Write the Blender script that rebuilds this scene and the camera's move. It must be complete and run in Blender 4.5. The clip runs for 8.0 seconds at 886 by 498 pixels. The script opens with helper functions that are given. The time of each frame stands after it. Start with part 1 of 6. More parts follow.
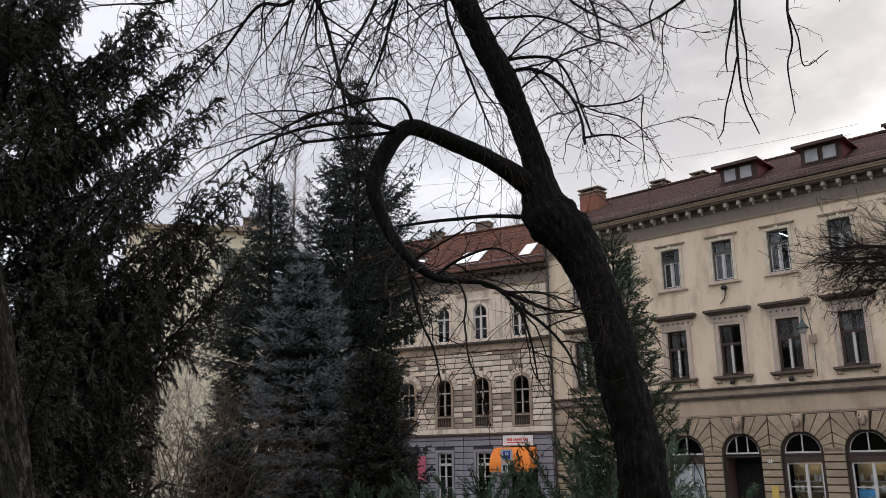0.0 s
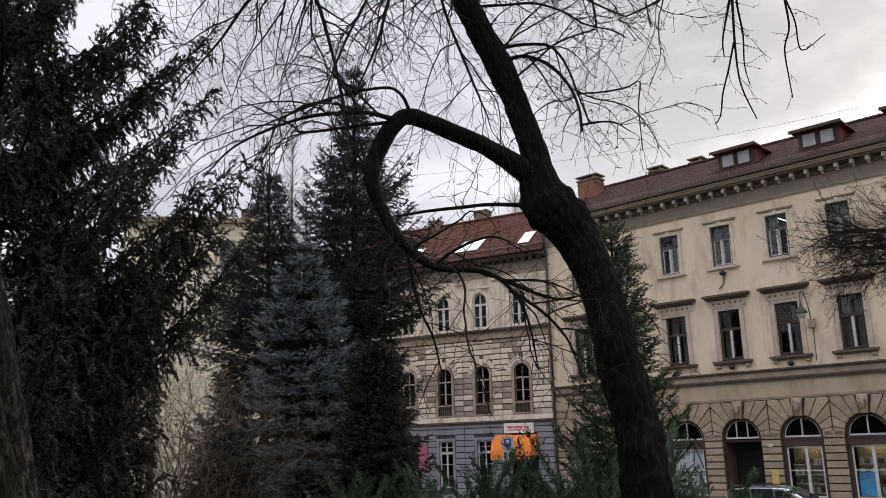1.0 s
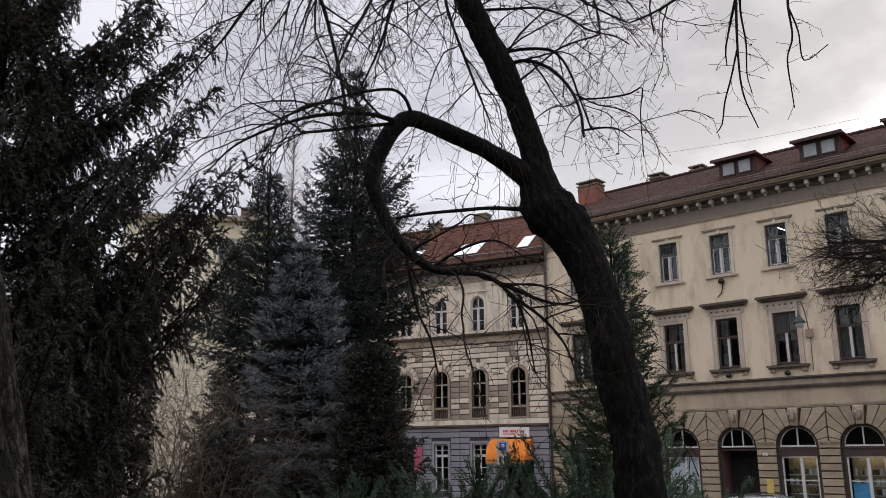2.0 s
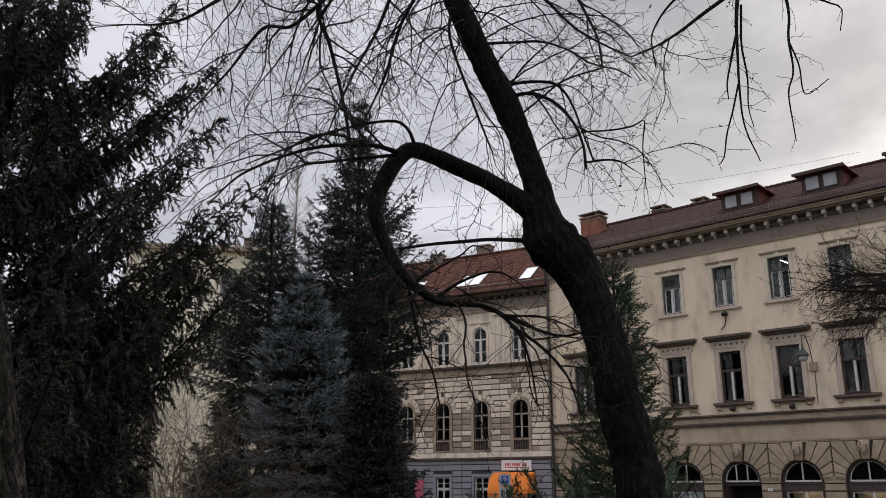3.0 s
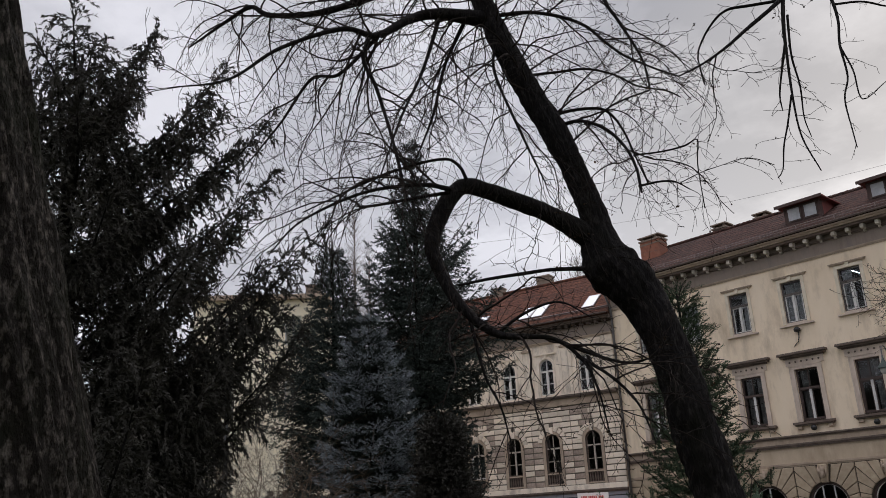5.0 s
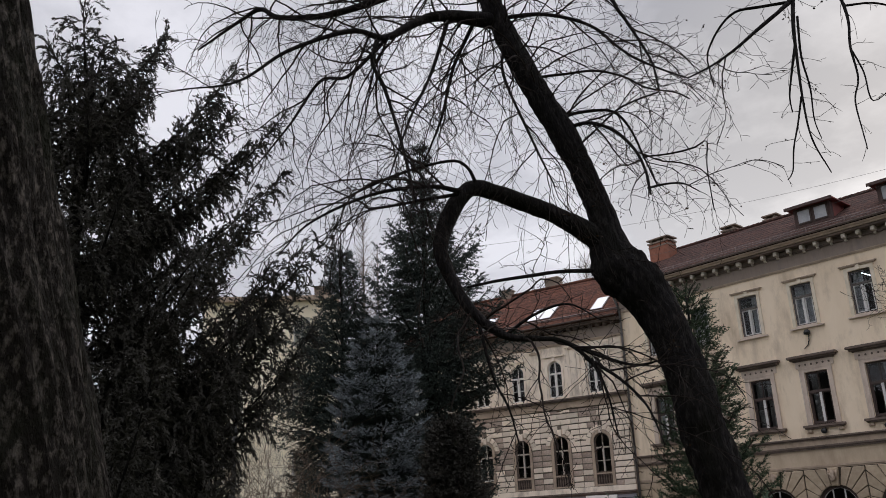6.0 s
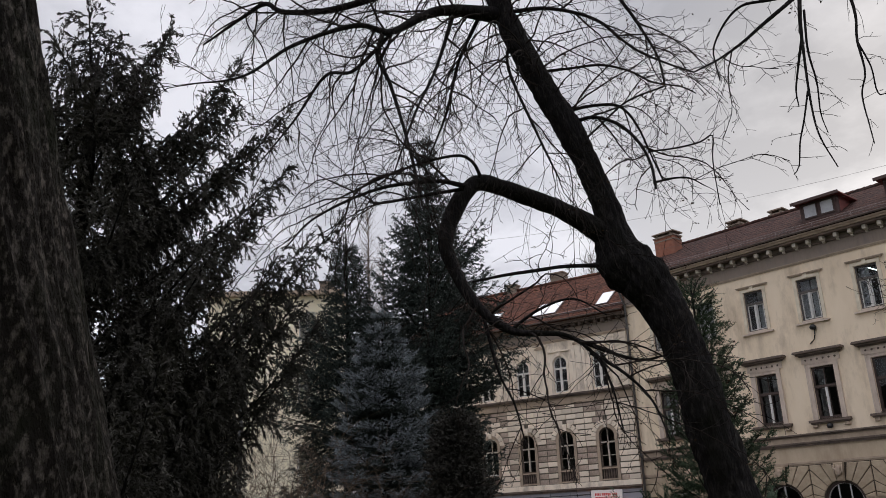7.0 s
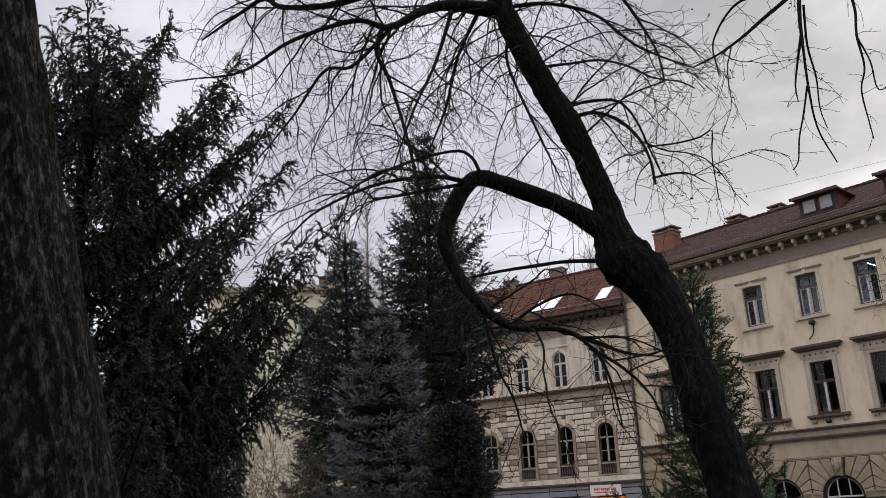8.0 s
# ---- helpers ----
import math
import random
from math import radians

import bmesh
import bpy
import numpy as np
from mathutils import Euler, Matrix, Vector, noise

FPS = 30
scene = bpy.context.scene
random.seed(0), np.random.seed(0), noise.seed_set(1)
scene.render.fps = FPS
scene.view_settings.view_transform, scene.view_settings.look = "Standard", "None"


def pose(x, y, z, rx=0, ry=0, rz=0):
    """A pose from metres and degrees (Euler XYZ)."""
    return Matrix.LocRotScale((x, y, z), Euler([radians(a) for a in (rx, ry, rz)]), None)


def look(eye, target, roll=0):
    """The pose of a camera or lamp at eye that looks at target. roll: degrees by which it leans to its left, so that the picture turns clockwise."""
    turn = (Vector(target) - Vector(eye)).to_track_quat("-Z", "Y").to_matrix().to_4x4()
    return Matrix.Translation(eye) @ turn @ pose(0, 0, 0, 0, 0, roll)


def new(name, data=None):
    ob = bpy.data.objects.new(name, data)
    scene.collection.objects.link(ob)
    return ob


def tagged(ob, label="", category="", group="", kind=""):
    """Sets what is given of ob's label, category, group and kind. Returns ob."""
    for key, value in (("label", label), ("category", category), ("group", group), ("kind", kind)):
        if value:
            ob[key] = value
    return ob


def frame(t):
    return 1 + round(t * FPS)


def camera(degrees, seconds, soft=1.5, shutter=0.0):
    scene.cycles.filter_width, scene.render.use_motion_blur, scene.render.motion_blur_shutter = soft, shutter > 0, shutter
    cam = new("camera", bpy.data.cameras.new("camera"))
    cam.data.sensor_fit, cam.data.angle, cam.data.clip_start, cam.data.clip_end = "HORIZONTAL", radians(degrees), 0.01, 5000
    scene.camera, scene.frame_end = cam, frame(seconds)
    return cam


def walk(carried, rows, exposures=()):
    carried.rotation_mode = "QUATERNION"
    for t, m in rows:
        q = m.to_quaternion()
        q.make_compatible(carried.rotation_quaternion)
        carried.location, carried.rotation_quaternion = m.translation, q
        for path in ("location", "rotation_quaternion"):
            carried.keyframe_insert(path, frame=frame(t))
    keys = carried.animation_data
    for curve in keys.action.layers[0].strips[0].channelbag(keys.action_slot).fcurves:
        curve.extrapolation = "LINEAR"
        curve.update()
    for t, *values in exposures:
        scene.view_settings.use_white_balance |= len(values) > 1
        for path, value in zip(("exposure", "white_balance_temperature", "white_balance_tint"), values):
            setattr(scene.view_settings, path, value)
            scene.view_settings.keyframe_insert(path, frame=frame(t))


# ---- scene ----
cam = camera(55.0, 8.0, soft=0.8)
EYE = 3.2
# seconds, pitch, roll, yaw: a camera held in the hand that turns on the spot
PATH = [
    (0.0, 14.051, -0.874, 42.549),
    (0.5, 13.476, -1.382, 42.474),
    (1.0, 13.314, -1.612, 42.470),
    (1.5, 13.316, -0.957, 42.405),
    (1.7, 13.373, -0.576, 42.405),
    (2.8, 14.190, -0.145, 42.482),
    (3.0, 15.581, -0.152, 42.578),
    (3.2, 16.548, -0.288, 42.630),
    (3.5, 17.600, -0.935, 43.109),
    (3.7, 17.797, -1.665, 43.822),
    (4.0, 17.935, -2.396, 44.931),
    (4.5, 18.006, -2.890, 46.036),
    (4.7, 18.028, -2.947, 46.306),
    (5.8, 18.214, -2.741, 47.099),
    (6.0, 18.231, -2.695, 47.201),
    (6.5, 18.000, -2.632, 47.474),
    (7.0, 17.892, -2.576, 47.584),
    (7.5, 17.731, -2.575, 47.595),
    (8.0, 17.584, -2.610, 47.541),
]
walk(cam, [(t, 
            Matrix.Translation((0, 0, EYE)) @ pose(0, 0, 0, 0, 0, yaw) @ pose(0, 0, 0, 90 + p) @ pose(0, 0, 0, 0, 0, roll))
           for t, p, roll, yaw in PATH],
     [(0.0, 0.27), (1.5, 0.24), (3.0, -0.02), (3.5, -0.12), (4.5, -0.04), (6.0, 0.05), (8.0, 0.12)])

# ---- world and light: a bright overcast winter day ----
world = bpy.data.worlds.new("world")
scene.world = world
world.use_nodes = True
wt = world.node_tree
wn, wl = wt.nodes, wt.links
bg = wn["Background"]
SUN_EL, SUN_AZ = radians(24), radians(-8)
sky = wn.new("ShaderNodeTexSky")
sky.sky_type = 'NISHITA'
sky.sun_disc = False
sky.sun_elevation, sky.sun_rotation = SUN_EL, SUN_AZ
coord = wn.new("ShaderNodeTexCoord")
sep = wn.new("ShaderNodeSeparateXYZ")
wl.new(coord.outputs["Generated"], sep.inputs[0])
# cloud layer: sampled on a flat deck above the place
deck = wn.new("ShaderNodeMath"); deck.operation = 'MAXIMUM'; deck.inputs[1].default_value = 0.0
wl.new(sep.outputs[2], deck.inputs[0])
lift = wn.new("ShaderNodeMath"); lift.operation = 'ADD'; lift.inputs[1].default_value = 0.22
wl.new(deck.outputs[0], lift.inputs[0])
flat = wn.new("ShaderNodeVectorMath"); flat.operation = 'DIVIDE'
wl.new(coord.outputs["Generated"], flat.inputs[0])
comb = wn.new("ShaderNodeCombineXYZ")
for i in range(3):
    wl.new(lift.outputs[0], comb.inputs[i])
wl.new(comb.outputs[0], flat.inputs[1])
clouds = wn.new("ShaderNodeTexNoise")
clouds.inputs["Scale"].default_value, clouds.inputs["Detail"].default_value, clouds.inputs["Roughness"].default_value = 2.2, 7.0, 0.58
wl.new(flat.outputs[0], clouds.inputs["Vector"])
ramp = wn.new("ShaderNodeValToRGB")
ramp.color_ramp.elements[0].position, ramp.color_ramp.elements[0].color = 0.42, (0.56, 0.558, 0.612, 1)
ramp.color_ramp.elements[1].position, ramp.color_ramp.elements[1].color = 0.58, (0.81, 0.803, 0.868, 1)
wl.new(clouds.outputs[0], ramp.inputs[0])
# the overcast sky grows brighter towards the zenith
zen = wn.new("ShaderNodeMapRange")
zen.inputs["From Min"].default_value, zen.inputs["From Max"].default_value = 0.58, 1.0
zen.inputs["To Min"].default_value, zen.inputs["To Max"].default_value = 1.0, 3.3
wl.new(sep.outputs[2], zen.inputs["Value"])
grow = wn.new("ShaderNodeVectorMath"); grow.operation = 'SCALE'
wl.new(ramp.outputs[0], grow.inputs[0])
wl.new(zen.outputs[0], grow.inputs["Scale"])
# the cloud is thinnest round the veiled sun
away = wn.new("ShaderNodeVectorMath"); away.operation = 'DOT_PRODUCT'
away.inputs[1].default_value = (-0.29, 0.915, 0.28)
wl.new(coord.outputs["Generated"], away.inputs[0])
veil = wn.new("ShaderNodeMapRange"); veil.interpolation_type = 'SMOOTHSTEP'
veil.inputs["From Min"].default_value, veil.inputs["From Max"].default_value = 0.92, 0.998
wl.new(away.outputs["Value"], veil.inputs["Value"])
warm = wn.new("ShaderNodeMix"); warm.data_type = 'RGBA'
warm.inputs[6].default_value, warm.inputs[7].default_value = (1, 1, 1, 1), (1.28, 1.25, 1.16, 1)
wl.new(veil.outputs[0], warm.inputs["Factor"])
glow = wn.new("ShaderNodeVectorMath"); glow.operation = 'MULTIPLY'
wl.new(grow.outputs[0], glow.inputs[0])
wl.new(warm.outputs[2], glow.inputs[1])
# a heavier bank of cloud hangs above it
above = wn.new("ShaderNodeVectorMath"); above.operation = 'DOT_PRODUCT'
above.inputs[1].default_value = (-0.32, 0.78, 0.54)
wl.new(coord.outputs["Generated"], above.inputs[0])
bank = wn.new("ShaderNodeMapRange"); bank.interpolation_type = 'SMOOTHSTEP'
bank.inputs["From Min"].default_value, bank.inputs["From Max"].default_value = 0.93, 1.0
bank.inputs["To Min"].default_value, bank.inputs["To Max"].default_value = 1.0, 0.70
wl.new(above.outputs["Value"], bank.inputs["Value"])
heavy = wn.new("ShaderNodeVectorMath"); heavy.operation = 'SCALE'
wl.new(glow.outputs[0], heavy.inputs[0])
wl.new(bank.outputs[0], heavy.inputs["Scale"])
mix = wn.new("ShaderNodeMix"); mix.data_type = 'RGBA'; mix.inputs["Factor"].default_value = 0.93
dim = wn.new("ShaderNodeVectorMath"); dim.operation = 'SCALE'; dim.inputs["Scale"].default_value = 0.1
wl.new(sky.outputs[0], dim.inputs[0])
wl.new(dim.outputs[0], mix.inputs[6])
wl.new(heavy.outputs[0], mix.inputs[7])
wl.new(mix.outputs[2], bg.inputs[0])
bg.inputs[1].default_value = 1.0

sun = new("sun", bpy.data.lights.new("sun", 'SUN'))
sun.data.energy, sun.data.angle, sun.data.color = 0.9, radians(30), (1.0, 0.95, 0.88)
SUN_WAY = Vector((math.sin(SUN_AZ) * math.cos(SUN_EL), math.cos(SUN_AZ) * math.cos(SUN_EL), math.sin(SUN_EL)))
sun.matrix_world = look(SUN_WAY * 100, (0, 0, 0))


# ---- materials ----
def mat(name, c1, c2=None, scale=2.0, rough=0.85, bump=0.0, bscale=30.0, metal=0.0, rnd=0.0, stretch=(1, 1, 1), stain=None, sscale=0.6, samount=0.5, spec=0.35, island=0.0, lo=0.34, hi=0.66):
    """A surface of two tones with fine grain, larger stains and relief."""
    m = bpy.data.materials.new(name)
    m.use_nodes = True
    n, l = m.node_tree.nodes, m.node_tree.links
    b = n["Principled BSDF"]
    b.inputs["Roughness"].default_value, b.inputs["Metallic"].default_value, b.inputs["Specular IOR Level"].default_value = rough, metal, spec
    tc = n.new("ShaderNodeTexCoord")
    mp = n.new("ShaderNodeMapping")
    mp.inputs["Scale"].default_value = stretch
    l.new(tc.outputs["Object"], mp.inputs[0])
    no = n.new("ShaderNodeTexNoise")
    no.inputs["Scale"].default_value, no.inputs["Detail"].default_value, no.inputs["Roughness"].default_value = scale, 7.0, 0.65
    l.new(mp.outputs[0], no.inputs["Vector"])
    ra = n.new("ShaderNodeValToRGB")
    ra.color_ramp.elements[0].position, ra.color_ramp.elements[1].position = lo, hi
    ra.color_ramp.elements[0].color, ra.color_ramp.elements[1].color = (*c1, 1), (*(c2 or c1), 1)
    l.new(no.outputs[0], ra.inputs[0])
    out = ra.outputs[0]
    if stain:
        ns = n.new("ShaderNodeTexNoise")
        ns.inputs["Scale"].default_value, ns.inputs["Detail"].default_value, ns.inputs["Roughness"].default_value = sscale, 8.0, 0.7
        l.new(mp.outputs[0], ns.inputs["Vector"])
        rs = n.new("ShaderNodeMapRange")
        rs.inputs["From Min"].default_value, rs.inputs["From Max"].default_value = 0.48, 0.68
        rs.inputs["To Max"].default_value = samount
        l.new(ns.outputs[0], rs.inputs["Value"])
        mx = n.new("ShaderNodeMix"); mx.data_type = 'RGBA'
        l.new(rs.outputs[0], mx.inputs["Factor"])
        l.new(out, mx.inputs[6])
        mx.inputs[7].default_value = (*stain, 1)
        out = mx.outputs[2]
    if rnd or island:
        src = n.new("ShaderNodeObjectInfo").outputs["Random"] if rnd else n.new("ShaderNodeNewGeometry").outputs["Random Per Island"]
        k = rnd or island
        mr = n.new("ShaderNodeMapRange")
        mr.inputs["To Min"].default_value, mr.inputs["To Max"].default_value = 1 - k, 1 + k
        l.new(src, mr.inputs["Value"])
        sc = n.new("ShaderNodeVectorMath"); sc.operation = 'SCALE'
        l.new(out, sc.inputs[0])
        l.new(mr.outputs[0], sc.inputs["Scale"])
        out = sc.outputs[0]
    l.new(out, b.inputs["Base Color"])
    if bump:
        nb = n.new("ShaderNodeTexNoise")
        nb.inputs["Scale"].default_value, nb.inputs["Detail"].default_value = bscale, 6.0
        l.new(mp.outputs[0], nb.inputs["Vector"])
        bu = n.new("ShaderNodeBump")
        bu.inputs["Strength"].default_value, bu.inputs["Distance"].default_value = bump, 0.03
        l.new(nb.outputs[0], bu.inputs["Height"])
        l.new(bu.outputs[0], b.inputs["Normal"])
    return m


def roof_mat(name, c1, c2, moss):
    """Clay tiles in courses: rows along the eave, each tile its own shade."""
    m = mat(name, c1, c2, scale=5, rough=0.95, stain=moss, sscale=0.5, samount=0.65, spec=0.1)
    n, l = m.node_tree.nodes, m.node_tree.links
    b = n["Principled BSDF"]
    tc = n.new("ShaderNodeTexCoord")
    br = n.new("ShaderNodeTexBrick")
    br.inputs["Scale"].default_value = 1.0
    br.inputs["Brick Width"].default_value, br.inputs["Row Height"].default_value, br.inputs["Mortar Size"].default_value = 0.2, 0.16, 0.012
    br.inputs["Color1"].default_value, br.inputs["Color2"].default_value, br.inputs["Mortar"].default_value = (1.45, 1.35, 1.2, 1), (0.62, 0.62, 0.66, 1), (0.3, 0.35, 0.35, 1)
    l.new(tc.outputs["Object"], br.inputs["Vector"])
    src = b.inputs["Base Color"].links[0].from_socket
    mx = n.new("ShaderNodeMix"); mx.data_type = 'RGBA'; mx.blend_type = 'MULTIPLY'; mx.inputs["Factor"].default_value = 0.8
    l.new(src, mx.inputs[6])
    l.new(br.outputs["Color"], mx.inputs[7])
    l.new(mx.outputs[2], b.inputs["Base Color"])
    bu = n.new("ShaderNodeBump")
    bu.inputs["Strength"].default_value, bu.inputs["Distance"].default_value, bu.invert = 0.7, 0.04, True
    l.new(br.outputs["Fac"], bu.inputs["Height"])
    l.new(bu.outputs[0], b.inputs["Normal"])
    return m


def glass_mat(name, tint=(0.85, 0.9, 0.92), rough=0.02):
    m = bpy.data.materials.new(name)
    m.use_nodes = True
    b = m.node_tree.nodes["Principled BSDF"]
    b.inputs["Base Color"].default_value = (*tint, 1)
    b.inputs["Roughness"].default_value, b.inputs["Transmission Weight"].default_value, b.inputs["IOR"].default_value = rough, 1.0, 1.3
    return m


def glow_mat(name, col, strength):
    m = bpy.data.materials.new(name)
    m.use_nodes = True
    b = m.node_tree.nodes["Principled BSDF"]
    b.inputs["Base Color"].default_value = (*col, 1)
    b.inputs["Emission Color"].default_value, b.inputs["Emission Strength"].default_value = (*col, 1), strength
    return m


CREAM = mat("cream plaster", (0.747, 0.611, 0.454), (0.834, 0.699, 0.544), scale=0.7, bump=0.15, bscale=12, stretch=(1, 1, 0.35), stain=(0.44, 0.344, 0.246), sscale=0.8, samount=0.8)
TRIM = mat("stained stone trim", (0.33, 0.258, 0.197), (0.46, 0.363, 0.276), scale=2.5, bump=0.2, bscale=20, stretch=(1, 1, 0.5), stain=(0.17, 0.134, 0.118), sscale=0.8, samount=0.6)
PALETRIM = mat("faded pale window trim", (0.5, 0.411, 0.345), (0.63, 0.525, 0.443), scale=2.5, bump=0.2, bscale=20, stretch=(1, 1, 0.5), stain=(0.3, 0.239, 0.197), sscale=0.9, samount=0.6)
# ledge brown, darkened further so the colour holds the shade of the undersides
LEDGE = mat("weathered ledge with underside shade", (0.1, 0.0764, 0.065), (0.18, 0.134, 0.108), scale=3, bump=0.2, stain=(0.05, 0.0401, 0.0374), sscale=1.0, samount=0.6)
BAND = mat("ochre plaster band", (0.423, 0.335, 0.239), (0.54, 0.438, 0.328), scale=0.9, bump=0.15, stretch=(1, 1, 0.4), stain=(0.27, 0.201, 0.138), sscale=0.6, samount=0.6)
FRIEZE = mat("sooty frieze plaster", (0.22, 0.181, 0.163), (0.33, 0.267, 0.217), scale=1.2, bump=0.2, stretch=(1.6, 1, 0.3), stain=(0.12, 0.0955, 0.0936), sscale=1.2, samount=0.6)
STONE1 = mat("ochre rusticated render", (0.336, 0.265, 0.186), (0.437, 0.353, 0.256), scale=3, bump=0.3, bscale=25, rnd=0.12, stain=(0.25, 0.181, 0.118), sscale=1.4, samount=0.5)
JOINT = mat("dark joint mortar", (0.055, 0.045, 0.035), (0.09, 0.072, 0.052), scale=4, bump=0.2)
STONE2 = mat("weathered limestone block", (0.64, 0.548, 0.452), (0.86, 0.745, 0.62), scale=2.5, bump=0.35, bscale=22, rnd=0.16, stain=(0.26, 0.205, 0.167), sscale=1.3, samount=0.75)
STONE2_DARK = mat("bare sandstone block", (0.25, 0.196, 0.163), (0.48, 0.382, 0.315), scale=3.5, bump=0.35, bscale=22, rnd=0.2, stain=(0.55, 0.458, 0.384), sscale=2.0, samount=0.8)
GREYWOOD = mat("weathered dark window wood", (0.065, 0.056, 0.052), (0.13, 0.115, 0.105), scale=9, rough=0.6, stretch=(6, 6, 1))
PLASTER2 = mat("pale weathered plaster", (0.76, 0.655, 0.54), (0.90, 0.79, 0.665), scale=1.2, bump=0.2, stretch=(1, 1, 0.5), stain=(0.27, 0.215, 0.177), sscale=1.1, samount=0.75)
GREY2 = mat("grey painted rustication", (0.25, 0.245, 0.28), (0.34, 0.33, 0.37), scale=2, bump=0.2, rnd=0.08, stain=(0.16, 0.15, 0.17), sscale=1.0, samount=0.4)
GREYJOINT = mat("grey joint", (0.05, 0.05, 0.058), (0.075, 0.075, 0.085), scale=4)
BROWN = mat("dark brown window wood", (0.05, 0.034, 0.030), (0.085, 0.058, 0.050), scale=8, rough=0.6, stretch=(6, 6, 1))
WHITE = mat("white painted wood", (0.52, 0.51, 0.50), (0.66, 0.65, 0.63), scale=5, rough=0.5)
CURTAIN2 = mat("pale blind cloth", (0.26, 0.26, 0.265), (0.40, 0.40, 0.40), scale=3, stretch=(8, 8, 0.6))
CURTAIN = mat("net curtain", (0.20, 0.195, 0.19), (0.30, 0.29, 0.28), scale=3, stretch=(8, 8, 0.6))
# rooms behind the windows are darkened by colour, standing in for missing light
ROOM = mat("room wall darkened as unlit", (0.04, 0.037, 0.034), (0.065, 0.06, 0.055), scale=1)
ROOF = roof_mat("red clay tiles", (0.075, 0.04, 0.034), (0.165, 0.072, 0.048), (0.05, 0.036, 0.032))
ROOF1 = roof_mat("brown clay tiles", (0.042, 0.028, 0.026), (0.098, 0.050, 0.042), (0.032, 0.028, 0.026))
TIN = mat("painted tin gutter", (0.15, 0.12, 0.115), (0.22, 0.18, 0.17), scale=4, rough=0.5, metal=0.4)
REDTIN = mat("red painted sheet metal", (0.16, 0.045, 0.04), (0.22, 0.06, 0.05), scale=3, rough=0.6)
DARKWOOD = mat("dark stained dormer wood", (0.055, 0.035, 0.03), (0.085, 0.05, 0.045), scale=5, rough=0.7)
BRICK = mat("orange chimney brick", (0.22, 0.09, 0.06), (0.31, 0.13, 0.085), scale=6, bump=0.3, stain=(0.15, 0.09, 0.07), sscale=1.5, samount=0.5, rnd=0.2)
SOOT = mat("sooty chimney render", (0.17, 0.135, 0.11), (0.27, 0.21, 0.165), scale=3, bump=0.3)
GLASS = glass_mat("window glass")
IRON = mat("dark cast iron", (0.03, 0.03, 0.03), (0.05, 0.05, 0.05), scale=8, rough=0.5, metal=0.6)
PIPE = mat("drainpipe zinc", (0.10, 0.095, 0.095), (0.17, 0.16, 0.155), scale=5, rough=0.5, metal=0.5)
ORANGE = mat("orange awning canvas", (0.80, 0.22, 0.03), (0.90, 0.28, 0.05), scale=3, rough=0.8, stain=(0.55, 0.16, 0.03), sscale=1.5, samount=0.4)
PLATEGREY = mat("dull grey sign plate", (0.34, 0.34, 0.35), (0.42, 0.42, 0.43), scale=4, rough=0.5)
SIGNWHITE = mat("white sign panel", (0.78, 0.76, 0.75), (0.85, 0.83, 0.82), scale=4, rough=0.4)
SIGNRED = mat("red sign paint", (0.55, 0.05, 0.05), (0.62, 0.07, 0.06), scale=6, rough=0.5)
SIGNBLUE = mat("blue sign paint", (0.02, 0.05, 0.28), (0.03, 0.07, 0.34), scale=6, rough=0.4)
PINK = mat("pink banner cloth", (0.42, 0.10, 0.16), (0.52, 0.14, 0.20), scale=4)
YELLOW = mat("yellow plaque enamel", (0.55, 0.40, 0.10), (0.64, 0.48, 0.14), scale=4, rough=0.4)
BARK = mat("near black bark", (0.011, 0.0100, 0.0102), (0.050, 0.044, 0.042), scale=22, bump=1.0, bscale=40, stretch=(1, 1, 0.35), stain=(0.010, 0.010, 0.007), sscale=2.5, samount=0.8, spec=0.05, lo=0.50, hi=0.78)
TWIG = mat("dark twig bark", (0.015, 0.012, 0.011), (0.030, 0.023, 0.020), scale=6, spec=0.06)
BARK2 = mat("ridged mossy bark", (0.013, 0.011, 0.0095), (0.145, 0.126, 0.110), scale=34, bump=1.0, bscale=60, stretch=(1, 1, 0.5), stain=(0.012, 0.0135, 0.008), sscale=2.6, samount=0.9, lo=0.5, hi=0.76, spec=0.06)
BROWNTWIG = mat("brown shrub twig", (0.09, 0.065, 0.05), (0.16, 0.12, 0.09), scale=5, island=0.3, spec=0.08)
PALETWIG = mat("far grey twig", (0.12, 0.10, 0.09), (0.18, 0.15, 0.13), scale=5, spec=0.08)
YEWLEAF = mat("dark evergreen needles", (0.029, 0.028, 0.025), (0.066, 0.062, 0.054), scale=2.5, rough=0.7, island=0.3, spec=0.06)
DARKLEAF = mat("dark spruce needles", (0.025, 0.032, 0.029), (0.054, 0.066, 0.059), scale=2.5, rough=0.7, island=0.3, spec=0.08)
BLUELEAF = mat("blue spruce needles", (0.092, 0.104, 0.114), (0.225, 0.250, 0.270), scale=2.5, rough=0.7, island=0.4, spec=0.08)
GREENLEAF = mat("grey-green spruce needles", (0.026, 0.034, 0.031), (0.066, 0.079, 0.072), scale=2.5, rough=0.7, island=0.35, spec=0.08)
YOUNGLEAF = mat("green young spruce needles", (0.026, 0.040, 0.024), (0.072, 0.100, 0.058), scale=2.5, rough=0.7, island=0.35, spec=0.08)
JUNIPER = mat("juniper scale leaves", (0.045, 0.075, 0.05), (0.11, 0.155, 0.105), scale=3, rough=0.75, island=0.35, spec=0.08)
DRYLEAF = mat("dry brown leaf", (0.04, 0.025, 0.018), (0.09, 0.055, 0.035), scale=10, spec=0.08)
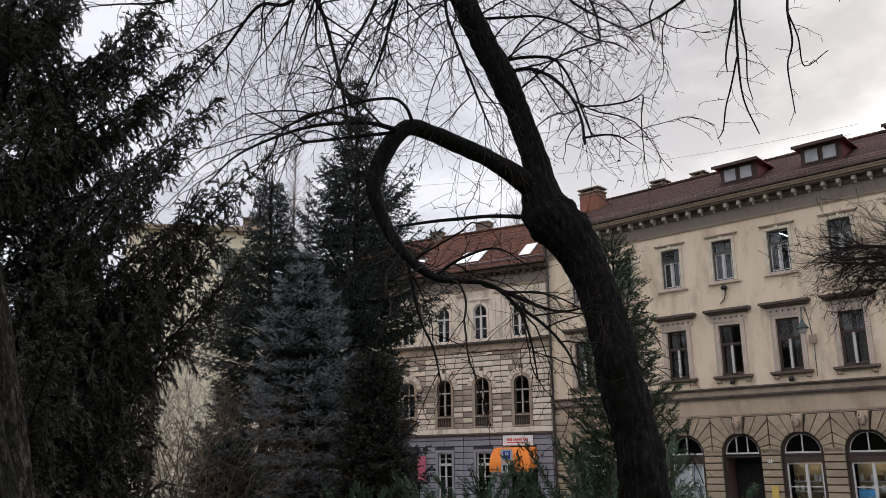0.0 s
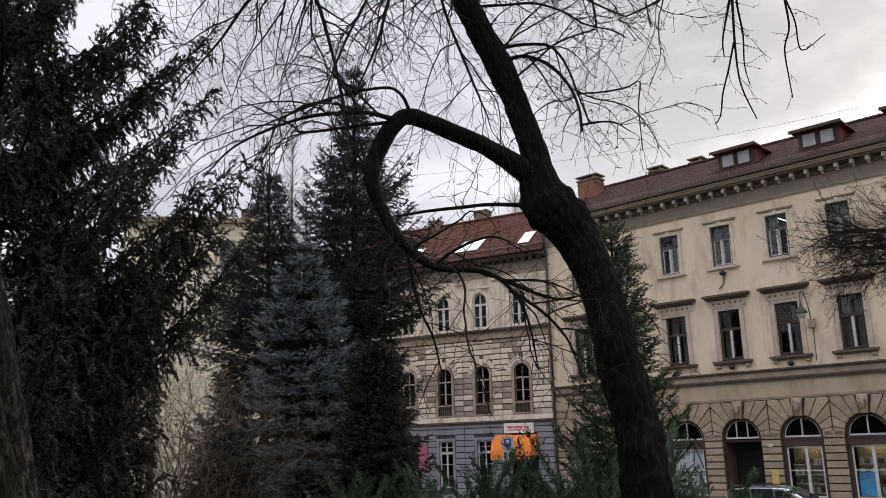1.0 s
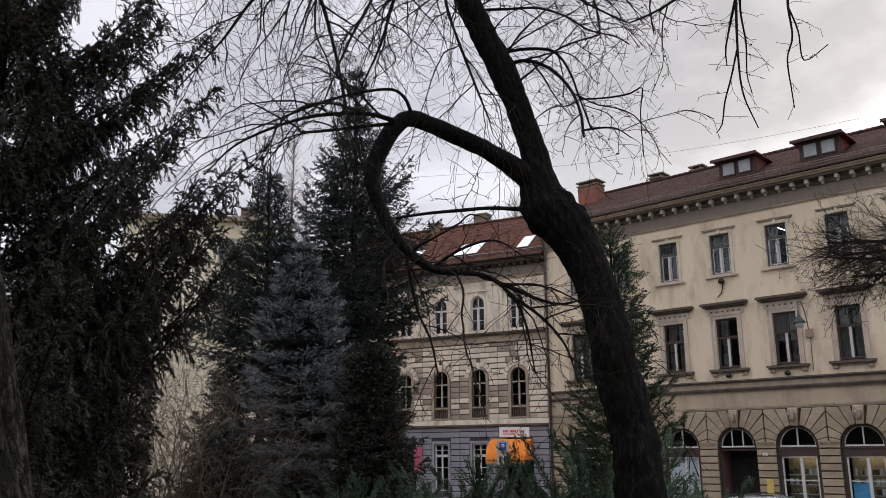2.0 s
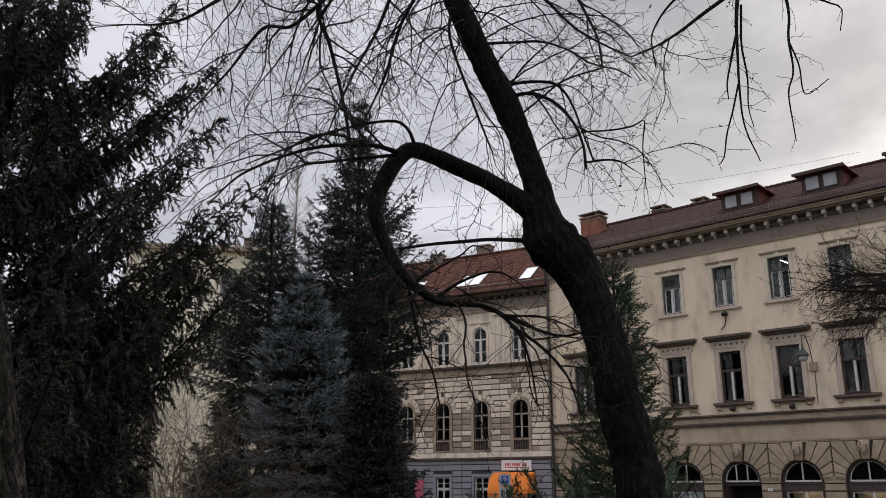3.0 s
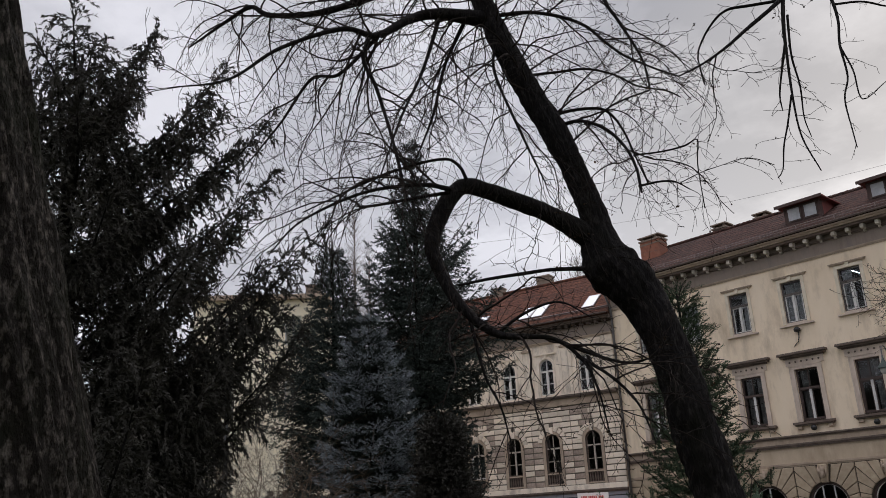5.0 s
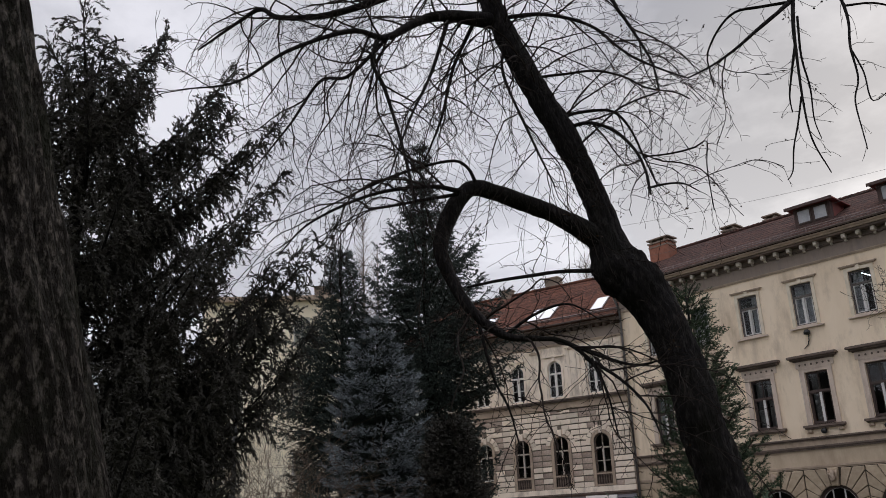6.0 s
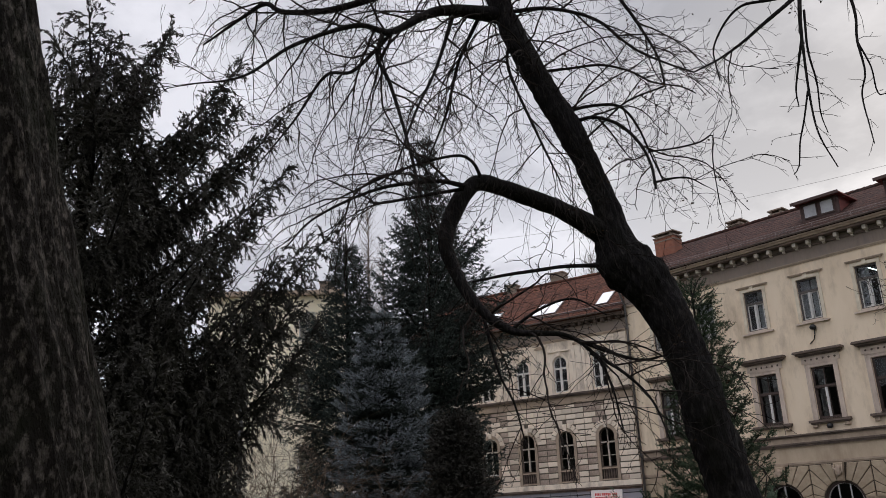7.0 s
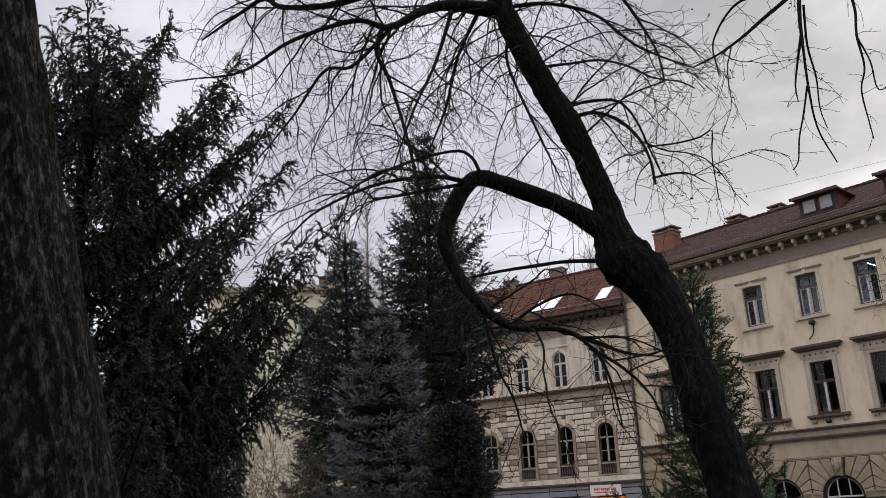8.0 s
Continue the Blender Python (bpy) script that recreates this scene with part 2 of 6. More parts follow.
LAWN = mat("winter lawn", (0.045, 0.06, 0.022), (0.09, 0.095, 0.04), scale=1.5, bump=0.6, bscale=40, stain=(0.10, 0.075, 0.045), sscale=0.4, samount=0.6)
ASPHALT = mat("worn asphalt", (0.04, 0.04, 0.042), (0.06, 0.06, 0.06), scale=4, bump=0.3, bscale=80, stain=(0.085, 0.085, 0.08), sscale=0.4, samount=0.5)
PAVING = mat("grey paving slab", (0.20, 0.195, 0.185), (0.28, 0.27, 0.255), scale=3, bump=0.2, rnd=0.1)
KERB = mat("granite kerb", (0.25, 0.245, 0.24), (0.36, 0.35, 0.34), scale=12, bump=0.2)
CREAM3 = mat("pale yellow far plaster", (0.86, 0.76, 0.58), (0.90, 0.82, 0.65), scale=0.5, stain=(0.7, 0.6, 0.44), sscale=0.4, samount=0.3)
SILVER = mat("silver car paint", (0.36, 0.37, 0.38), (0.42, 0.43, 0.44), scale=3, rough=0.25, metal=0.7)
BLACKRUB = mat("black rubber", (0.015, 0.015, 0.015), (0.03, 0.03, 0.03), scale=6, rough=0.8)
LAMPRED = mat("red lamp lens", (0.4, 0.02, 0.02), (0.5, 0.03, 0.03), scale=6, rough=0.3)
POSTERBLUE = mat("blue display panel", (0.06, 0.28, 0.55), (0.12, 0.42, 0.70), scale=2.5, rough=0.4)
PAPER = mat("white display paper", (0.6, 0.6, 0.58), (0.75, 0.74, 0.72), scale=7)
GOODS = mat("brown display goods", (0.14, 0.09, 0.05), (0.30, 0.20, 0.11), scale=7, rnd=0.4)
TUBE = glow_mat("fluorescent tube", (0.9, 0.95, 1.0), 4.0)
# glow for an unseen lamp, added to brighten the shop displays
SHOPLAMP = glow_mat("shop ceiling lamp", (1.0, 0.86, 0.66), 1.6)


# ---- mesh helpers ----
class Geo:
    """Gathers vertices and faces for one mesh."""

    def __init__(self):
        self.v, self.f = [], []

    def quad(self, a, b, c, d):
        n = len(self.v)
        self.v += [a, b, c, d]
        self.f.append((n, n + 1, n + 2, n + 3))

    def box(self, x0, x1, y0, y1, z0, z1):
        n = len(self.v)
        self.v += [(x0, y0, z0), (x1, y0, z0), (x1, y1, z0), (x0, y1, z0), (x0, y0, z1), (x1, y0, z1), (x1, y1, z1), (x0, y1, z1)]
        self.f += [tuple(n + i for i in q) for q in ((3, 2, 1, 0), (4, 5, 6, 7), (0, 1, 5, 4), (1, 2, 6, 5), (2, 3, 7, 6), (3, 0, 4, 7))]
        return self

    def slab(self, ring, y0, y1, bevel=0.0):
        """A polygon in x and z (counter-clockwise from the front), from y0 at the back to y1 at the front, its front edge chamfered."""
        n, k = len(self.v), len(ring)
        cx, cz = sum(p[0] for p in ring) / k, sum(p[1] for p in ring) / k
        rows = [[(x, y0, z) for x, z in ring]]
        if bevel:
            rows.append([(x, y1 + bevel, z) for x, z in ring])
            front = []
            for x, z in ring:
                d = math.hypot(x - cx, z - cz) or 1
                s = max(0.3, 1 - 1.5 * bevel / d)
                front.append((cx + (x - cx) * s, y1, cz + (z - cz) * s))
            rows.append(front)
        else:
            rows.append([(x, y1, z) for x, z in ring])
        for r in rows:
            self.v += r
        for j in range(len(rows) - 1):
            for i in range(k):
                a, b = n + j * k + i, n + j * k + (i + 1) % k
                self.f.append((a, b, b + k, a + k))
        self.f.append(tuple(n + (len(rows) - 1) * k + i for i in range(k)))
        self.f.append(tuple(n + i for i in reversed(range(k))))
        return self

    def tube(self, pts, radii, sides=6, cap=True):
        n = len(self.v)
        pts = [Vector(p) for p in pts]
        m = len(pts)
        ref = None
        for i, p in enumerate(pts):
            t = (pts[min(i + 1, m - 1)] - pts[max(i - 1, 0)])
            if t.length < 1e-9:
                t = Vector((0, 0, 1))
            t.normalize()
            if ref is None:
                ref = t.orthogonal().normalized()
            ref = (ref - t * ref.dot(t))
            if ref.length < 1e-6:
                ref = t.orthogonal()
            ref.normalize()
            w = t.cross(ref)
            r = radii[i]
            for k in range(sides):
                a = 2 * math.pi * k / sides
                self.v.append(tuple(p + (ref * math.cos(a) + w * math.sin(a)) * r))
        for i in range(m - 1):
            for k in range(sides):
                a, b = n + i * sides + k, n + i * sides + (k + 1) % sides
                self.f.append((a, b, b + sides, a + sides))
        if cap:
            self.f.append(tuple(n + k for k in reversed(range(sides))))
            self.f.append(tuple(n + (m - 1) * sides + k for k in range(sides)))
        return self

    def ring_arc(self, cx, cz, r0, r1, y0, y1, a0=0.0, a1=math.pi, steps=16):
        """A flat arch band between two radii, with depth."""
        n = len(self.v)
        for i in range(steps + 1):
            a = a0 + (a1 - a0) * i / steps
            c, s = math.cos(a), math.sin(a)
            self.v += [(cx + r0 * c, y1, cz + r0 * s), (cx + r1 * c, y1, cz + r1 * s), (cx + r1 * c, y0, cz + r1 * s), (cx + r0 * c, y0, cz + r0 * s)]
        for i in range(steps):
            k = n + 4 * i
            for j in range(4):
                self.f.append((k + j, k + (j + 1) % 4, k + 4 + (j + 1) % 4, k + 4 + j))
        e = n + 4 * steps
        self.f += [(n + 3, n + 2, n + 1, n), (e, e + 1, e + 2, e + 3)]
        return self

    def ring(self, w0, w1, z0, z1, y0, y1, t):
        """A rectangular frame in one piece."""
        n = len(self.v)
        for y in (y1, y0):
            self.v += [(w0, y, z0), (w1, y, z0), (w1, y, z1), (w0, y, z1), (w0 + t, y, z0 + t), (w1 - t, y, z0 + t), (w1 - t, y, z1 - t), (w0 + t, y, z1 - t)]
        for k in range(4):
            a, b = n + k, n + (k + 1) % 4
            self.f += [(a, b, b + 4, a + 4), (a + 12, b + 12, b + 8, a + 8), (a + 8, b + 8, b, a), (a + 4, b + 4, b + 12, a + 12)]
        return self

    def lathe(self, profile, sides=12, at=(0, 0, 0)):
        n = len(self.v)
        for r, z in profile:
            for k in range(sides):
                a = 2 * math.pi * k / sides
                self.v.append((at[0] + r * math.cos(a), at[1] + r * math.sin(a), at[2] + z))
        for i in range(len(profile) - 1):
            for k in range(sides):
                a, b = n + i * sides + k, n + i * sides + (k + 1) % sides
                self.f.append((a, b, b + sides, a + sides))
        self.f.append(tuple(n + k for k in reversed(range(sides))))
        self.f.append(tuple(n + (len(profile) - 1) * sides + k for k in range(sides)))
        return self

    def mesh(self, name, material, smooth=False):
        me = bpy.data.meshes.new(name)
        me.from_pydata(self.v, [], self.f)
        me.materials.append(material)
        if smooth:
            me.polygons.foreach_set("use_smooth", [True] * len(me.polygons))
        me.update()
        return me

    def obj(self, name, material, parent=None, label="", smooth=False):
        return put(name, self.mesh(name, material, smooth), parent, label=label)


def put(name, me, parent=None, at=(0, 0, 0), label=""):
    ob = new(name, me)
    ob.location = at
    if parent:
        ob.parent = parent
    if label:
        tagged(ob, label)
    return ob


def root(name, m, label, category, group="", kind=""):
    ob = new(name)
    ob.matrix_basis = m
    return tagged(ob, label, category, group, kind)


def polar(az, d, z=0.0):
    """A place at so many degrees to the left of north and so many metres off."""
    return Vector((-d * math.sin(radians(az)), d * math.cos(radians(az)), z))


def ground_z(x, y):
    t = min(1.0, max(0.0, (math.hypot(x, y) - 6.0) / 21.0))
    return 1.6 * (1 - t * t * (3 - 2 * t))


def smooth_path(pts, step):
    """Catmull-Rom through points of any width, sampled about every step metres."""
    out = []
    P = [np.array(p, float) for p in pts]
    P = [2 * P[0] - P[1]] + P + [2 * P[-1] - P[-2]]
    for i in range(1, len(P) - 2):
        a, b, c, d = P[i - 1:i + 3]
        k = max(2, int(np.linalg.norm((c - b)[:3]) / step))
        for j in range(k):
            t = j / k
            out.append(0.5 * (2 * b + (c - a) * t + (2 * a - 5 * b + 4 * c - d) * t * t + (3 * b - a - 3 * c + d) * t ** 3))
    out.append(P[-2])
    return out


# ---- ground, road, pavement ----
def make_ground():
    ticks = [-2500, -1200, -600, -300, -150, -80] + [-50 + 2.0 * i for i in range(51)] + [80, 150, 300, 600, 1200, 2500]
    n = len(ticks)
    g = Geo()
    for y in ticks:
        for x in ticks:
            near = math.hypot(x, y) < 28
            g.v.append((x, y, ground_z(x, y) + (0.05 * noise.noise((x * 0.3, y * 0.3, 0)) if near else 0.0) - 0.02))
    g.f = [(j * n + i, j * n + i + 1, (j + 1) * n + i + 1, (j + 1) * n + i) for j in range(n - 1) for i in range(n - 1)]
    return tagged(g.obj("ground", LAWN, smooth=True), "sloping winter lawn with bare worn earth", "ground", kind="structure")


make_ground()
FY = 42.38                       # the front of the long yellow house
CORNER = Vector((-30.09, FY, 0))
TURN2 = 13.81                    # the older house stands at this angle to it
H1 = Matrix.Translation(CORNER)
H2 = Matrix.Translation(CORNER) @ pose(0, 0, 0, 0, 0, TURN2)


def along(m, g, name, material, label, category):
    ob = g.obj(name, material)
    ob.matrix_basis = m
    return tagged(ob, label, category, kind="structure")


g = Geo().box(-1.5, 60, -13.0, -2.6, -0.06, 0.02)
along(H1, g, "road", ASPHALT, "worn grey asphalt street before the houses", "road")
g = Geo().box(-45, -1.7, -13.0, -2.6, -0.06, 0.014)
along(H2, g, "road", ASPHALT, "worn grey asphalt street before the older house", "road")
g = Geo().box(0.7, 60, -2.45, 0.0, -0.05, 0.12)
along(H1, g, "pavement", PAVING, "grey slab pavement along the house fronts", "pavement")
g = Geo().box(-45, 0.7, -2.45, 0.0, -0.05, 0.125)
along(H2, g, "pavement", PAVING, "grey slab pavement along the older house", "pavement")
for m, u0, u1 in ((H1, 0.7, 60), (H2, -45, 0.6)):
    g = Geo()
    u = u0
    while u < u1:
        g.box(u, min(u + 0.99, u1), -2.6, -2.45, -0.05, 0.13)
        u += 1.0
    along(m, g, "kerb", KERB, "worn granite kerb stones", "kerb")


# unseen far side of the park, added behind the camera to darken window reflections
g = Geo()
n = 72
for k in range(n + 1):
    a = radians(100 + 160 * k / n)
    c, s = math.cos(a), math.sin(a)
    top = 18.5 + 2.5 * noise.noise((k * 0.35, 1.7, 0.2)) + 1.2 * noise.noise((k * 1.3, 4.1, 0.7))
    g.v += [(-42 * s - 12, 42 * c + 4, -0.1), (-42 * s - 12, 42 * c + 4, top), (-44 * s - 12, 44 * c + 4, top), (-44 * s - 12, 44 * c + 4, -0.1)]
for k in range(n):
    for j in range(3):
        g.f.append((4 * k + j, 4 * k + j + 1, 4 * k + 5 + j, 4 * k + 4 + j))
tagged(g.obj("backdrop", mat("dark unseen backdrop", (0.03, 0.03, 0.025), (0.07, 0.065, 0.05), scale=0.6, stretch=(2, 2, 0.5), stain=(0.02, 0.02, 0.016), sscale=0.3)), "dark uneven wall added unseen behind the camera", "backdrop", kind="structure")


# ---- walls with openings ----
def bay(g, u0, u1, z0, z1, c, w, zb, zt, arch=0.0, y=0.0, depth=0.28):
    """A stretch of wall front with one opening round c, flat or arched, and its reveals."""
    a, b = c - w, c + w
    if zb > z0:
        g.quad((a, y, z0), (b, y, z0), (b, y, zb), (a, y, zb))
        g.quad((a, y, zb), (b, y, zb), (b, y + depth, zb), (a, y + depth, zb))
    g.quad((u0, y, z0), (a, y, z0), (a, y, z1), (u0, y, z1))
    g.quad((b, y, z0), (u1, y, z0), (u1, y, z1), (b, y, z1))
    g.quad((a, y, zb), (a, y + depth, zb), (a, y + depth, zt), (a, y, zt))
    g.quad((b, y + depth, zb), (b, y, zb), (b, y, zt), (b, y + depth, zt))
    n = 16 if arch else 1
    top = [(c - w * math.cos(math.pi * i / n), zt + arch * math.sin(math.pi * i / n)) for i in range(n + 1)]
    for (p, q) in zip(top, top[1:]):
        g.quad((p[0], y, p[1]), (q[0], y, q[1]), (q[0], y, z1), (p[0], y, z1))
        g.quad((p[0], y, p[1]), (p[0], y + depth, p[1]), (q[0], y + depth, q[1]), (q[0], y, q[1]))


def drape(w, z0, z1, y, seed, folds=9):
    g = Geo()
    rng = random.Random(seed)
    n = folds * 4
    xs = [-w + 2 * w * i / n for i in range(n + 1)]
    ys = [y + 0.03 * math.sin(i * math.pi / 2 + rng.random()) for i in range(n + 1)]
    for i in range(n):
        g.quad((xs[i], ys[i], z0), (xs[i + 1], ys[i + 1], z0), (xs[i + 1], ys[i + 1], z1), (xs[i], ys[i], z1))
    return g


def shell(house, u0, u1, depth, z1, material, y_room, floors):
    """Side and back walls, floors and an added inner wall coloured as unlit room."""
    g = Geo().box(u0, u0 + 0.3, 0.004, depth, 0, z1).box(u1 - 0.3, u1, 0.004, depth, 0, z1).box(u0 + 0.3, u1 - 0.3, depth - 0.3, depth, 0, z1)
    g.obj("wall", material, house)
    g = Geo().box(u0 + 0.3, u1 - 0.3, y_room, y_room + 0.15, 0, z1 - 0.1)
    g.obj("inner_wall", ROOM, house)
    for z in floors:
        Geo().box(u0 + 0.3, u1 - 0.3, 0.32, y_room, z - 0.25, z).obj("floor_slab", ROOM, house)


# ---- the long yellow house ----
LEN1 = 28.6
house1 = root("long_house", H1, "long cream plastered house with arched shop fronts and brown roof", "house")
BAYS1 = [2.29 + 3 * k for k in range(9)]
edges1 = [0.0] + [c + 1.5 for c in BAYS1[:-1]] + [LEN1]
gw, gm, gt = Geo(), Geo(), Geo()
for i, c in enumerate(BAYS1):
    e0, e1 = edges1[i], edges1[i + 1]
    door = i == 3
    bay(gw, e0, e1, 0.0, 5.33, c, 0.99, 0.0 if door else 0.5, 3.38, 0.99, depth=0.34)
    bay(gm, e0, e1, 5.33, 11.3, c, 0.59, 7.34, 9.90)
    bay(gt, e0, e1, 11.3, 15.3, c, 0.55, 12.26, 14.44)
gw.obj("ground_floor_wall", JOINT, house1)
gm.obj("first_floor_wall", CREAM, house1)
gt.obj("second_floor_wall", CREAM, house1)
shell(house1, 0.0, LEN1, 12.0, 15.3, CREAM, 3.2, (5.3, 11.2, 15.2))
# courses and cornice, one moulding each
Geo().box(0, LEN1, -0.07, 0.0, 5.27, 5.36).box(0, LEN1, -0.04, 0.0, 5.20, 5.27).obj("moulding", TRIM, house1)
Geo().box(0, LEN1, -0.012, 0.0, 5.36, 6.12).obj("fascia_band", BAND, house1)
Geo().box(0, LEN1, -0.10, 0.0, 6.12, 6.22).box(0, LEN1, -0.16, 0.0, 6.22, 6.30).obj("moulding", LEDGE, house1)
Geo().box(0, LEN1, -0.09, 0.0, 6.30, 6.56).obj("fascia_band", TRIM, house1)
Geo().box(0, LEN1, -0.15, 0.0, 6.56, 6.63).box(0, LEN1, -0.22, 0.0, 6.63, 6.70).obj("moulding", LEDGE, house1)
Geo().box(0, LEN1, -0.06, 0.3, 15.26, 15.33).box(0, LEN1, -0.10, 0.3, 15.33, 15.38).obj("moulding", TRIM, house1)
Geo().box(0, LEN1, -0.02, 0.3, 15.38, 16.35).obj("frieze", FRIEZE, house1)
Geo().box(-0.1, LEN1, -0.12, 0.3, 16.02, 16.10).box(-0.1, LEN1, -0.56, 0.3, 16.30, 16.42).obj("cornice", LEDGE, house1)
Geo().box(-0.15, LEN1, -0.66, 0.3, 16.42, 16.52).box(-0.2, LEN1, -0.74, 0.3, 16.52, 16.60).obj("cornice_crown", TRIM, house1, "paler stone crown of the cornice")
mod = Geo().slab([(-0.09, 16.08), (0.09, 16.08), (0.09, 16.30), (-0.09, 16.30)], -0.10, -0.44, 0.02).slab([(-0.06, 15.96), (0.06, 15.96), (0.06, 16.08), (-0.06, 16.08)], -0.02, -0.2, 0.03).mesh("modillion", mat("pale modillion plaster", (0.52, 0.47, 0.41), (0.68, 0.62, 0.54), scale=6, stain=(0.2, 0.17, 0.15), sscale=3, rnd=0.15))
u = 0.35
while u < LEN1:
    put("modillion", mod, house1, (u, 0, 0))
    u += 0.72
# gutter: an open half round with its brackets
g = Geo()
for k in range(8):
    a0, a1 = math.pi + math.pi * k / 8, math.pi + math.pi * (k + 1) / 8
    p0, p1 = (-0.82 + 0.09 * math.cos(a0), 16.72 + 0.09 * math.sin(a0)), (-0.82 + 0.09 * math.cos(a1), 16.72 + 0.09 * math.sin(a1))
    g.quad((-0.2, p0[0], p0[1]), (LEN1, p0[0], p0[1]), (LEN1, p1[0], p1[1]), (-0.2, p1[0], p1[1]))
g.obj("gutter", TIN, house1)


def roof_slab(house, name, u0, u1, y0, z0, y1, z1, material, thick=0.12):
    """One pitch of a roof; its own axes run along the eave and up the slope."""
    L = math.hypot(y1 - y0, z1 - z0)
    ob = Geo().box(0, u1 - u0, 0, L, -thick, 0).obj(name, material, house)
    ob.matrix_basis = Matrix.Translation((u0, y0, z0)) @ Matrix.Rotation(math.atan2(z1 - z0, y1 - y0), 4, 'X')
    # overlapping tile courses stand proud as thin steps
    g = Geo()
    k = int(L / 0.32)
    for j in range(k):
        g.box(0.02, u1 - u0 - 0.02, j * 0.32, j * 0.32 + 0.30, 0.002, 0.018 + 0.004 * (j % 2))
    co = g.obj("tile_course", material, house)
    co.matrix_basis = ob.matrix_basis.copy()
    tagged(co, kind="stuff")
    return ob


roof_slab(house1, "roof", -0.1, LEN1 + 0.1, -0.72, 16.72, 6.0, 20.25, ROOF1)
ob = Geo().box(-0.1, LEN1 + 0.1, 0, 7.6, -0.12, 0).obj("roof", ROOF1, house1)
ob.matrix_basis = Matrix.Translation((0, 6.0, 20.25)) @ Matrix.Rotation(math.atan2(-3.5, 6.7), 4, 'X')
g = Geo()
u = 0.0
while u < LEN1:
    g.tube([(u, 6.0, 20.28), (u + 0.36, 6.0, 20.30)], [0.12, 0.13], 8)
    u += 0.34
g.obj("ridge_tiles", ROOF1, house1)
# gable infill
Geo().slab([(-0.5, 16.55), (12.5, 16.55), (6.0, 20.1)], 0.0, 0.3).obj("gable", CREAM, house1).matrix_basis = Matrix.Translation((0.32, 0, 0)) @ Matrix.Rotation(radians(90), 4, 'Z')
# snow guard rails near the eave
for dz in (0.10, 0.22):
    g = Geo().tube([(-0.1, -0.25, 16.96 + dz), (LEN1, -0.25, 16.96 + dz)], [0.02, 0.02], 6)
    g.obj("snow_rail", TIN, house1)
brk = Geo().box(-0.02, 0.02, -0.27, -0.23, 16.9, 17.2).mesh("rail_bracket", TIN)
for k in range(15):
    put("rail_bracket", brk, house1, (k * 2 + 0.22, 0, 0))


def dormer(house, c, w, y, roof_at, top):
    base = roof_at(y)
    d = Geo().slab([(c - w, base - 0.1), (c + w, base - 0.1), (c + w, top), (c - w, top)], y + 0.3, y).obj("dormer", DARKWOOD, house)
    run = 2.4
    for s in (-1, 1):
        g = Geo()
        x = c + s * w
        g.v += [(x, y + 0.3, base), (x, y + 0.3, top), (x, y + run, top), (x - s * 0.05, y + 0.3, base), (x - s * 0.05, y + 0.3, top), (x - s * 0.05, y + run, top)]
        n = len(g.v) - 6
        g.f += [(n, n + 1, n + 2), (n + 5, n + 4, n + 3)]
        g.obj("cheek", REDTIN, d)
    Geo().box(c - w - 0.28, c + w + 0.28, y - 0.42, y + run, top, top + 0.07).obj("dormer_roof", REDTIN, d)
    Geo().box(c - w - 0.30, c + w + 0.30, y - 0.44, y - 0.38, top - 0.07, top + 0.09).obj("fascia", DARKWOOD, d)
    for k in (-1, 1):
        cx = c + k * w * 0.45
        h = w * 0.38
        f = Geo().box(cx - h, cx + h, y - 0.05, y - 0.002, base + 0.16, base + 0.23).box(cx - h, cx + h, y - 0.05, y - 0.002, top - 0.16, top - 0.10)
        f.box(cx - h, cx - h + 0.06, y - 0.05, y - 0.002, base + 0.23, top - 0.16).box(cx + h - 0.06, cx + h, y - 0.05, y - 0.002, base + 0.23, top - 0.16)
        f.obj("dormer_window", BROWN, d)
        # opaque pale pane: the sky's reflection is put into its colour
        Geo().box(cx - h + 0.06, cx + h - 0.06, y - 0.03, y - 0.02, base + 0.23, top - 0.16).obj("pane", mat("pale sky-reflection pane", (0.35, 0.36, 0.38), (0.5, 0.51, 0.53), scale=2, rough=0.08), d)
    return d


slope1 = (20.25 - 16.72) / 6.72
for c in (12.1, 16.5, 20.9):
    dormer(house1, c, 1.0, 1.2, lambda y: 16.72 + (y + 0.72) * slope1, 18.78)


def chimney(house, c, y, z0, z1, w, d, material, cap=True, pots=0):
    ch = Geo().box(c - w, c + w, y - d, y + d, z0, z1).obj("chimney", material, house)
    Geo().box(c - w - 0.07, c + w + 0.07, y - d - 0.07, y + d + 0.07, z1, z1 + 0.10).box(c - w - 0.03, c + w + 0.03, y - d - 0.03, y + d + 0.03, z1 - 0.25, z1 - 0.16).obj("chimney_band", SOOT, ch)
    if cap:
        for s in (-1, 1):
            Geo().box(c + s * w * 0.7 - 0.06, c + s * w * 0.7 + 0.06, y - d, y + d, z1 + 0.10, z1 + 0.26).obj("cap_pier", SOOT, ch)
        Geo().box(c - w - 0.1, c + w + 0.1, y - d - 0.1, y + d + 0.1, z1 + 0.26, z1 + 0.34).obj("cap", SOOT, ch)
    # brick courses
    if material == BRICK:
        g = Geo()
        n = int((z1 - z0) / 0.09)
        for j in range(n):
            g.box(c - w - 0.006, c + w + 0.006, y - d - 0.006, y + d + 0.006, z0 + j * 0.09, z0 + j * 0.09 + 0.075)
        g.obj("brick_course", BRICK, ch)
    return ch


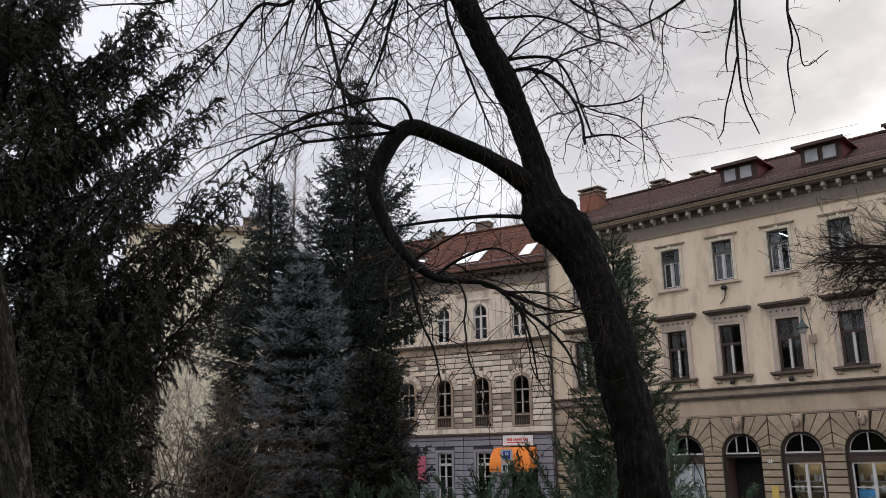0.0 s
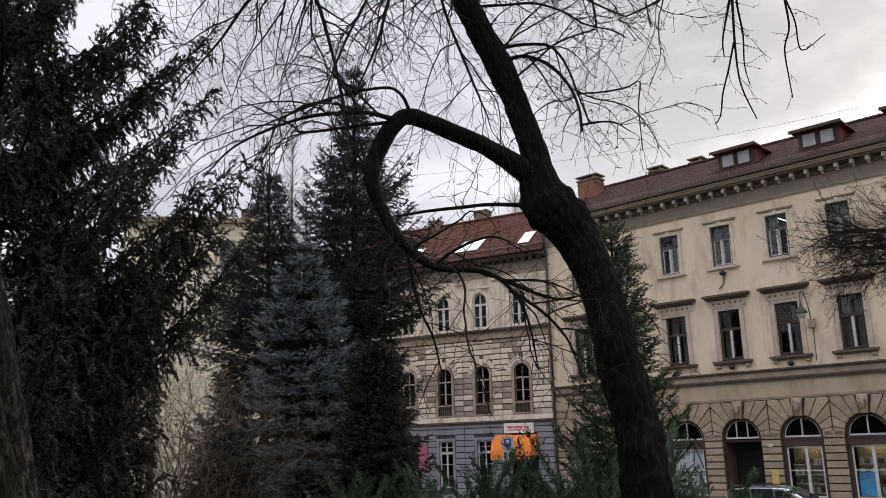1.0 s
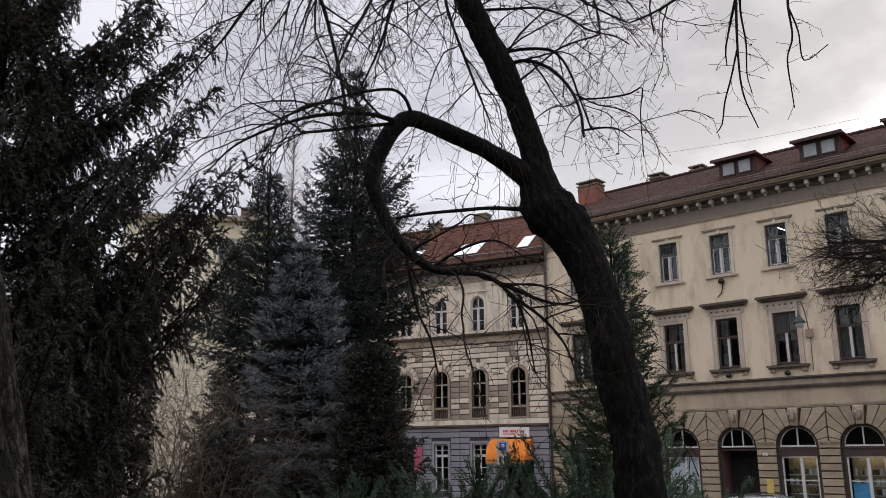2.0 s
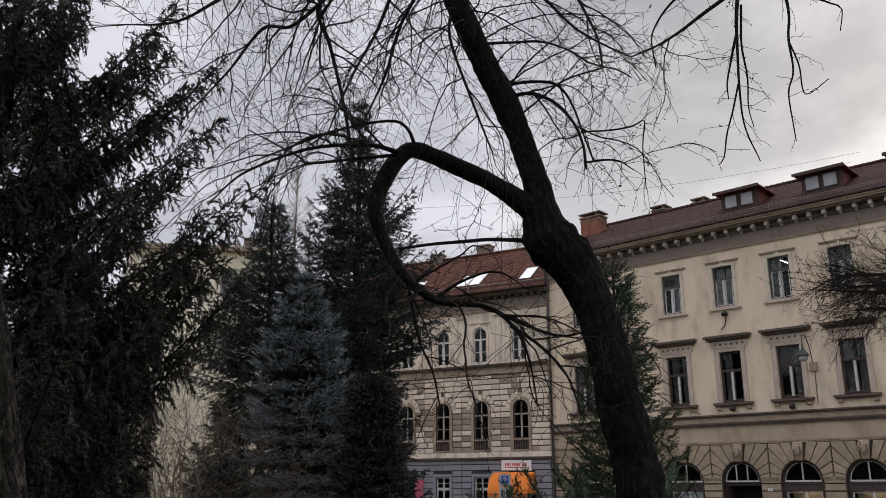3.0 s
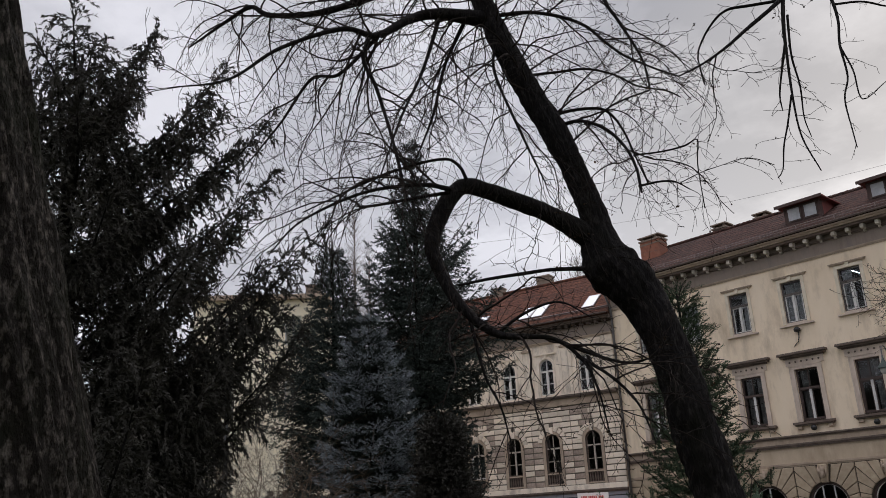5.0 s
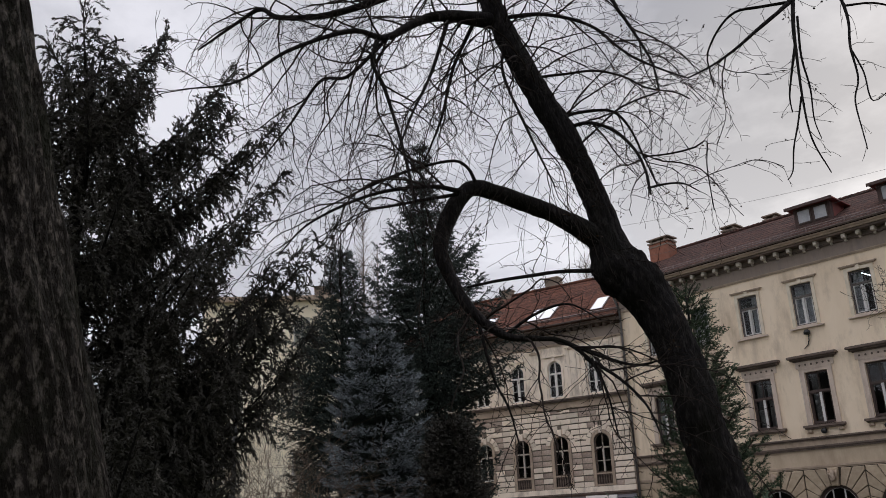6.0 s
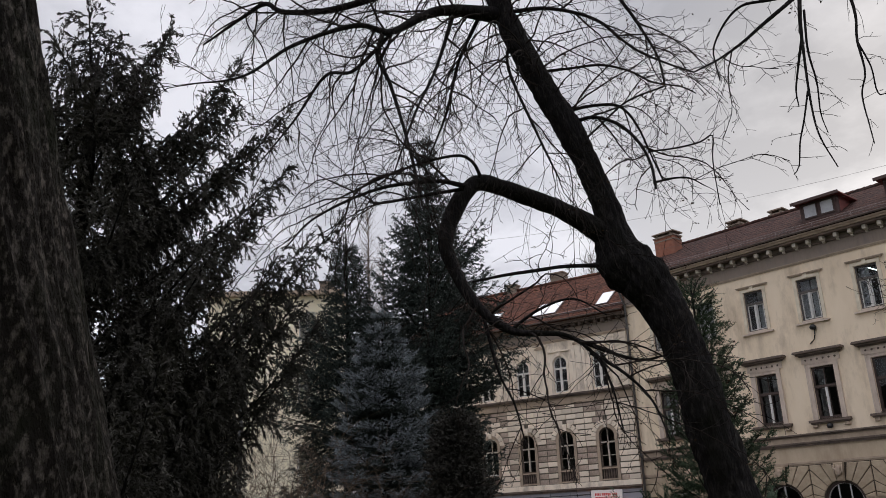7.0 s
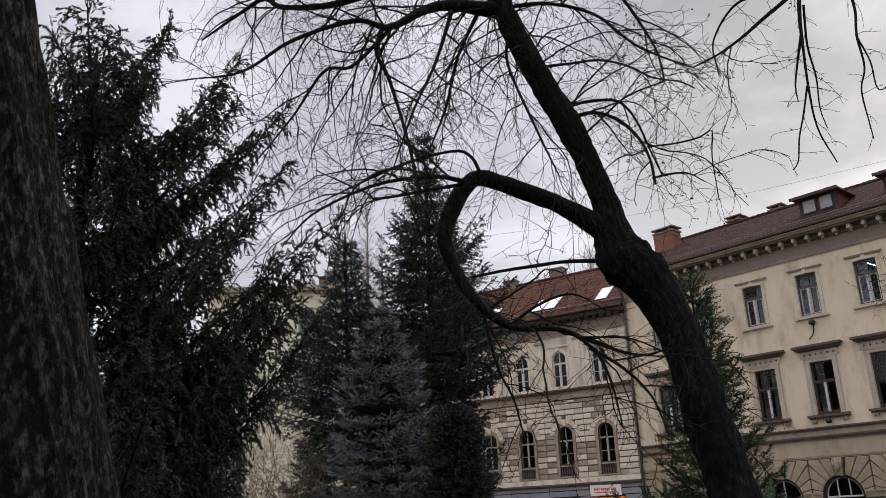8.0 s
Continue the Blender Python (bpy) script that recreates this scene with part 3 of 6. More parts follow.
chimney(house1, 0.9, 4.2, 18.5, 20.3, 0.72, 0.45, BRICK)
chimney(house1, 4.6, 6.6, 19.4, 20.55, 0.45, 0.4, SOOT)
chimney(house1, 7.4, 6.6, 19.4, 20.45, 0.4, 0.35, SOOT)
chimney(house1, 22.6, 7.0, 19.4, 21.2, 0.8, 0.4, SOOT)

# first floor windows: frame, panes, curtains, surround, sill, hood
W1_FRAME = Geo().ring(-0.59, 0.59, 7.34, 9.90, 0.20, 0.10, 0.08).mesh("window", BROWN)
W1_TRANSOM = Geo().box(-0.51, 0.51, 0.07, 0.20, 8.86, 8.98).mesh("transom", BROWN)
W1_BAR = Geo().box(-0.02, 0.02, 0.12, 0.20, 8.98, 9.82).mesh("glazing_bar", BROWN)
W1_SASH = Geo().ring(-0.225, 0.225, 7.42, 8.86, 0.19, 0.13, 0.045).mesh("sash", BROWN)
W1_POST = Geo().box(-0.06, 0.06, 0.08, 0.20, 7.42, 8.86).mesh("inner_frame", WHITE)
W1_PANE = Geo().box(-0.51, 0.51, 0.155, 0.161, 7.42, 8.86).box(-0.51, 0.51, 0.155, 0.161, 8.98, 9.81).mesh("pane", GLASS)
W1_CURT = [drape(0.22, 7.36, 9.85, 0.45, s).mesh("curtain", CURTAIN) for s in range(3)]
f = Geo()
for s in (-1, 1):
    f.box(min(s * 0.59, s * 0.83), max(s * 0.59, s * 0.83), -0.06, 0.0, 7.30, 10.12).box(min(s * 0.77, s * 0.83), max(s * 0.77, s * 0.83), -0.09, -0.06, 7.30, 10.12)
f.box(-0.59, 0.59, -0.06, 0.0, 9.90, 10.12).box(-0.77, 0.77, -0.09, -0.06, 10.06, 10.12)
W1_SUR = f.mesh("surround", PALETRIM)
W1_FRIEZE = Geo().box(-0.98, 0.98, -0.05, 0.0, 10.12, 10.46).mesh("hood_frieze", PALETRIM)
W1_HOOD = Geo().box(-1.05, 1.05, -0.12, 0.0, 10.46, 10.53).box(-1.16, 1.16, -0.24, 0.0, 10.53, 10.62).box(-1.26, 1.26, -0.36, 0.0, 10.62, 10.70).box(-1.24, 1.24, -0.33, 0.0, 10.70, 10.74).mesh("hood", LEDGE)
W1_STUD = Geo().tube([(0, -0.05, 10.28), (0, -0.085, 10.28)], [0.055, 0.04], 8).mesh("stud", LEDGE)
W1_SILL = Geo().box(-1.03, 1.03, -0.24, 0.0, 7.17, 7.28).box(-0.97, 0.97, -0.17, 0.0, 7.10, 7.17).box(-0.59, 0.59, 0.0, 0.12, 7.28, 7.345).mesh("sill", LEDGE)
W1_BRK = Geo().slab([(-0.12, 6.93), (0.12, 6.93), (0.12, 7.10), (-0.12, 7.10)], 0.0, -0.13, 0.03).mesh("bracket", TRIM)
# second floor
W2_FRAME = Geo().ring(-0.55, 0.55, 12.26, 14.44, 0.18, 0.08, 0.08).mesh("window", GREYWOOD)
W2_TRANSOM = Geo().box(-0.47, 0.47, 0.05, 0.18, 13.70, 13.82).mesh("transom", GREYWOOD)
W2_SASH = Geo().ring(-0.2, 0.2, 12.34, 13.70, 0.17, 0.11, 0.045).mesh("sash", WHITE)
W2_POST = Geo().box(-0.045, 0.045, 0.06, 0.18, 12.34, 13.70).mesh("inner_frame", WHITE)
W2_PANE = Geo().box(-0.47, 0.47, 0.13, 0.136, 12.34, 13.70).box(-0.47, 0.47, 0.13, 0.136, 13.82, 14.36).mesh("pane", GLASS)
W2_CURT = [drape(0.24, 12.28, 14.40, 0.4, 7 + s).mesh("curtain", CURTAIN2) for s in range(2)]
f = Geo()
for s in (-1, 1):
    f.box(min(s * 0.55, s * 0.72), max(s * 0.55, s * 0.72), -0.05, 0.0, 12.22, 14.60)
f.box(-0.55, 0.55, -0.05, 0.0, 14.44, 14.60).box(-0.09, 0.09, -0.10, -0.05, 14.46, 14.68)
W2_SUR = f.mesh("surround", mat("pale window surround", (0.64, 0.56, 0.44), (0.74, 0.66, 0.53), scale=2, stain=(0.40, 0.33, 0.25), sscale=1.2))
W2_HOOD = Geo().box(-0.86, 0.86, -0.09, 0.0, 14.64, 14.70).box(-0.92, 0.92, -0.13, 0.0, 14.70, 14.74).mesh("hood", TRIM)
W2_SILL = Geo().box(-0.88, 0.88, -0.14, 0.0, 12.09, 12.16).box(-0.55, 0.55, -0.10, 0.10, 12.16, 12.265).mesh("sill", PALETRIM)
for i, c in enumerate(BAYS1):
    w = put("window", W1_FRAME, house1, (c, 0, 0))
    put("inner_frame", W1_POST, w, label="white inner casement frame")
    put("transom", W1_TRANSOM, w)
    put("glazing_bar", W1_BAR, w)
    for s in (-1, 1):
        put("sash", W1_SASH, w, (s * 0.285, 0, 0))
    put("pane", W1_PANE, w).visible_shadow = False
    for s in (-1, 1):
        if (i * 2 + s) % 5 != 2:
            put("curtain", W1_CURT[(i + s) % 3], w, (s * 0.3, 0, 0), "pale net curtain")
    put("surround", W1_SUR, w)
    put("hood", W1_HOOD, w)
    put("hood_frieze", W1_FRIEZE, w)
    for k in range(6):
        put("stud", W1_STUD, w, (-0.75 + 0.3 * k, 0, 0))
    put("sill", W1_SILL, w)
    for s in (-1, 1):
        put("bracket", W1_BRK, w, (s * 0.78, 0, 0))
    w = put("window", W2_FRAME, house1, (c, 0, 0))
    put("inner_frame", W2_POST, w, label="white inner casement frame")
    put("transom", W2_TRANSOM, w)
    for s in (-1, 1):
        put("sash", W2_SASH, w, (s * 0.255, 0, 0), "white casement sash")
    put("pane", W2_PANE, w).visible_shadow = False
    for s in (-1, 1):
        if (i + s) % 4 != 1:
            put("curtain", W2_CURT[i % 2], w, (s * 0.27, 0, 0), "pale net curtain")
    put("surround", W2_SUR, w)
    put("hood", W2_HOOD, w)
    put("sill", W2_SILL, w)

# arcade: shop fronts, door, stones
ARC_W = Geo().ring_arc(0, 3.42, 0.825, 0.86, 0.20, 0.13, steps=20).box(-0.86, 0.86, 0.12, 0.20, 3.36, 3.44).box(-0.03, 0.03, 0.13, 0.20, 3.44, 4.24).mesh("lunette", WHITE)
ARC_D = Geo().ring_arc(0, 3.42, 0.825, 0.86, 0.20, 0.13, steps=20).box(-0.86, 0.86, 0.12, 0.20, 3.36, 3.44).box(-0.31, -0.26, 0.13, 0.20, 3.44, 4.18).box(0.26, 0.31, 0.13, 0.20, 3.44, 4.18).mesh("lunette", WHITE)
ARC_SOFF = Geo().ring_arc(0, 3.40, 0.86, 0.985, 0.30, 0.10, steps=20).mesh("arch_lining", BROWN)
fan = [(0.82 * math.cos(math.pi * k / 16), 3.44 + 0.80 * math.sin(math.pi * k / 16)) for k in range(17)]
ARC_PANE = Geo().slab(fan, 0.17, 0.164).mesh("pane", GLASS)
FASCIA = Geo().box(-0.98, 0.98, 0.10, 0.26, 2.92, 3.36).box(-0.98, 0.98, 0.06, 0.10, 3.27, 3.36).box(-0.98, 0.98, 0.06, 0.10, 2.92, 2.98).mesh("shop_fascia", BROWN)
SHOP_JAMB = Geo().box(-0.07, 0.07, 0.12, 0.26, 0.5, 2.92).mesh("shop_jamb", BROWN)
SHOP_FRAME = Geo().box(-0.84, -0.77, 0.14, 0.22, 0.55, 2.90).box(0.77, 0.84, 0.14, 0.22, 0.55, 2.90).box(-0.77, 0.77, 0.14, 0.22, 2.84, 2.90).box(-0.77, 0.77, 0.14, 0.22, 0.55, 0.62).box(0.02, 0.16, 0.12, 0.22, 0.62, 2.84).box(-0.77, 0.02, 0.15, 0.21, 1.78, 1.83).box(0.16, 0.77, 0.15, 0.21, 1.78, 1.83).mesh("shop_window", WHITE)
SHOP_PANE = Geo().box(-0.77, 0.77, 0.175, 0.182, 0.62, 2.84).mesh("pane", GLASS)
SHELF = Geo().box(-0.8, 0.8, 0.55, 0.95, -0.02, 0.02).mesh("shelf", WHITE)
ITEM = [Geo().box(-0.10, 0.10, 0.6, 0.72, 0.02, 0.26).mesh("display_item", GOODS), Geo().box(-0.07, 0.07, 0.6, 0.66, 0.02, 0.30).mesh("display_item", PAPER), Geo().lathe([(0.05, 0.02), (0.07, 0.1), (0.06, 0.2), (0.03, 0.26)], 8, (0, 0.65, 0)).mesh("display_item", GOODS)]
# door brown blackened: the deep arch's shade is put into the colour
DARKDOOR = mat("door wood darkened for recess shade", (0.012, 0.010, 0.010), (0.022, 0.018, 0.017), scale=8, rough=0.7, stretch=(6, 6, 1))
PIER_BLOCK = {}
KEY = Geo().slab([(-0.15, 4.34), (0.15, 4.34), (0.24, 5.20), (-0.24, 5.20)], 0.0, -0.20, 0.03).mesh("keystone", STONE1)
g = Geo()
# a carved boss, kept as a plain rounded form with side scrolls
g.lathe([(0.02, -0.26), (0.07, -0.23), (0.10, -0.2), (0.13, -0.14), (0.15, -0.08), (0.16, 0.0), (0.16, 0.06), (0.15, 0.12), (0.13, 0.18), (0.06, 0.25), (0.02, 0.27)], 20)
for s in (-1, 1):
    g.tube([(s * 0.16, 0.02, 0.22), (s * 0.22, -0.02, 0.12), (s * 0.2, 0.0, -0.04), (s * 0.14, 0.02, -0.16)], [0.04, 0.05, 0.045, 0.03], 6)
g.v = [tuple(Vector(p) * (1 + 0.55 * noise.noise((p[0] * 9, p[1] * 9, p[2] * 9)))) for p in g.v]
BOSS = g.mesh("carved_boss", TRIM, smooth=True)
rng = random.Random(5)
for i, c in enumerate(BAYS1):
    door = i == 3
    lun = put("lunette", ARC_D if door else ARC_W, house1, (c, 0, 0), "white arched fanlight frame")
    put("pane", ARC_PANE, lun).visible_shadow = False
    put("arch_lining", ARC_SOFF, house1, (c, 0, 0))
    if not door:
        put("shop_fascia", FASCIA, house1, (c, 0, 0), "dark brown shop fascia board")
        sw = put("shop_window", SHOP_FRAME, house1, (c, 0, 0), "white framed shop window")
        put("pane", SHOP_PANE, sw).visible_shadow = False
        for s in (-1, 1):
            put("shop_jamb", SHOP_JAMB, sw, (s * 0.91, 0, 0))
        if i in (2,):
            Geo().box(-0.77, 0.77, 0.23, 0.24, 0.62, 2.84).obj("window_film", mat("white window film", (0.55, 0.56, 0.58), (0.66, 0.67, 0.68), scale=1.5), sw, "white film behind the glass")
        else:
            for z in (0.72, 1.15, 1.58, 2.05):
                put("shelf", SHELF, sw, (0, 0.1, z))
                for k in range(7):
                    if rng.random() < 0.8:
                        put("display_item", ITEM[rng.randrange(3)], sw, (-0.66 + 0.22 * k + rng.uniform(-0.03, 0.03), rng.uniform(0, 0.2), z))
            # added lamp out of sight above the goods, to light them
            Geo().box(-0.6, 0.6, 0.9, 1.2, 2.95, 3.0).obj("added_ceiling_lamp", SHOPLAMP, sw, "unseen warm ceiling lamp added to light the shop")
            Geo().box(-0.98, 0.98, 1.3, 1.36, 0.5, 3.3).obj("back_panel", mat("warm shop back wall", (0.42, 0.33, 0.2), (0.52, 0.42, 0.27), scale=2), sw)
            if i == 5:
                Geo().box(-0.72, -0.02, 0.26, 0.27, 0.65, 1.35).box(-0.72, -0.02, 0.26, 0.27, 1.38, 1.72).obj("poster", POSTERBLUE, sw, "bright blue poster in the window")
    else:
        d = Geo().box(-0.95, 0.0, 1.3, 1.38, 0.0, 3.2).box(0.01, 0.95, 1.3, 1.38, 0.0, 3.2).obj("street_door", DARKDOOR, house1, "dark brown double door set deep in its arch")
        d.location = (c, 0, 0)
        for s in (-1, 1):
            for z0, z1 in ((0.2, 1.2), (1.35, 2.9)):
                Geo().slab([(s * 0.47 - 0.33, z0), (s * 0.47 + 0.33, z0), (s * 0.47 + 0.33, z1), (s * 0.47 - 0.33, z1)], 1.3, 1.27, 0.02).obj("door_panel", DARKDOOR, d)
        Geo().tube([(0.08, 1.3, 1.1), (0.08, 1.22, 1.1), (0.2, 1.22, 1.1)], [0.015, 0.015, 0.012], 6).obj("handle", IRON, d, "iron door handle")
        for s in (-1, 1):
            Geo().box(min(s * 0.97, s * 1.02), max(s * 0.97, s * 1.02), 0.34, 1.4, 0, 3.4).obj("passage_wall", mat("maroon passage plaster", (0.12, 0.06, 0.06), (0.17, 0.09, 0.085), scale=2), house1).location = (c, 0, 0)
        Geo().box(-0.99, 0.99, 0.22, 1.4, 3.2, 3.30).obj("passage_ceiling", BROWN, house1).location = (c, 0, 0)
    put("keystone", KEY, house1, (c, 0, 0))
    put("carved_boss", BOSS, house1, (c, -0.24, 4.82), "carved stone boss on the keystone")
    # voussoirs fill the front between the arch and the moulding
    for s in (-1, 1):
        angles = [90 - 11.5 - 15.7 * j for j in range(6)]
        for a0, a1 in zip(angles[1:], angles):
            ring = []
            for a, inner in ((a0, True), (a0, False), (a1, False), (a1, True)):
                ca, sa = math.cos(radians(a + (0.7 if a == a0 else -0.7))), math.sin(radians(a + (0.7 if a == a0 else -0.7)))
                r = 1.03 if inner else min(2.2, 1.47 / max(ca, 1e-3), 1.79 / max(sa, 1e-3))
                ring.append((s * r * ca, 3.38 + r * sa))
            # keep the corner of the bay square
            if 1.79 / max(math.sin(radians(a0)), 1e-3) > 1.47 / math.cos(radians(a0)) and 1.79 / math.sin(radians(a1)) < 1.47 / max(math.cos(radians(a1)), 1e-3):
                ring.insert(2, (s * 1.47, 3.38 + 1.79))
            if s < 0:
                ring = ring[::-1]
            key = (s, a0)
            if key not in PIER_BLOCK:
                PIER_BLOCK[key] = Geo().slab(ring, 0.0, -0.07, 0.02).mesh("stone_block", STONE1)
            put("stone_block", PIER_BLOCK[key], house1, (c, 0, 0))
    # courses of the pier at the bay's right, and at the corner
    spans = [(c + 1.03, edges1[i + 1] + 0.47 if i < 8 else LEN1)]
    if i == 0:
        spans.append((0.03, c - 1.03))
    for p0, p1 in spans:
        z = 0.55
        while z < 3.35:
            h = 0.345
            key = (round(p1 - p0, 2), round(z, 2))
            if key not in PIER_BLOCK:
                w = (p1 - p0) / 2
                PIER_BLOCK[key] = Geo().slab([(-w, z), (w, z), (w, z + h - 0.06), (-w, z + h - 0.06)], 0.0, -0.07, 0.02).mesh("stone_block", STONE1)
            put("stone_block", PIER_BLOCK[key], house1, ((p0 + p1) / 2, 0, 0))
            z += h
        Geo().box(p0 - 0.02, p1 + 0.02, -0.11, 0.0, 0.0, 0.5).obj("plinth", TRIM, house1)
for j in range(5):          # long stones above the corner pier
    put("stone_block", Geo().slab([(0.03, 3.4 + 0.36 * j), (0.78, 3.4 + 0.36 * j), (0.78, 3.725 + 0.36 * j), (0.03, 3.725 + 0.36 * j)], 0, -0.07, 0.02).mesh("stone_block", STONE1), house1)
# yellow plaque and a small white number plate by the door
Geo().box(12.68, 13.02, -0.11, -0.07, 1.05, 1.85).obj("plaque", YELLOW, house1, "yellow enamel plaque on the pier")
Geo().box(12.62, 12.84, -0.10, -0.07, 2.93, 3.07).obj("number_plate", SIGNWHITE, house1, "small white plate with dark bars")
Geo().box(12.66, 12.70, -0.105, -0.10, 2.96, 3.04).box(12.75, 12.79, -0.105, -0.10, 2.96, 3.04).obj("plate_bars", IRON, house1)
# the burning tube behind a second floor window
Geo().tube([(0.02, 0.31, 14.30), (0.40, 0.31, 14.08)], [0.022, 0.022], 8).obj("fluorescent_tube", TUBE, house1, "lit white fluorescent tube").location = (BAYS1[4], 0, 0)


# ---- things fixed to the long house ----
def floodlight(u, z):
    r = root("floodlight", H1 @ Matrix.Translation((u, -0.16, z)), "small round black floodlight under a window sill", "lamp", "facade floodlights")
    Geo().lathe([(0.05, -0.1), (0.13, -0.06), (0.15, 0.04), (0.10, 0.13), (0.04, 0.15)], 12).obj("housing", IRON, r, smooth=True)
    Geo().tube([(0, 0.0, 0.0), (0, 0.16, 0.05)], [0.03, 0.03], 6).obj("mount", IRON, r)


for u, z in ((11.25, 6.93), (14.25, 6.86), (5.2, 6.9)):
    floodlight(u, z)
r = root("satellite_mount", H1 @ Matrix.Translation((11.28, 0, 11.85)), "weathered iron bracket with round horn on the plaster", "bracket")
Geo().lathe([(0.05, -0.12), (0.16, -0.08), (0.17, 0.04), (0.08, 0.14)], 12, (0, -0.16, 0)).obj("horn", IRON, r, smooth=True)
Geo().tube([(0, 0, -0.05), (0, -0.1, -0.4), (-0.1, -0.05, -0.6), (-0.35, -0.02, -0.78)], [0.03, 0.03, 0.025, 0.02], 6).obj("bracket_arm", IRON, r)
r = root("wall_lantern", H1 @ Matrix.Translation((15.45, 0, 8.72)), "green conical lantern hanging from a bent wall arm", "wall lamp")
Geo().box(-0.17, 0.17, -0.13, -0.004, -0.2, 0.2).obj("junction_box", TRIM, r, "weathered square wall box")
arm = smooth_path([(0, -0.08, 0.1), (0, -0.35, 0.9), (0, -0.75, 1.42), (0, -1.15, 1.35), (0, -1.25, 0.95)], 0.1)
Geo().tube(arm, [0.03] * len(arm), 6).obj("arm", PIPE, r)
Geo().lathe([(0.03, 0.42), (0.05, 0.25), (0.10, 0.12), (0.27, -0.12), (0.29, -0.17), (0.27, -0.17)], 14, (0, -1.25, 0.55)).obj("shade", mat("verdigris lamp shade", (0.05, 0.065, 0.062), (0.09, 0.11, 0.10), scale=5), r, smooth=True)
Geo().lathe([(0.20, -0.17), (0.19, -0.34), (0.10, -0.42), (0.02, -0.43)], 12, (0, -1.25, 0.55)).obj("globe", mat("milky lamp glass", (0.45, 0.45, 0.42), (0.5, 0.5, 0.48), scale=3, rough=0.3), r, smooth=True)
Geo().tube([(0.02, -0.03, -0.2), (0.0, -0.03, -1.8)], [0.018, 0.018], 5).obj("cable", PIPE, r)
r = root("drainpipe", H1 @ Matrix.Translation((0.06, -0.16, 0)), "dark zinc drainpipe where the two houses meet", "pipe")
Geo().tube([(0, -0.55, 16.55), (0, -0.5, 16.3), (0, -0.05, 15.5), (0, 0, 15.0), (0, 0, 0.3)], [0.075] * 5, 10).obj("pipe", PIPE, r, smooth=True)
for z in (1.5, 4, 6.5, 9, 11.5, 14):
    Geo().lathe([(0.09, -0.05), (0.095, 0), (0.09, 0.05)], 10, (0, 0, z)).obj("pipe_clip", PIPE, r)


# ---- the older house ----
LEN2 = 17.0
house2 = root("older_house", H2, "weathered limestone house with arched windows and red tile roof", "house")
BAYS2 = [-2.07 - 2.7 * k for k in range(6)]
edges2 = [-0.15] + [c - 1.35 for c in BAYS2[:-1]] + [-LEN2]
g0, g1, g2 = Geo(), Geo(), Geo()
for i, c in enumerate(BAYS2):
    e1, e0 = edges2[i], edges2[i + 1]
    bay(g0, e0, e1, 0.0, 4.85, c, 0.5 if i not in (0, 3) else 0.85, 0.9 if i not in (0, 3) else 0.0, 3.75, y=0.0)
    bay(g1, e0, e1, 4.85, 10.0, c, 0.5, 5.25, 7.80, 0.5)
    bay(g2, e0, e1, 10.0, 14.3, c, 0.48, 10.72, 12.50, 0.48)
g0.obj("ground_floor_wall", GREYJOINT, house2)
g1.obj("first_floor_wall", mat("grimy lime joint", (0.10, 0.085, 0.07), (0.17, 0.145, 0.115), scale=4), house2)
g2.obj("second_floor_wall", PLASTER2, house2)
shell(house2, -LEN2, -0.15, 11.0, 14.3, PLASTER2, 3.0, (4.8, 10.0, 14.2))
Geo().box(-LEN2, -0.15, -0.20, 0.0, 4.80, 4.90).box(-LEN2, -0.15, -0.12, 0.0, 4.70, 4.80).obj("moulding", LEDGE, house2)
Geo().box(-LEN2, -0.15, -0.06, 0.0, 4.90, 5.2).obj("plinth_band", PLASTER2, house2)
Geo().box(-LEN2, -0.15, -0.10, 0.0, 9.95, 10.08).box(-LEN2, -0.15, -0.06, 0.0, 10.08, 10.38).obj("fascia_band", TRIM, house2)
Geo().box(-LEN2, -0.15, -0.20, 0.0, 10.38, 10.47).box(-LEN2, -0.15, -0.27, 0.0, 10.47, 10.56).obj("moulding", LEDGE, house2)
Geo().box(-LEN2, -0.15, -0.05, 0.3, 13.9, 14.0).box(-LEN2, -0.15, -0.10, 0.3, 14.0, 14.06).obj("moulding", TRIM, house2)
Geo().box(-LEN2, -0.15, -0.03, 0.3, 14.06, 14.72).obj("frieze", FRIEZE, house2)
Geo().box(-LEN2, -0.1, -0.48, 0.3, 14.86, 14.98).box(-LEN2, -0.1, -0.58, 0.3, 14.98, 15.10).obj("cornice", LEDGE, house2)
mod2 = Geo().slab([(-0.09, 14.66), (0.09, 14.66), (0.09, 14.86), (-0.09, 14.86)], -0.03, -0.36, 0.02).mesh("modillion", LEDGE)
u = -0.5
while u > -LEN2:
    put("modillion", mod2, house2, (u, 0, 0))
    u -= 0.5
roof_slab(house2, "roof", -LEN2, -0.05, -0.65, 15.12, 5.2, 19.3, ROOF)
ob = Geo().box(-LEN2, -0.05, 0, 7.1, -0.12, 0).obj("roof", ROOF, house2)
ob.matrix_basis = Matrix.Translation((0, 5.2, 19.3)) @ Matrix.Rotation(math.atan2(-4.1, 5.8), 4, 'X')
g = Geo()
u = -LEN2
while u < -0.3:
    g.tube([(u, 5.2, 19.33), (u + 0.36, 5.2, 19.35)], [0.12, 0.13], 8)
    u += 0.34
g.obj("ridge_tiles", ROOF, house2)
g = Geo()
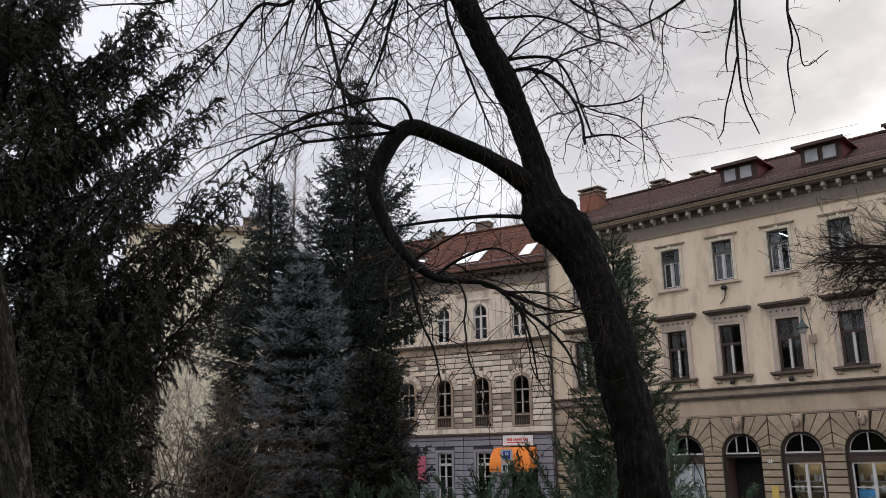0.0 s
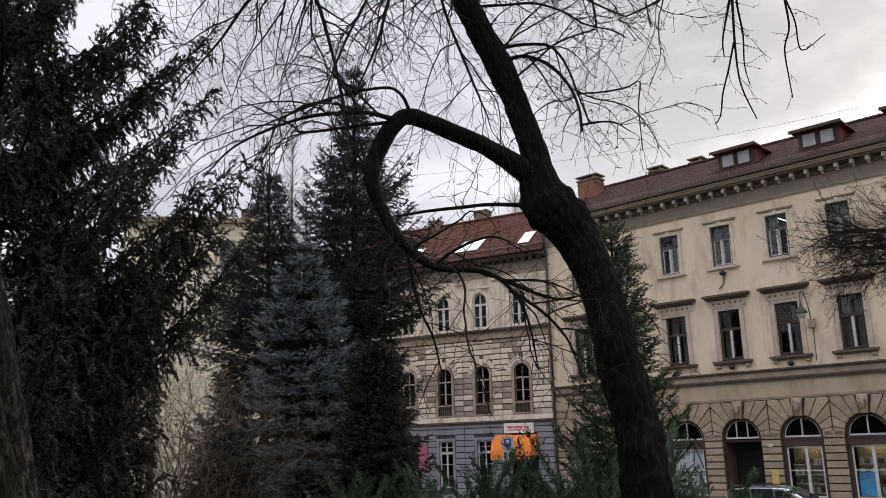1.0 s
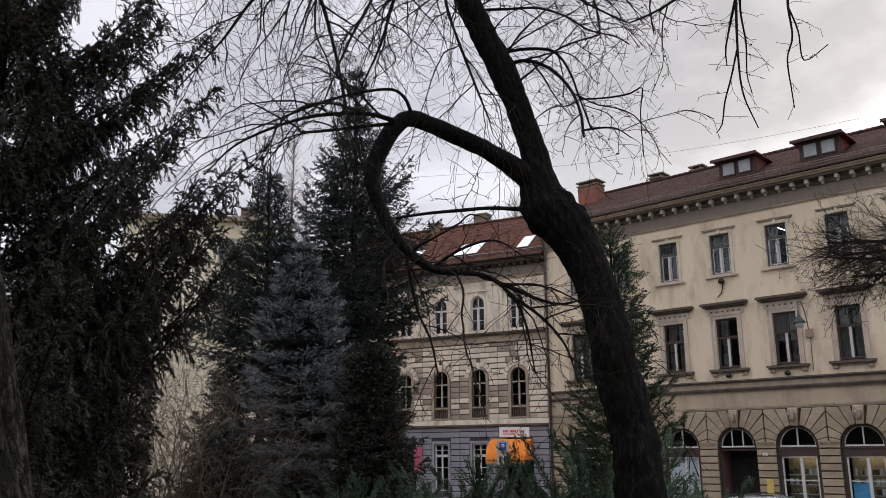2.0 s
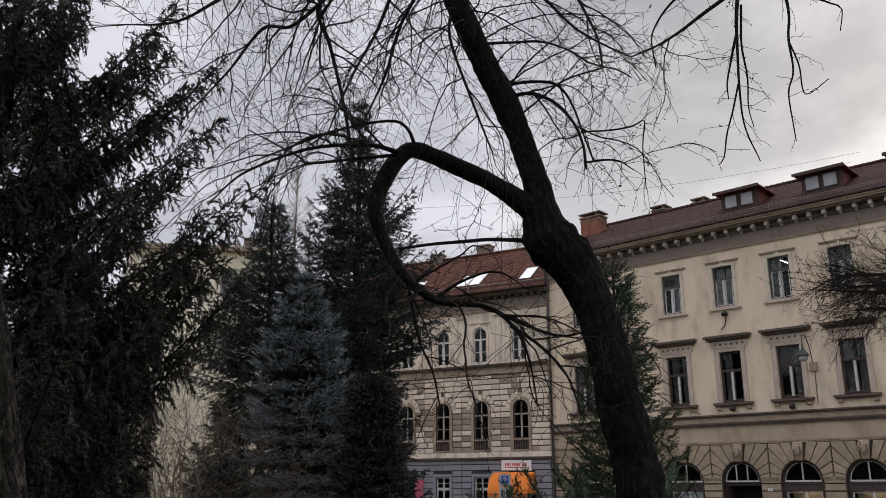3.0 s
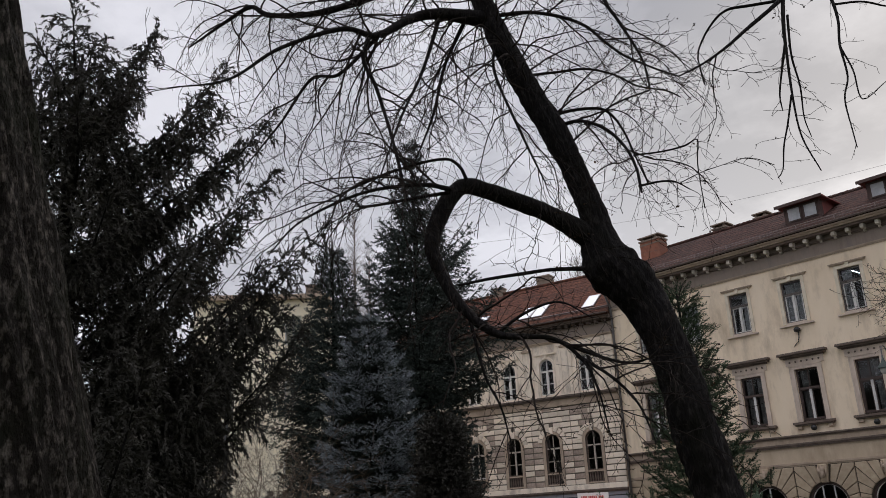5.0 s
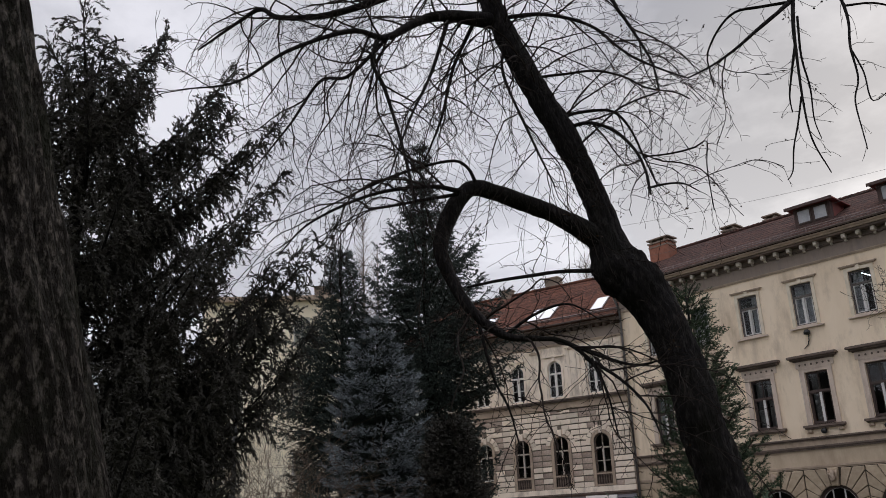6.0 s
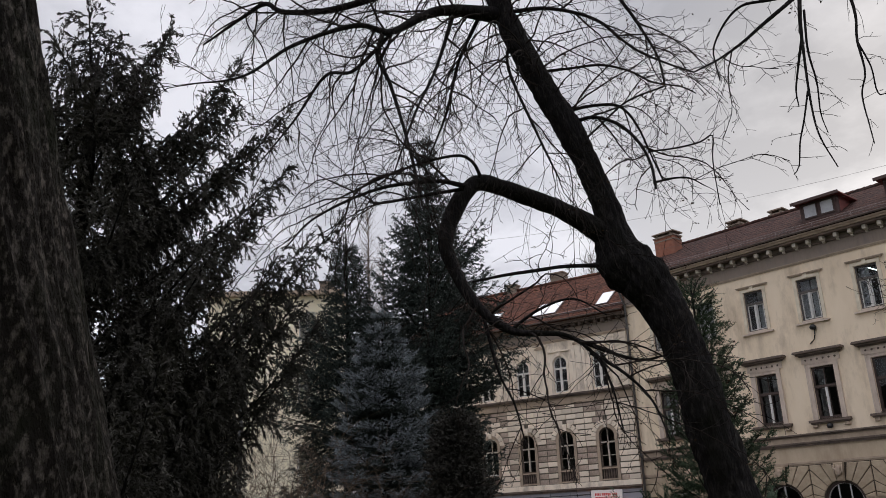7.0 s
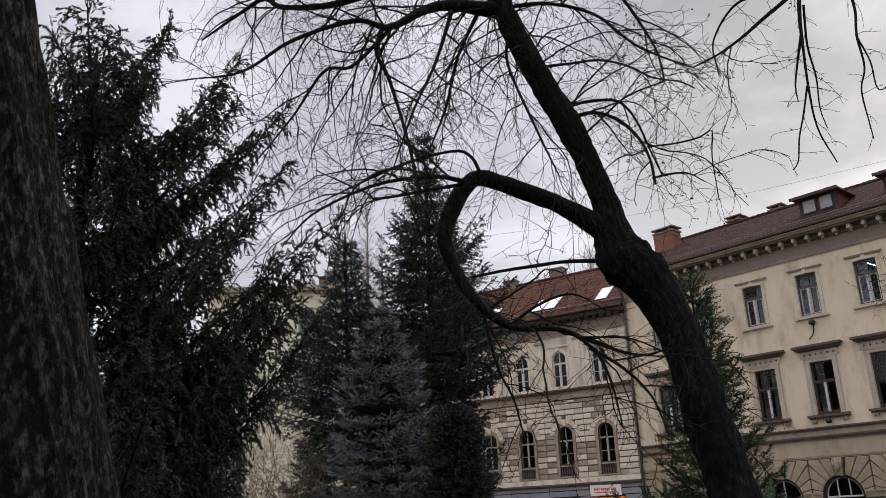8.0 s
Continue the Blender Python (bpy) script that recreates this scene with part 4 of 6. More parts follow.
for k in range(8):
    a0, a1 = math.pi + math.pi * k / 8, math.pi + math.pi * (k + 1) / 8
    p0, p1 = (-0.72 + 0.08 * math.cos(a0), 15.18 + 0.08 * math.sin(a0)), (-0.72 + 0.08 * math.cos(a1), 15.18 + 0.08 * math.sin(a1))
    g.quad((-LEN2, p0[0], p0[1]), (-0.1, p0[0], p0[1]), (-0.1, p1[0], p1[1]), (-LEN2, p1[0], p1[1]))
g.obj("gutter", TIN, house2)
slope2 = math.atan2(19.3 - 15.12, 5.85)
for u in (-1.7, -5.35, -6.25, -10.0):
    s = Geo().box(-0.43, 0.43, 0, 1.85, 0.02, 0.10).obj("skylight", TIN, house2)
    s.matrix_basis = Matrix.Translation((u, 0.35, 15.12 + 1.0 * math.tan(slope2))) @ Matrix.Rotation(slope2, 4, 'X')
    Geo().box(-0.37, 0.37, 0.06, 1.79, 0.10, 0.11).obj("pane", mat("skylight glass", (0.75, 0.76, 0.78), (0.85, 0.86, 0.88), scale=1, rough=0.06, metal=0.6), s)
chimney(house2, -7.0, 5.6, 18.4, 20.0, 0.5, 0.4, SOOT, cap=False)
chimney(house2, -2.3, 5.6, 18.4, 20.0, 0.6, 0.4, SOOT, cap=False)
chimney(house2, -10.6, 5.2, 18.0, 19.7, 0.35, 0.35, SOOT, cap=False)

# snow rail above the eave, pilasters, sunken panels and quoins of the second floor
run = 0.55
ob = Geo().tube([(-LEN2, 0, 0.16), (-0.1, 0, 0.16)], [0.035, 0.035], 6).tube([(-LEN2, 0, 0.08), (-0.1, 0, 0.08)], [0.025, 0.025], 6).obj("snow_rail", TIN, house2)
ob.matrix_basis = Matrix.Translation((0, -0.65 + run, 15.12 + run * math.tan(slope2)))
pil = Geo().box(-0.10, 0.10, -0.07, 0.0, 10.66, 13.6).box(-0.13, 0.13, -0.10, 0.0, 10.56, 10.66).box(-0.12, 0.12, -0.09, 0.0, 13.6, 13.68).box(-0.16, 0.16, -0.14, 0.0, 13.68, 13.8).mesh("pilaster", PLASTER2)
PANEL2 = mat("bare sooty panel", (0.30, 0.255, 0.21), (0.44, 0.38, 0.31), scale=2.5, bump=0.3, stain=(0.16, 0.13, 0.11), sscale=1.6, samount=0.7)
pan = Geo().slab([(-0.20, 10.85), (0.20, 10.85), (0.20, 11.75), (-0.20, 11.75)], 0.0, -0.02, 0.01).slab([(-0.20, 11.95), (0.20, 11.95), (0.20, 13.3), (-0.20, 13.3)], 0.0, -0.02, 0.01).mesh("sunken_panel", PANEL2)
for c in BAYS2[:-1]:
    for s in (-0.34, 0.34):
        put("pilaster", pil, house2, (c - 1.35 + s, 0, 0))
    put("sunken_panel", pan, house2, (c - 1.35, 0, 0))
put("pilaster", pil, house2, (-1.12, 0, 0))
quoin = Geo().slab([(-0.36, 0), (0.36, 0), (0.36, 0.30), (-0.36, 0.30)], 0.0, -0.06, 0.02).mesh("quoin", STONE2)
z = 10.62
while z < 13.5:
    put("quoin", quoin, house2, (-0.54, 0, z))
    z += 0.345

# windows of the older house
f = Geo().box(-0.5, -0.43, 0.10, 0.18, 5.98, 7.80).box(0.43, 0.5, 0.10, 0.18, 5.98, 7.80).ring_arc(0, 7.80, 0.43, 0.5, 0.18, 0.10, steps=14).box(-0.43, 0.43, 0.10, 0.18, 5.98, 6.05)
A1_BARS = Geo().box(-0.43, 0.43, 0.07, 0.18, 7.40, 7.49).box(-0.05, 0.05, 0.08, 0.18, 6.05, 7.40).box(-0.025, 0.025, 0.10, 0.17, 7.49, 8.24).box(-0.43, -0.05, 0.12, 0.17, 6.66, 6.70).box(0.05, 0.43, 0.12, 0.17, 6.66, 6.70).mesh("glazing_bar", mat("worn cream window paint", (0.34, 0.29, 0.24), (0.50, 0.45, 0.39), scale=9))
A1_FRAME, A1_WHITE = f.mesh("window", mat("faded grey-brown frame", (0.10, 0.075, 0.06), (0.17, 0.13, 0.105), scale=8)), f.mesh("window", WHITE)
A1_PANE = Geo().slab([(-0.43, 6.05), (0.43, 6.05)] + [(0.43 * math.cos(math.pi * k / 12), 7.8 + 0.43 * math.sin(math.pi * k / 12)) for k in range(13)], 0.15, 0.144).mesh("pane", GLASS)
f = Geo().box(-0.68, -0.5, -0.06, 0.0, 5.2, 7.80).box(0.5, 0.68, -0.06, 0.0, 5.2, 7.80).ring_arc(0, 7.80, 0.5, 0.68, 0.0, -0.06, steps=14)
A1_SUR = f.mesh("surround", TRIM)
A1_KEY = Geo().slab([(-0.10, 8.28), (0.10, 8.28), (0.15, 8.72), (-0.15, 8.72)], 0.0, -0.13, 0.02).mesh("keystone", STONE2)
rail = Geo().box(-0.5, 0.5, -0.02, 0.10, 5.90, 5.98).box(-0.5, 0.5, -0.02, 0.10, 5.25, 5.33).mesh("parapet_rail", TRIM)
BAL = Geo().lathe([(0.05, 0), (0.05, 0.05), (0.03, 0.08), (0.055, 0.2), (0.05, 0.3), (0.025, 0.42), (0.05, 0.5), (0.05, 0.57)], 8).mesh("baluster", LEDGE, smooth=True)
# dark sheet added behind the balusters in place of the shaded gap
DARKGAP = Geo().box(-0.5, 0.5, 0.2, 0.26, 5.25, 5.98).mesh("dark_gap_sheet", BROWN)
f = Geo().box(-0.48, -0.41, 0.10, 0.18, 10.72, 12.50).box(0.41, 0.48, 0.10, 0.18, 10.72, 12.50).ring_arc(0, 12.50, 0.41, 0.48, 0.18, 0.10, steps=14).box(-0.41, 0.41, 0.08, 0.18, 12.16, 12.27).box(-0.075, 0.075, 0.08, 0.18, 10.72, 12.16).box(-0.03, 0.03, 0.10, 0.18, 12.27, 12.90).box(-0.41, 0.41, 0.10, 0.18, 10.72, 10.79).box(-0.41, 0.41, 0.12, 0.17, 11.4, 11.44)
A2_FRAME = f.mesh("window", mat("flaking pale frame", (0.64, 0.61, 0.57), (0.78, 0.76, 0.72), scale=9))
A2_PANE = Geo().slab([(-0.41, 10.79), (0.41, 10.79)] + [(0.41 * math.cos(math.pi * k / 12), 12.50 + 0.41 * math.sin(math.pi * k / 12)) for k in range(13)], 0.15, 0.144).mesh("pane", GLASS)
A2_SUR = Geo().box(-0.63, -0.48, -0.07, 0.0, 10.56, 12.50).box(0.48, 0.63, -0.07, 0.0, 10.56, 12.50).ring_arc(0, 12.50, 0.48, 0.63, 0.0, -0.07, steps=14).slab([(-0.08, 12.97), (0.08, 12.97), (0.12, 13.22), (-0.12, 13.22)], 0, -0.14, 0.02).box(-0.75, 0.75, -0.12, 0.0, 13.25, 13.33).mesh("surround", PLASTER2)
A0_FRAME = Geo().box(-0.5, -0.41, 0.08, 0.16, 0.9, 3.75).box(0.41, 0.5, 0.08, 0.16, 0.9, 3.75).box(-0.41, 0.41, 0.08, 0.16, 3.66, 3.75).box(-0.41, 0.41, 0.06, 0.16, 2.95, 3.11).box(-0.05, 0.05, 0.08, 0.16, 0.95, 3.66).box(-0.41, 0.41, 0.08, 0.16, 0.9, 0.98).box(-0.41, 0.41, 0.10, 0.15, 3.36, 3.40).box(-0.41, 0.41, 0.10, 0.15, 2.3, 2.34).box(-0.41, 0.41, 0.10, 0.15, 1.6, 1.64).mesh("window", WHITE)
A0_PANE = Geo().box(-0.41, 0.41, 0.12, 0.126, 0.98, 3.66).mesh("pane", GLASS)
A0_SUR = Geo().box(-0.66, -0.5, -0.09, 0.0, 0.8, 3.92).box(0.5, 0.66, -0.09, 0.0, 0.8, 3.92).box(-0.5, 0.5, -0.09, 0.0, 3.75, 3.92).mesh("surround", GREY2)
rng = random.Random(11)
blocks = {}


def stone(w, h, material, key, proud=0.05):
    k = (round(w, 2), round(h, 2), key)
    if k not in blocks:
        blocks[k] = Geo().slab([(-w / 2, 0), (w / 2, 0), (w / 2, h), (-w / 2, h)], 0.0, -proud, 0.018).mesh("stone_block", material)
    return blocks[k]


for i, c in enumerate(BAYS2):
    w = put("window", A1_WHITE if i == 3 else A1_FRAME, house2, (c, 0, 0))
    put("pane", A1_PANE, w).visible_shadow = False
    put("surround", A1_SUR, w)
    put("glazing_bar", A1_BARS, w, label="worn cream transom and centre post")
    put("keystone", A1_KEY, w)
    put("parapet_rail", rail, w)
    put("dark_gap_sheet", DARKGAP, w)
    for k in range(6):
        put("baluster", BAL, w, (-0.40 + 0.16 * k, 0.04, 5.33))
    w = put("window", A2_FRAME, house2, (c, 0, 0))
    put("pane", A2_PANE, w).visible_shadow = False
    put("surround", A2_SUR, w)
    if i not in (0, 3):
        w = put("window", A0_FRAME, house2, (c, 0, 0), "white many-paned ground floor window")
        put("pane", A0_PANE, w).visible_shadow = False
        put("surround", A0_SUR, w)
    # limestone courses of the first floor
    e1, e0 = edges2[i] - 0.02, edges2[i + 1] + 0.0
    z, row = 5.22, 0
    while z < 9.9:
        h = 0.335 if z + 0.4 < 9.9 else 9.93 - z
        if z < 7.80:
            half = 0.70
        elif z < 8.72:
            dz = z + 0.1 - 7.8
            half = math.sqrt(max(0.0, 0.98 ** 2 - dz * dz)) if dz < 0.98 else 0.0
        else:
            half = 0.0
        spans = [(e0, c - half), (c + half, e1)] if half > 0.05 else [(e0, e1)]
        for p0, p1 in spans:
            n = max(1, round((p1 - p0) / 0.62))
            cuts = [p0] + [p0 + (p1 - p0) * (k + (0.18 if row % 2 else -0.18)) / n for k in range(1, n)] + [p1]
            for q0, q1 in zip(cuts, cuts[1:]):
                bare = noise.noise((q0 * 0.45, z * 0.5, 3.1)) > 0.10 and rng.random() < 0.8
                proud = 0.02 if bare else 0.055
                put("stone_block", stone(round(q1 - q0 - 0.02, 2), round(h - 0.055, 2), STONE2_DARK if bare else STONE2, bare, proud), house2, ((q0 + q1) / 2, 0, z))
        z += 0.345
        row += 1
    # voussoirs round the arch
    for j in range(9):
        a0, a1 = radians(j * 20 + 1.2), radians(j * 20 + 18.8)
        k = ("v", j)
        if j == 4:
            continue
        if k not in blocks:
            blocks[k] = Geo().slab([(0.70 * math.cos(a0), 0.70 * math.sin(a0)), (1.0 * math.cos(a0), 1.0 * math.sin(a0)), (1.0 * math.cos(a1), 1.0 * math.sin(a1)), (0.70 * math.cos(a1), 0.70 * math.sin(a1))], 0, -0.075, 0.018).mesh("stone_block", STONE2)
        put("stone_block", blocks[k], house2, (c, 0, 7.8))
    # pilaster strips between the upper windows
    p = edges2[i + 1]
    Geo().slab([(p - 0.22, 10.6), (p + 0.22, 10.6), (p + 0.22, 13.55), (p - 0.22, 13.55)], 0, -0.07, 0.02).obj("pilaster", PLASTER2, house2)
    Geo().box(p - 0.30, p + 0.30, -0.13, 0.0, 13.55, 13.75).obj("capital", TRIM, house2)
    # grey courses of the ground floor
    hw = 0.68 if i not in (0, 3) else 0.86
    z = 0.55
    while z < 4.6:
        h = 0.36
        spans = [(e0, c - hw), (c + hw, e1)] if z + 0.1 < 3.9 else [(e0, c), (c, e1)]
        for p0, p1 in spans:
            put("stone_block", stone(round(p1 - p0 - 0.02, 2), h - 0.05, GREY2, "g", 0.07), house2, ((p0 + p1) / 2, 0, z))
        z += h
    Geo().box(e0, c - hw if i in (0, 3) else c, -0.12, 0.0, 0.0, 0.52).box(c + hw if i in (0, 3) else c, e1, -0.12, 0.0, 0.0, 0.52).obj("plinth", GREY2, house2)
    if i in (0, 3):
        d = Geo().box(-0.85, -0.78, 0.1, 0.2, 0, 3.75).box(0.78, 0.85, 0.1, 0.2, 0, 3.75).box(-0.78, 0.78, 0.1, 0.2, 3.66, 3.75).box(-0.78, 0.78, 0.1, 0.2, 2.6, 2.7).box(-0.04, 0.04, 0.1, 0.2, 0.0, 2.6).obj("shop_door", IRON, house2, "dark framed glazed shop entrance")
        d.location = (c, 0, 0)
        Geo().box(-0.78, 0.78, 0.14, 0.147, 0.0, 3.66).obj("pane", GLASS, d).visible_shadow = False
for j in range(26):         # dressed corner stones of the upper floor
    z = 10.62 + 0.36 * j
    if z < 13.7:
        put("stone_block", stone(0.75 if j % 2 else 0.5, 0.32, STONE2, 0, 0.09), house2, (-0.16 - (0.375 if j % 2 else 0.25), 0, z))

# ---- things fixed to the older house ----
r = root("awning", H2 @ Matrix.Translation((-2.5, -0.1, 0)), "orange canvas awning with rounded ends over a shop", "awning")
prof = [(-1.15 * math.sin(radians(a)), 2.75 + 1.25 * math.cos(radians(a))) for a in range(0, 91, 10)]
g = Geo()
for (y0, z0), (y1, z1) in zip(prof, prof[1:]):
    for k in range(8):
        x0, x1 = -1.3 + 2.6 * k / 8, -1.3 + 2.6 * (k + 1) / 8
        g.quad((x0, y0, z0), (x1, y0, z0), (x1, y1, z1), (x0, y1, z1))
g.obj("canopy", ORANGE, r, smooth=True)
g = Geo()
for s in (-1.3, 1.3):
    for (y0, z0), (y1, z1) in zip(prof, prof[1:]):
        n = len(g.v)
        g.v += [(s, 0, 2.75), (s, y0, z0), (s, y1, z1)]
        g.f.append((n, n + 1, n + 2))
g.obj("side_panel", ORANGE, r)
g = Geo()
for k in range(15):
    x = -1.3 + 2.6 * k / 15
    g.quad((x, -1.15, 2.75), (x + 0.17, -1.15, 2.75), (x + 0.15, -1.16, 2.55), (x + 0.02, -1.16, 2.55))
g.obj("valance", ORANGE, r)
Geo().tube([(-1.3, -1.14, 2.74), (1.3, -1.14, 2.74)], [0.02, 0.02], 6).obj("front_bar", IRON, r)
for k in range(3):
    Geo().box(1.302, 1.308, -0.75 + 0.02 * k, -0.35, 3.38 - 0.13 * k, 3.44 - 0.13 * k).obj("printed_bar", SIGNWHITE, r)
r = root("shop_sign", H2 @ pose(-2.38, -0.14, 4.40, 0, 1.0, 0), "white shop sign board with red lettering bars", "sign")
Geo().slab([(-0.98, -0.30), (0.98, -0.30), (0.98, 0.30), (-0.98, 0.30)], 0.06, -0.04, 0.01).obj("board", SIGNWHITE, r)
g = Geo()
x = -0.72
wr = random.Random(3)
while x < 0.68:
    w = wr.uniform(0.05, 0.10)
    g.box(x, x + w, -0.046, -0.040, -0.02, 0.12)
    x += w + (0.03 if wr.random() < 0.75 else 0.1)
g.obj("lettering", SIGNRED, r)
Geo().box(-0.72, 0.70, -0.046, -0.04, -0.14, -0.09).obj("lettering", SIGNRED, r)
r = root("banner", H2 @ Matrix.Translation((-9.0, -0.35, 2.0)), "faded pink cloth banner beside the shop entrance", "banner")
g = Geo()
for k in range(8):
    z0, z1 = 0.2 * k, 0.2 * k + 0.2
    o0, o1 = 0.03 * math.sin(k), 0.03 * math.sin(k + 1)
    g.quad((-0.3, o0, z0), (0.3, o0 + 0.03, z0), (0.3, o1 + 0.03, z1), (-0.3, o1, z1))
    g.quad((0.3, o0 + 0.04, z0), (-0.3, o0 + 0.01, z0), (-0.3, o1 + 0.01, z1), (0.3, o1 + 0.04, z1))
g.obj("cloth", PINK, r)
Geo().tube([(-0.35, 0.35, 1.62), (-0.1, 0.02, 1.62), (0.32, 0.02, 1.62)], [0.015] * 3, 6).obj("rod", IRON, r)

# parking sign on its post
p = polar(38.6, 44)
r = root("parking_sign", Matrix.Translation((p.x, p.y, 0)) @ pose(0, 0, 0, 0, 0, 38), "blue parking sign with white plate on a grey post", "street sign")
Geo().tube([(0, 0, 0), (0, 0, 3.8)], [0.035, 0.035], 10).obj("post", PIPE, r)
Geo().slab([(-0.30, 3.18), (0.30, 3.18), (0.30, 3.78), (-0.30, 3.78)], -0.04, -0.06).obj("plate", PLATEGREY, r)
Geo().slab([(-0.17, 3.3), (0.17, 3.3), (0.17, 3.68), (-0.17, 3.68)], -0.06, -0.066).obj("blue_field", SIGNBLUE, r)
cu = bpy.data.curves.new("letter", 'FONT')
cu.body, cu.size, cu.extrude, cu.align_x = "P", 0.36, 0.003, 'CENTER'
lt = new("letter", cu)
lt.data.materials.append(SIGNWHITE)
lt.parent = r
lt.matrix_basis = Matrix.Translation((0, -0.07, 3.37)) @ Matrix.Rotation(radians(90), 4, 'X')
Geo().slab([(-0.30, 2.62), (0.30, 2.62), (0.30, 3.14), (-0.30, 3.14)], -0.04, -0.06).obj("plate", PLATEGREY, r)
for x in (-0.14, 0.10):
    Geo().box(x - 0.05, x + 0.05, -0.066, -0.06, 2.70, 3.02).obj("printed_bar", IRON, r)

# ---- the far pale house between the conifers ----
m3 = Matrix.Translation(polar(59.5, 52) + Vector((-3.8 * math.cos(radians(52)), -3.8 * math.sin(radians(52)), 1.0))) @ pose(0, 0, 0, 0, 0, 52)
house3 = root("far_house", m3, "pale yellow plastered house half hidden behind conifers", "house")
g = Geo()
for k in (2, 3):
    for j in range(4):
        bay(g, -8 + 4 * k, -4 + 4 * k, 0.2 + 4 * j - (0.2 if j == 0 else 0), 4.2 + 4 * j - (0.2 if j == 3 else 0), -6 + 4 * k, 0.5, 1.2 + 4 * j, 3.0 + 4 * j)
g.obj("wall", CREAM3, house3)
Geo().box(0, 0.3, 0.004, 10, 0, 16).box(7.7, 8, 0.004, 10, 0, 16).box(0.3, 7.7, 9.7, 10, 0, 16).box(0.3, 7.7, 1.5, 1.7, 0, 16).obj("wall", CREAM3, house3)
Geo().box(-0.3, 8.3, -0.4, 10.3, 16.0, 16.3).obj("cornice", TRIM, house3)
wf = Geo().box(-0.5, -0.43, 0.1, 0.18, 0, 1.8).box(0.43, 0.5, 0.1, 0.18, 0, 1.8).box(-0.43, 0.43, 0.1, 0.18, 1.73, 1.8).box(-0.43, 0.43, 0.1, 0.18, 0, 0.07).box(-0.03, 0.03, 0.1, 0.18, 0.07, 1.73).mesh("window", WHITE)
wp = Geo().box(-0.43, 0.43, 0.13, 0.136, 0.07, 1.73).mesh("pane", GLASS)
for k in (2, 3):
    for j in range(4):
        w = put("window", wf, house3, (-6 + 4 * k, 0, 1.2 + 4 * j))
        put("pane", wp, w).visible_shadow = False
g = Geo()
g.v = [(-0.3, -0.4, 16.3), (8.3, -0.4, 16.3), (8.3, 10.3, 16.3), (-0.3, 10.3, 16.3), (3, 5, 17.3), (5, 5, 17.3)]
g.f = [(0, 1, 5, 4), (1, 2, 5), (2, 3, 4, 5), (3, 0, 4), (3, 2, 1, 0)]
g.obj("roof", ROOF, house3)
Geo().box(-0.2, 8.2, -0.3, 10.2, -1.2, 0.0).obj("plinth", TRIM, house3)
chimney(house3, 7.2, 0.9, 16.2, 17.0, 0.45, 0.4, SOOT, cap=False)


# ---- plants ----
def scatter(name, shapes, mats3, locs, pick, material, parent, label=""):
    """Many small copies of leafy shoots joined into one mesh. shapes: (verts, triangles); pick: which shape each copy takes."""
    vs, fs, base = [], [], 0
    for k, (v, f) in enumerate(shapes):
        sel = np.nonzero(pick == k)[0]
        if not len(sel):
            continue
        V = np.einsum('nij,vj->nvi', mats3[sel], v) + locs[sel][:, None, :]
        F = f[None] + (np.arange(len(sel)) * len(v))[:, None, None] + base
        vs.append(V.reshape(-1, 3))
        fs.append(F.reshape(-1, 3))
        base += len(sel) * len(v)
    V, F = np.concatenate(vs).astype(np.float32), np.concatenate(fs).astype(np.int32)
    me = bpy.data.meshes.new(name)
    me.vertices.add(len(V))
    me.vertices.foreach_set("co", V.ravel())
    me.loops.add(F.size)
    me.loops.foreach_set("vertex_index", F.ravel())
    me.polygons.add(len(F))
    me.polygons.foreach_set("loop_start", np.arange(len(F), dtype=np.int32) * 3)
    me.update(calc_edges=True)
    me.materials.append(material)
    ob = put(name, me, parent, label=label)
    return tagged(ob, kind="stuff")


def shoot(rng, needles, length, width, spread, flat=1.0):
    """A leafy shoot one metre long along x: a thin stem with blades set round it."""
    v, f = [], []
    for a in (0.3, 1.9):
        c, s = math.cos(a) * 0.012, math.sin(a) * 0.012
        n = len(v)
        v += [(0, -c, -s), (0, c, s), (1, 0, 0)]
        f.append((n, n + 1, n + 2))
    for k in range(needles):
        x = 0.02 + 0.96 * (k + rng.random()) / needles
        a = rng.uniform(0, 2 * math.pi)
        L = length * rng.uniform(0.7, 1.2) * (1 - 0.45 * x)
        e = spread * rng.uniform(0.75, 1.2)
        d = Vector((math.cos(e), math.sin(e) * math.cos(a), math.sin(e) * math.sin(a) * flat))
        side = d.cross(Vector((rng.uniform(-1, 1), rng.uniform(-1, 1), rng.uniform(-1, 1)))).normalized() * width
        p = Vector((x, 0, 0))
        n = len(v)
        v += [tuple(p - side * 0.5), tuple(p + side * 0.5 + d * L * 0.2), tuple(p + d * L)]
        f.append((n, n + 1, n + 2))
    return np.array(v, float), np.array(f, np.int64)


def frames(dirs, lens, roll):
    """Turns with x along each direction, scaled by its length."""
    d = dirs / np.linalg.norm(dirs, axis=1, keepdims=True)
    up = np.where(np.abs(d[:, 2:3]) > 0.95, np.array([[1.0, 0, 0]]), np.array([[0, 0, 1.0]]))
    y = np.cross(up, d)
    y /= np.linalg.norm(y, axis=1, keepdims=True)
    z = np.cross(d, y)
    c, s = np.cos(roll)[:, None], np.sin(roll)[:, None]
    return np.stack([d, y * c + z * s, z * c - y * s], axis=2) * lens[:, None, None]


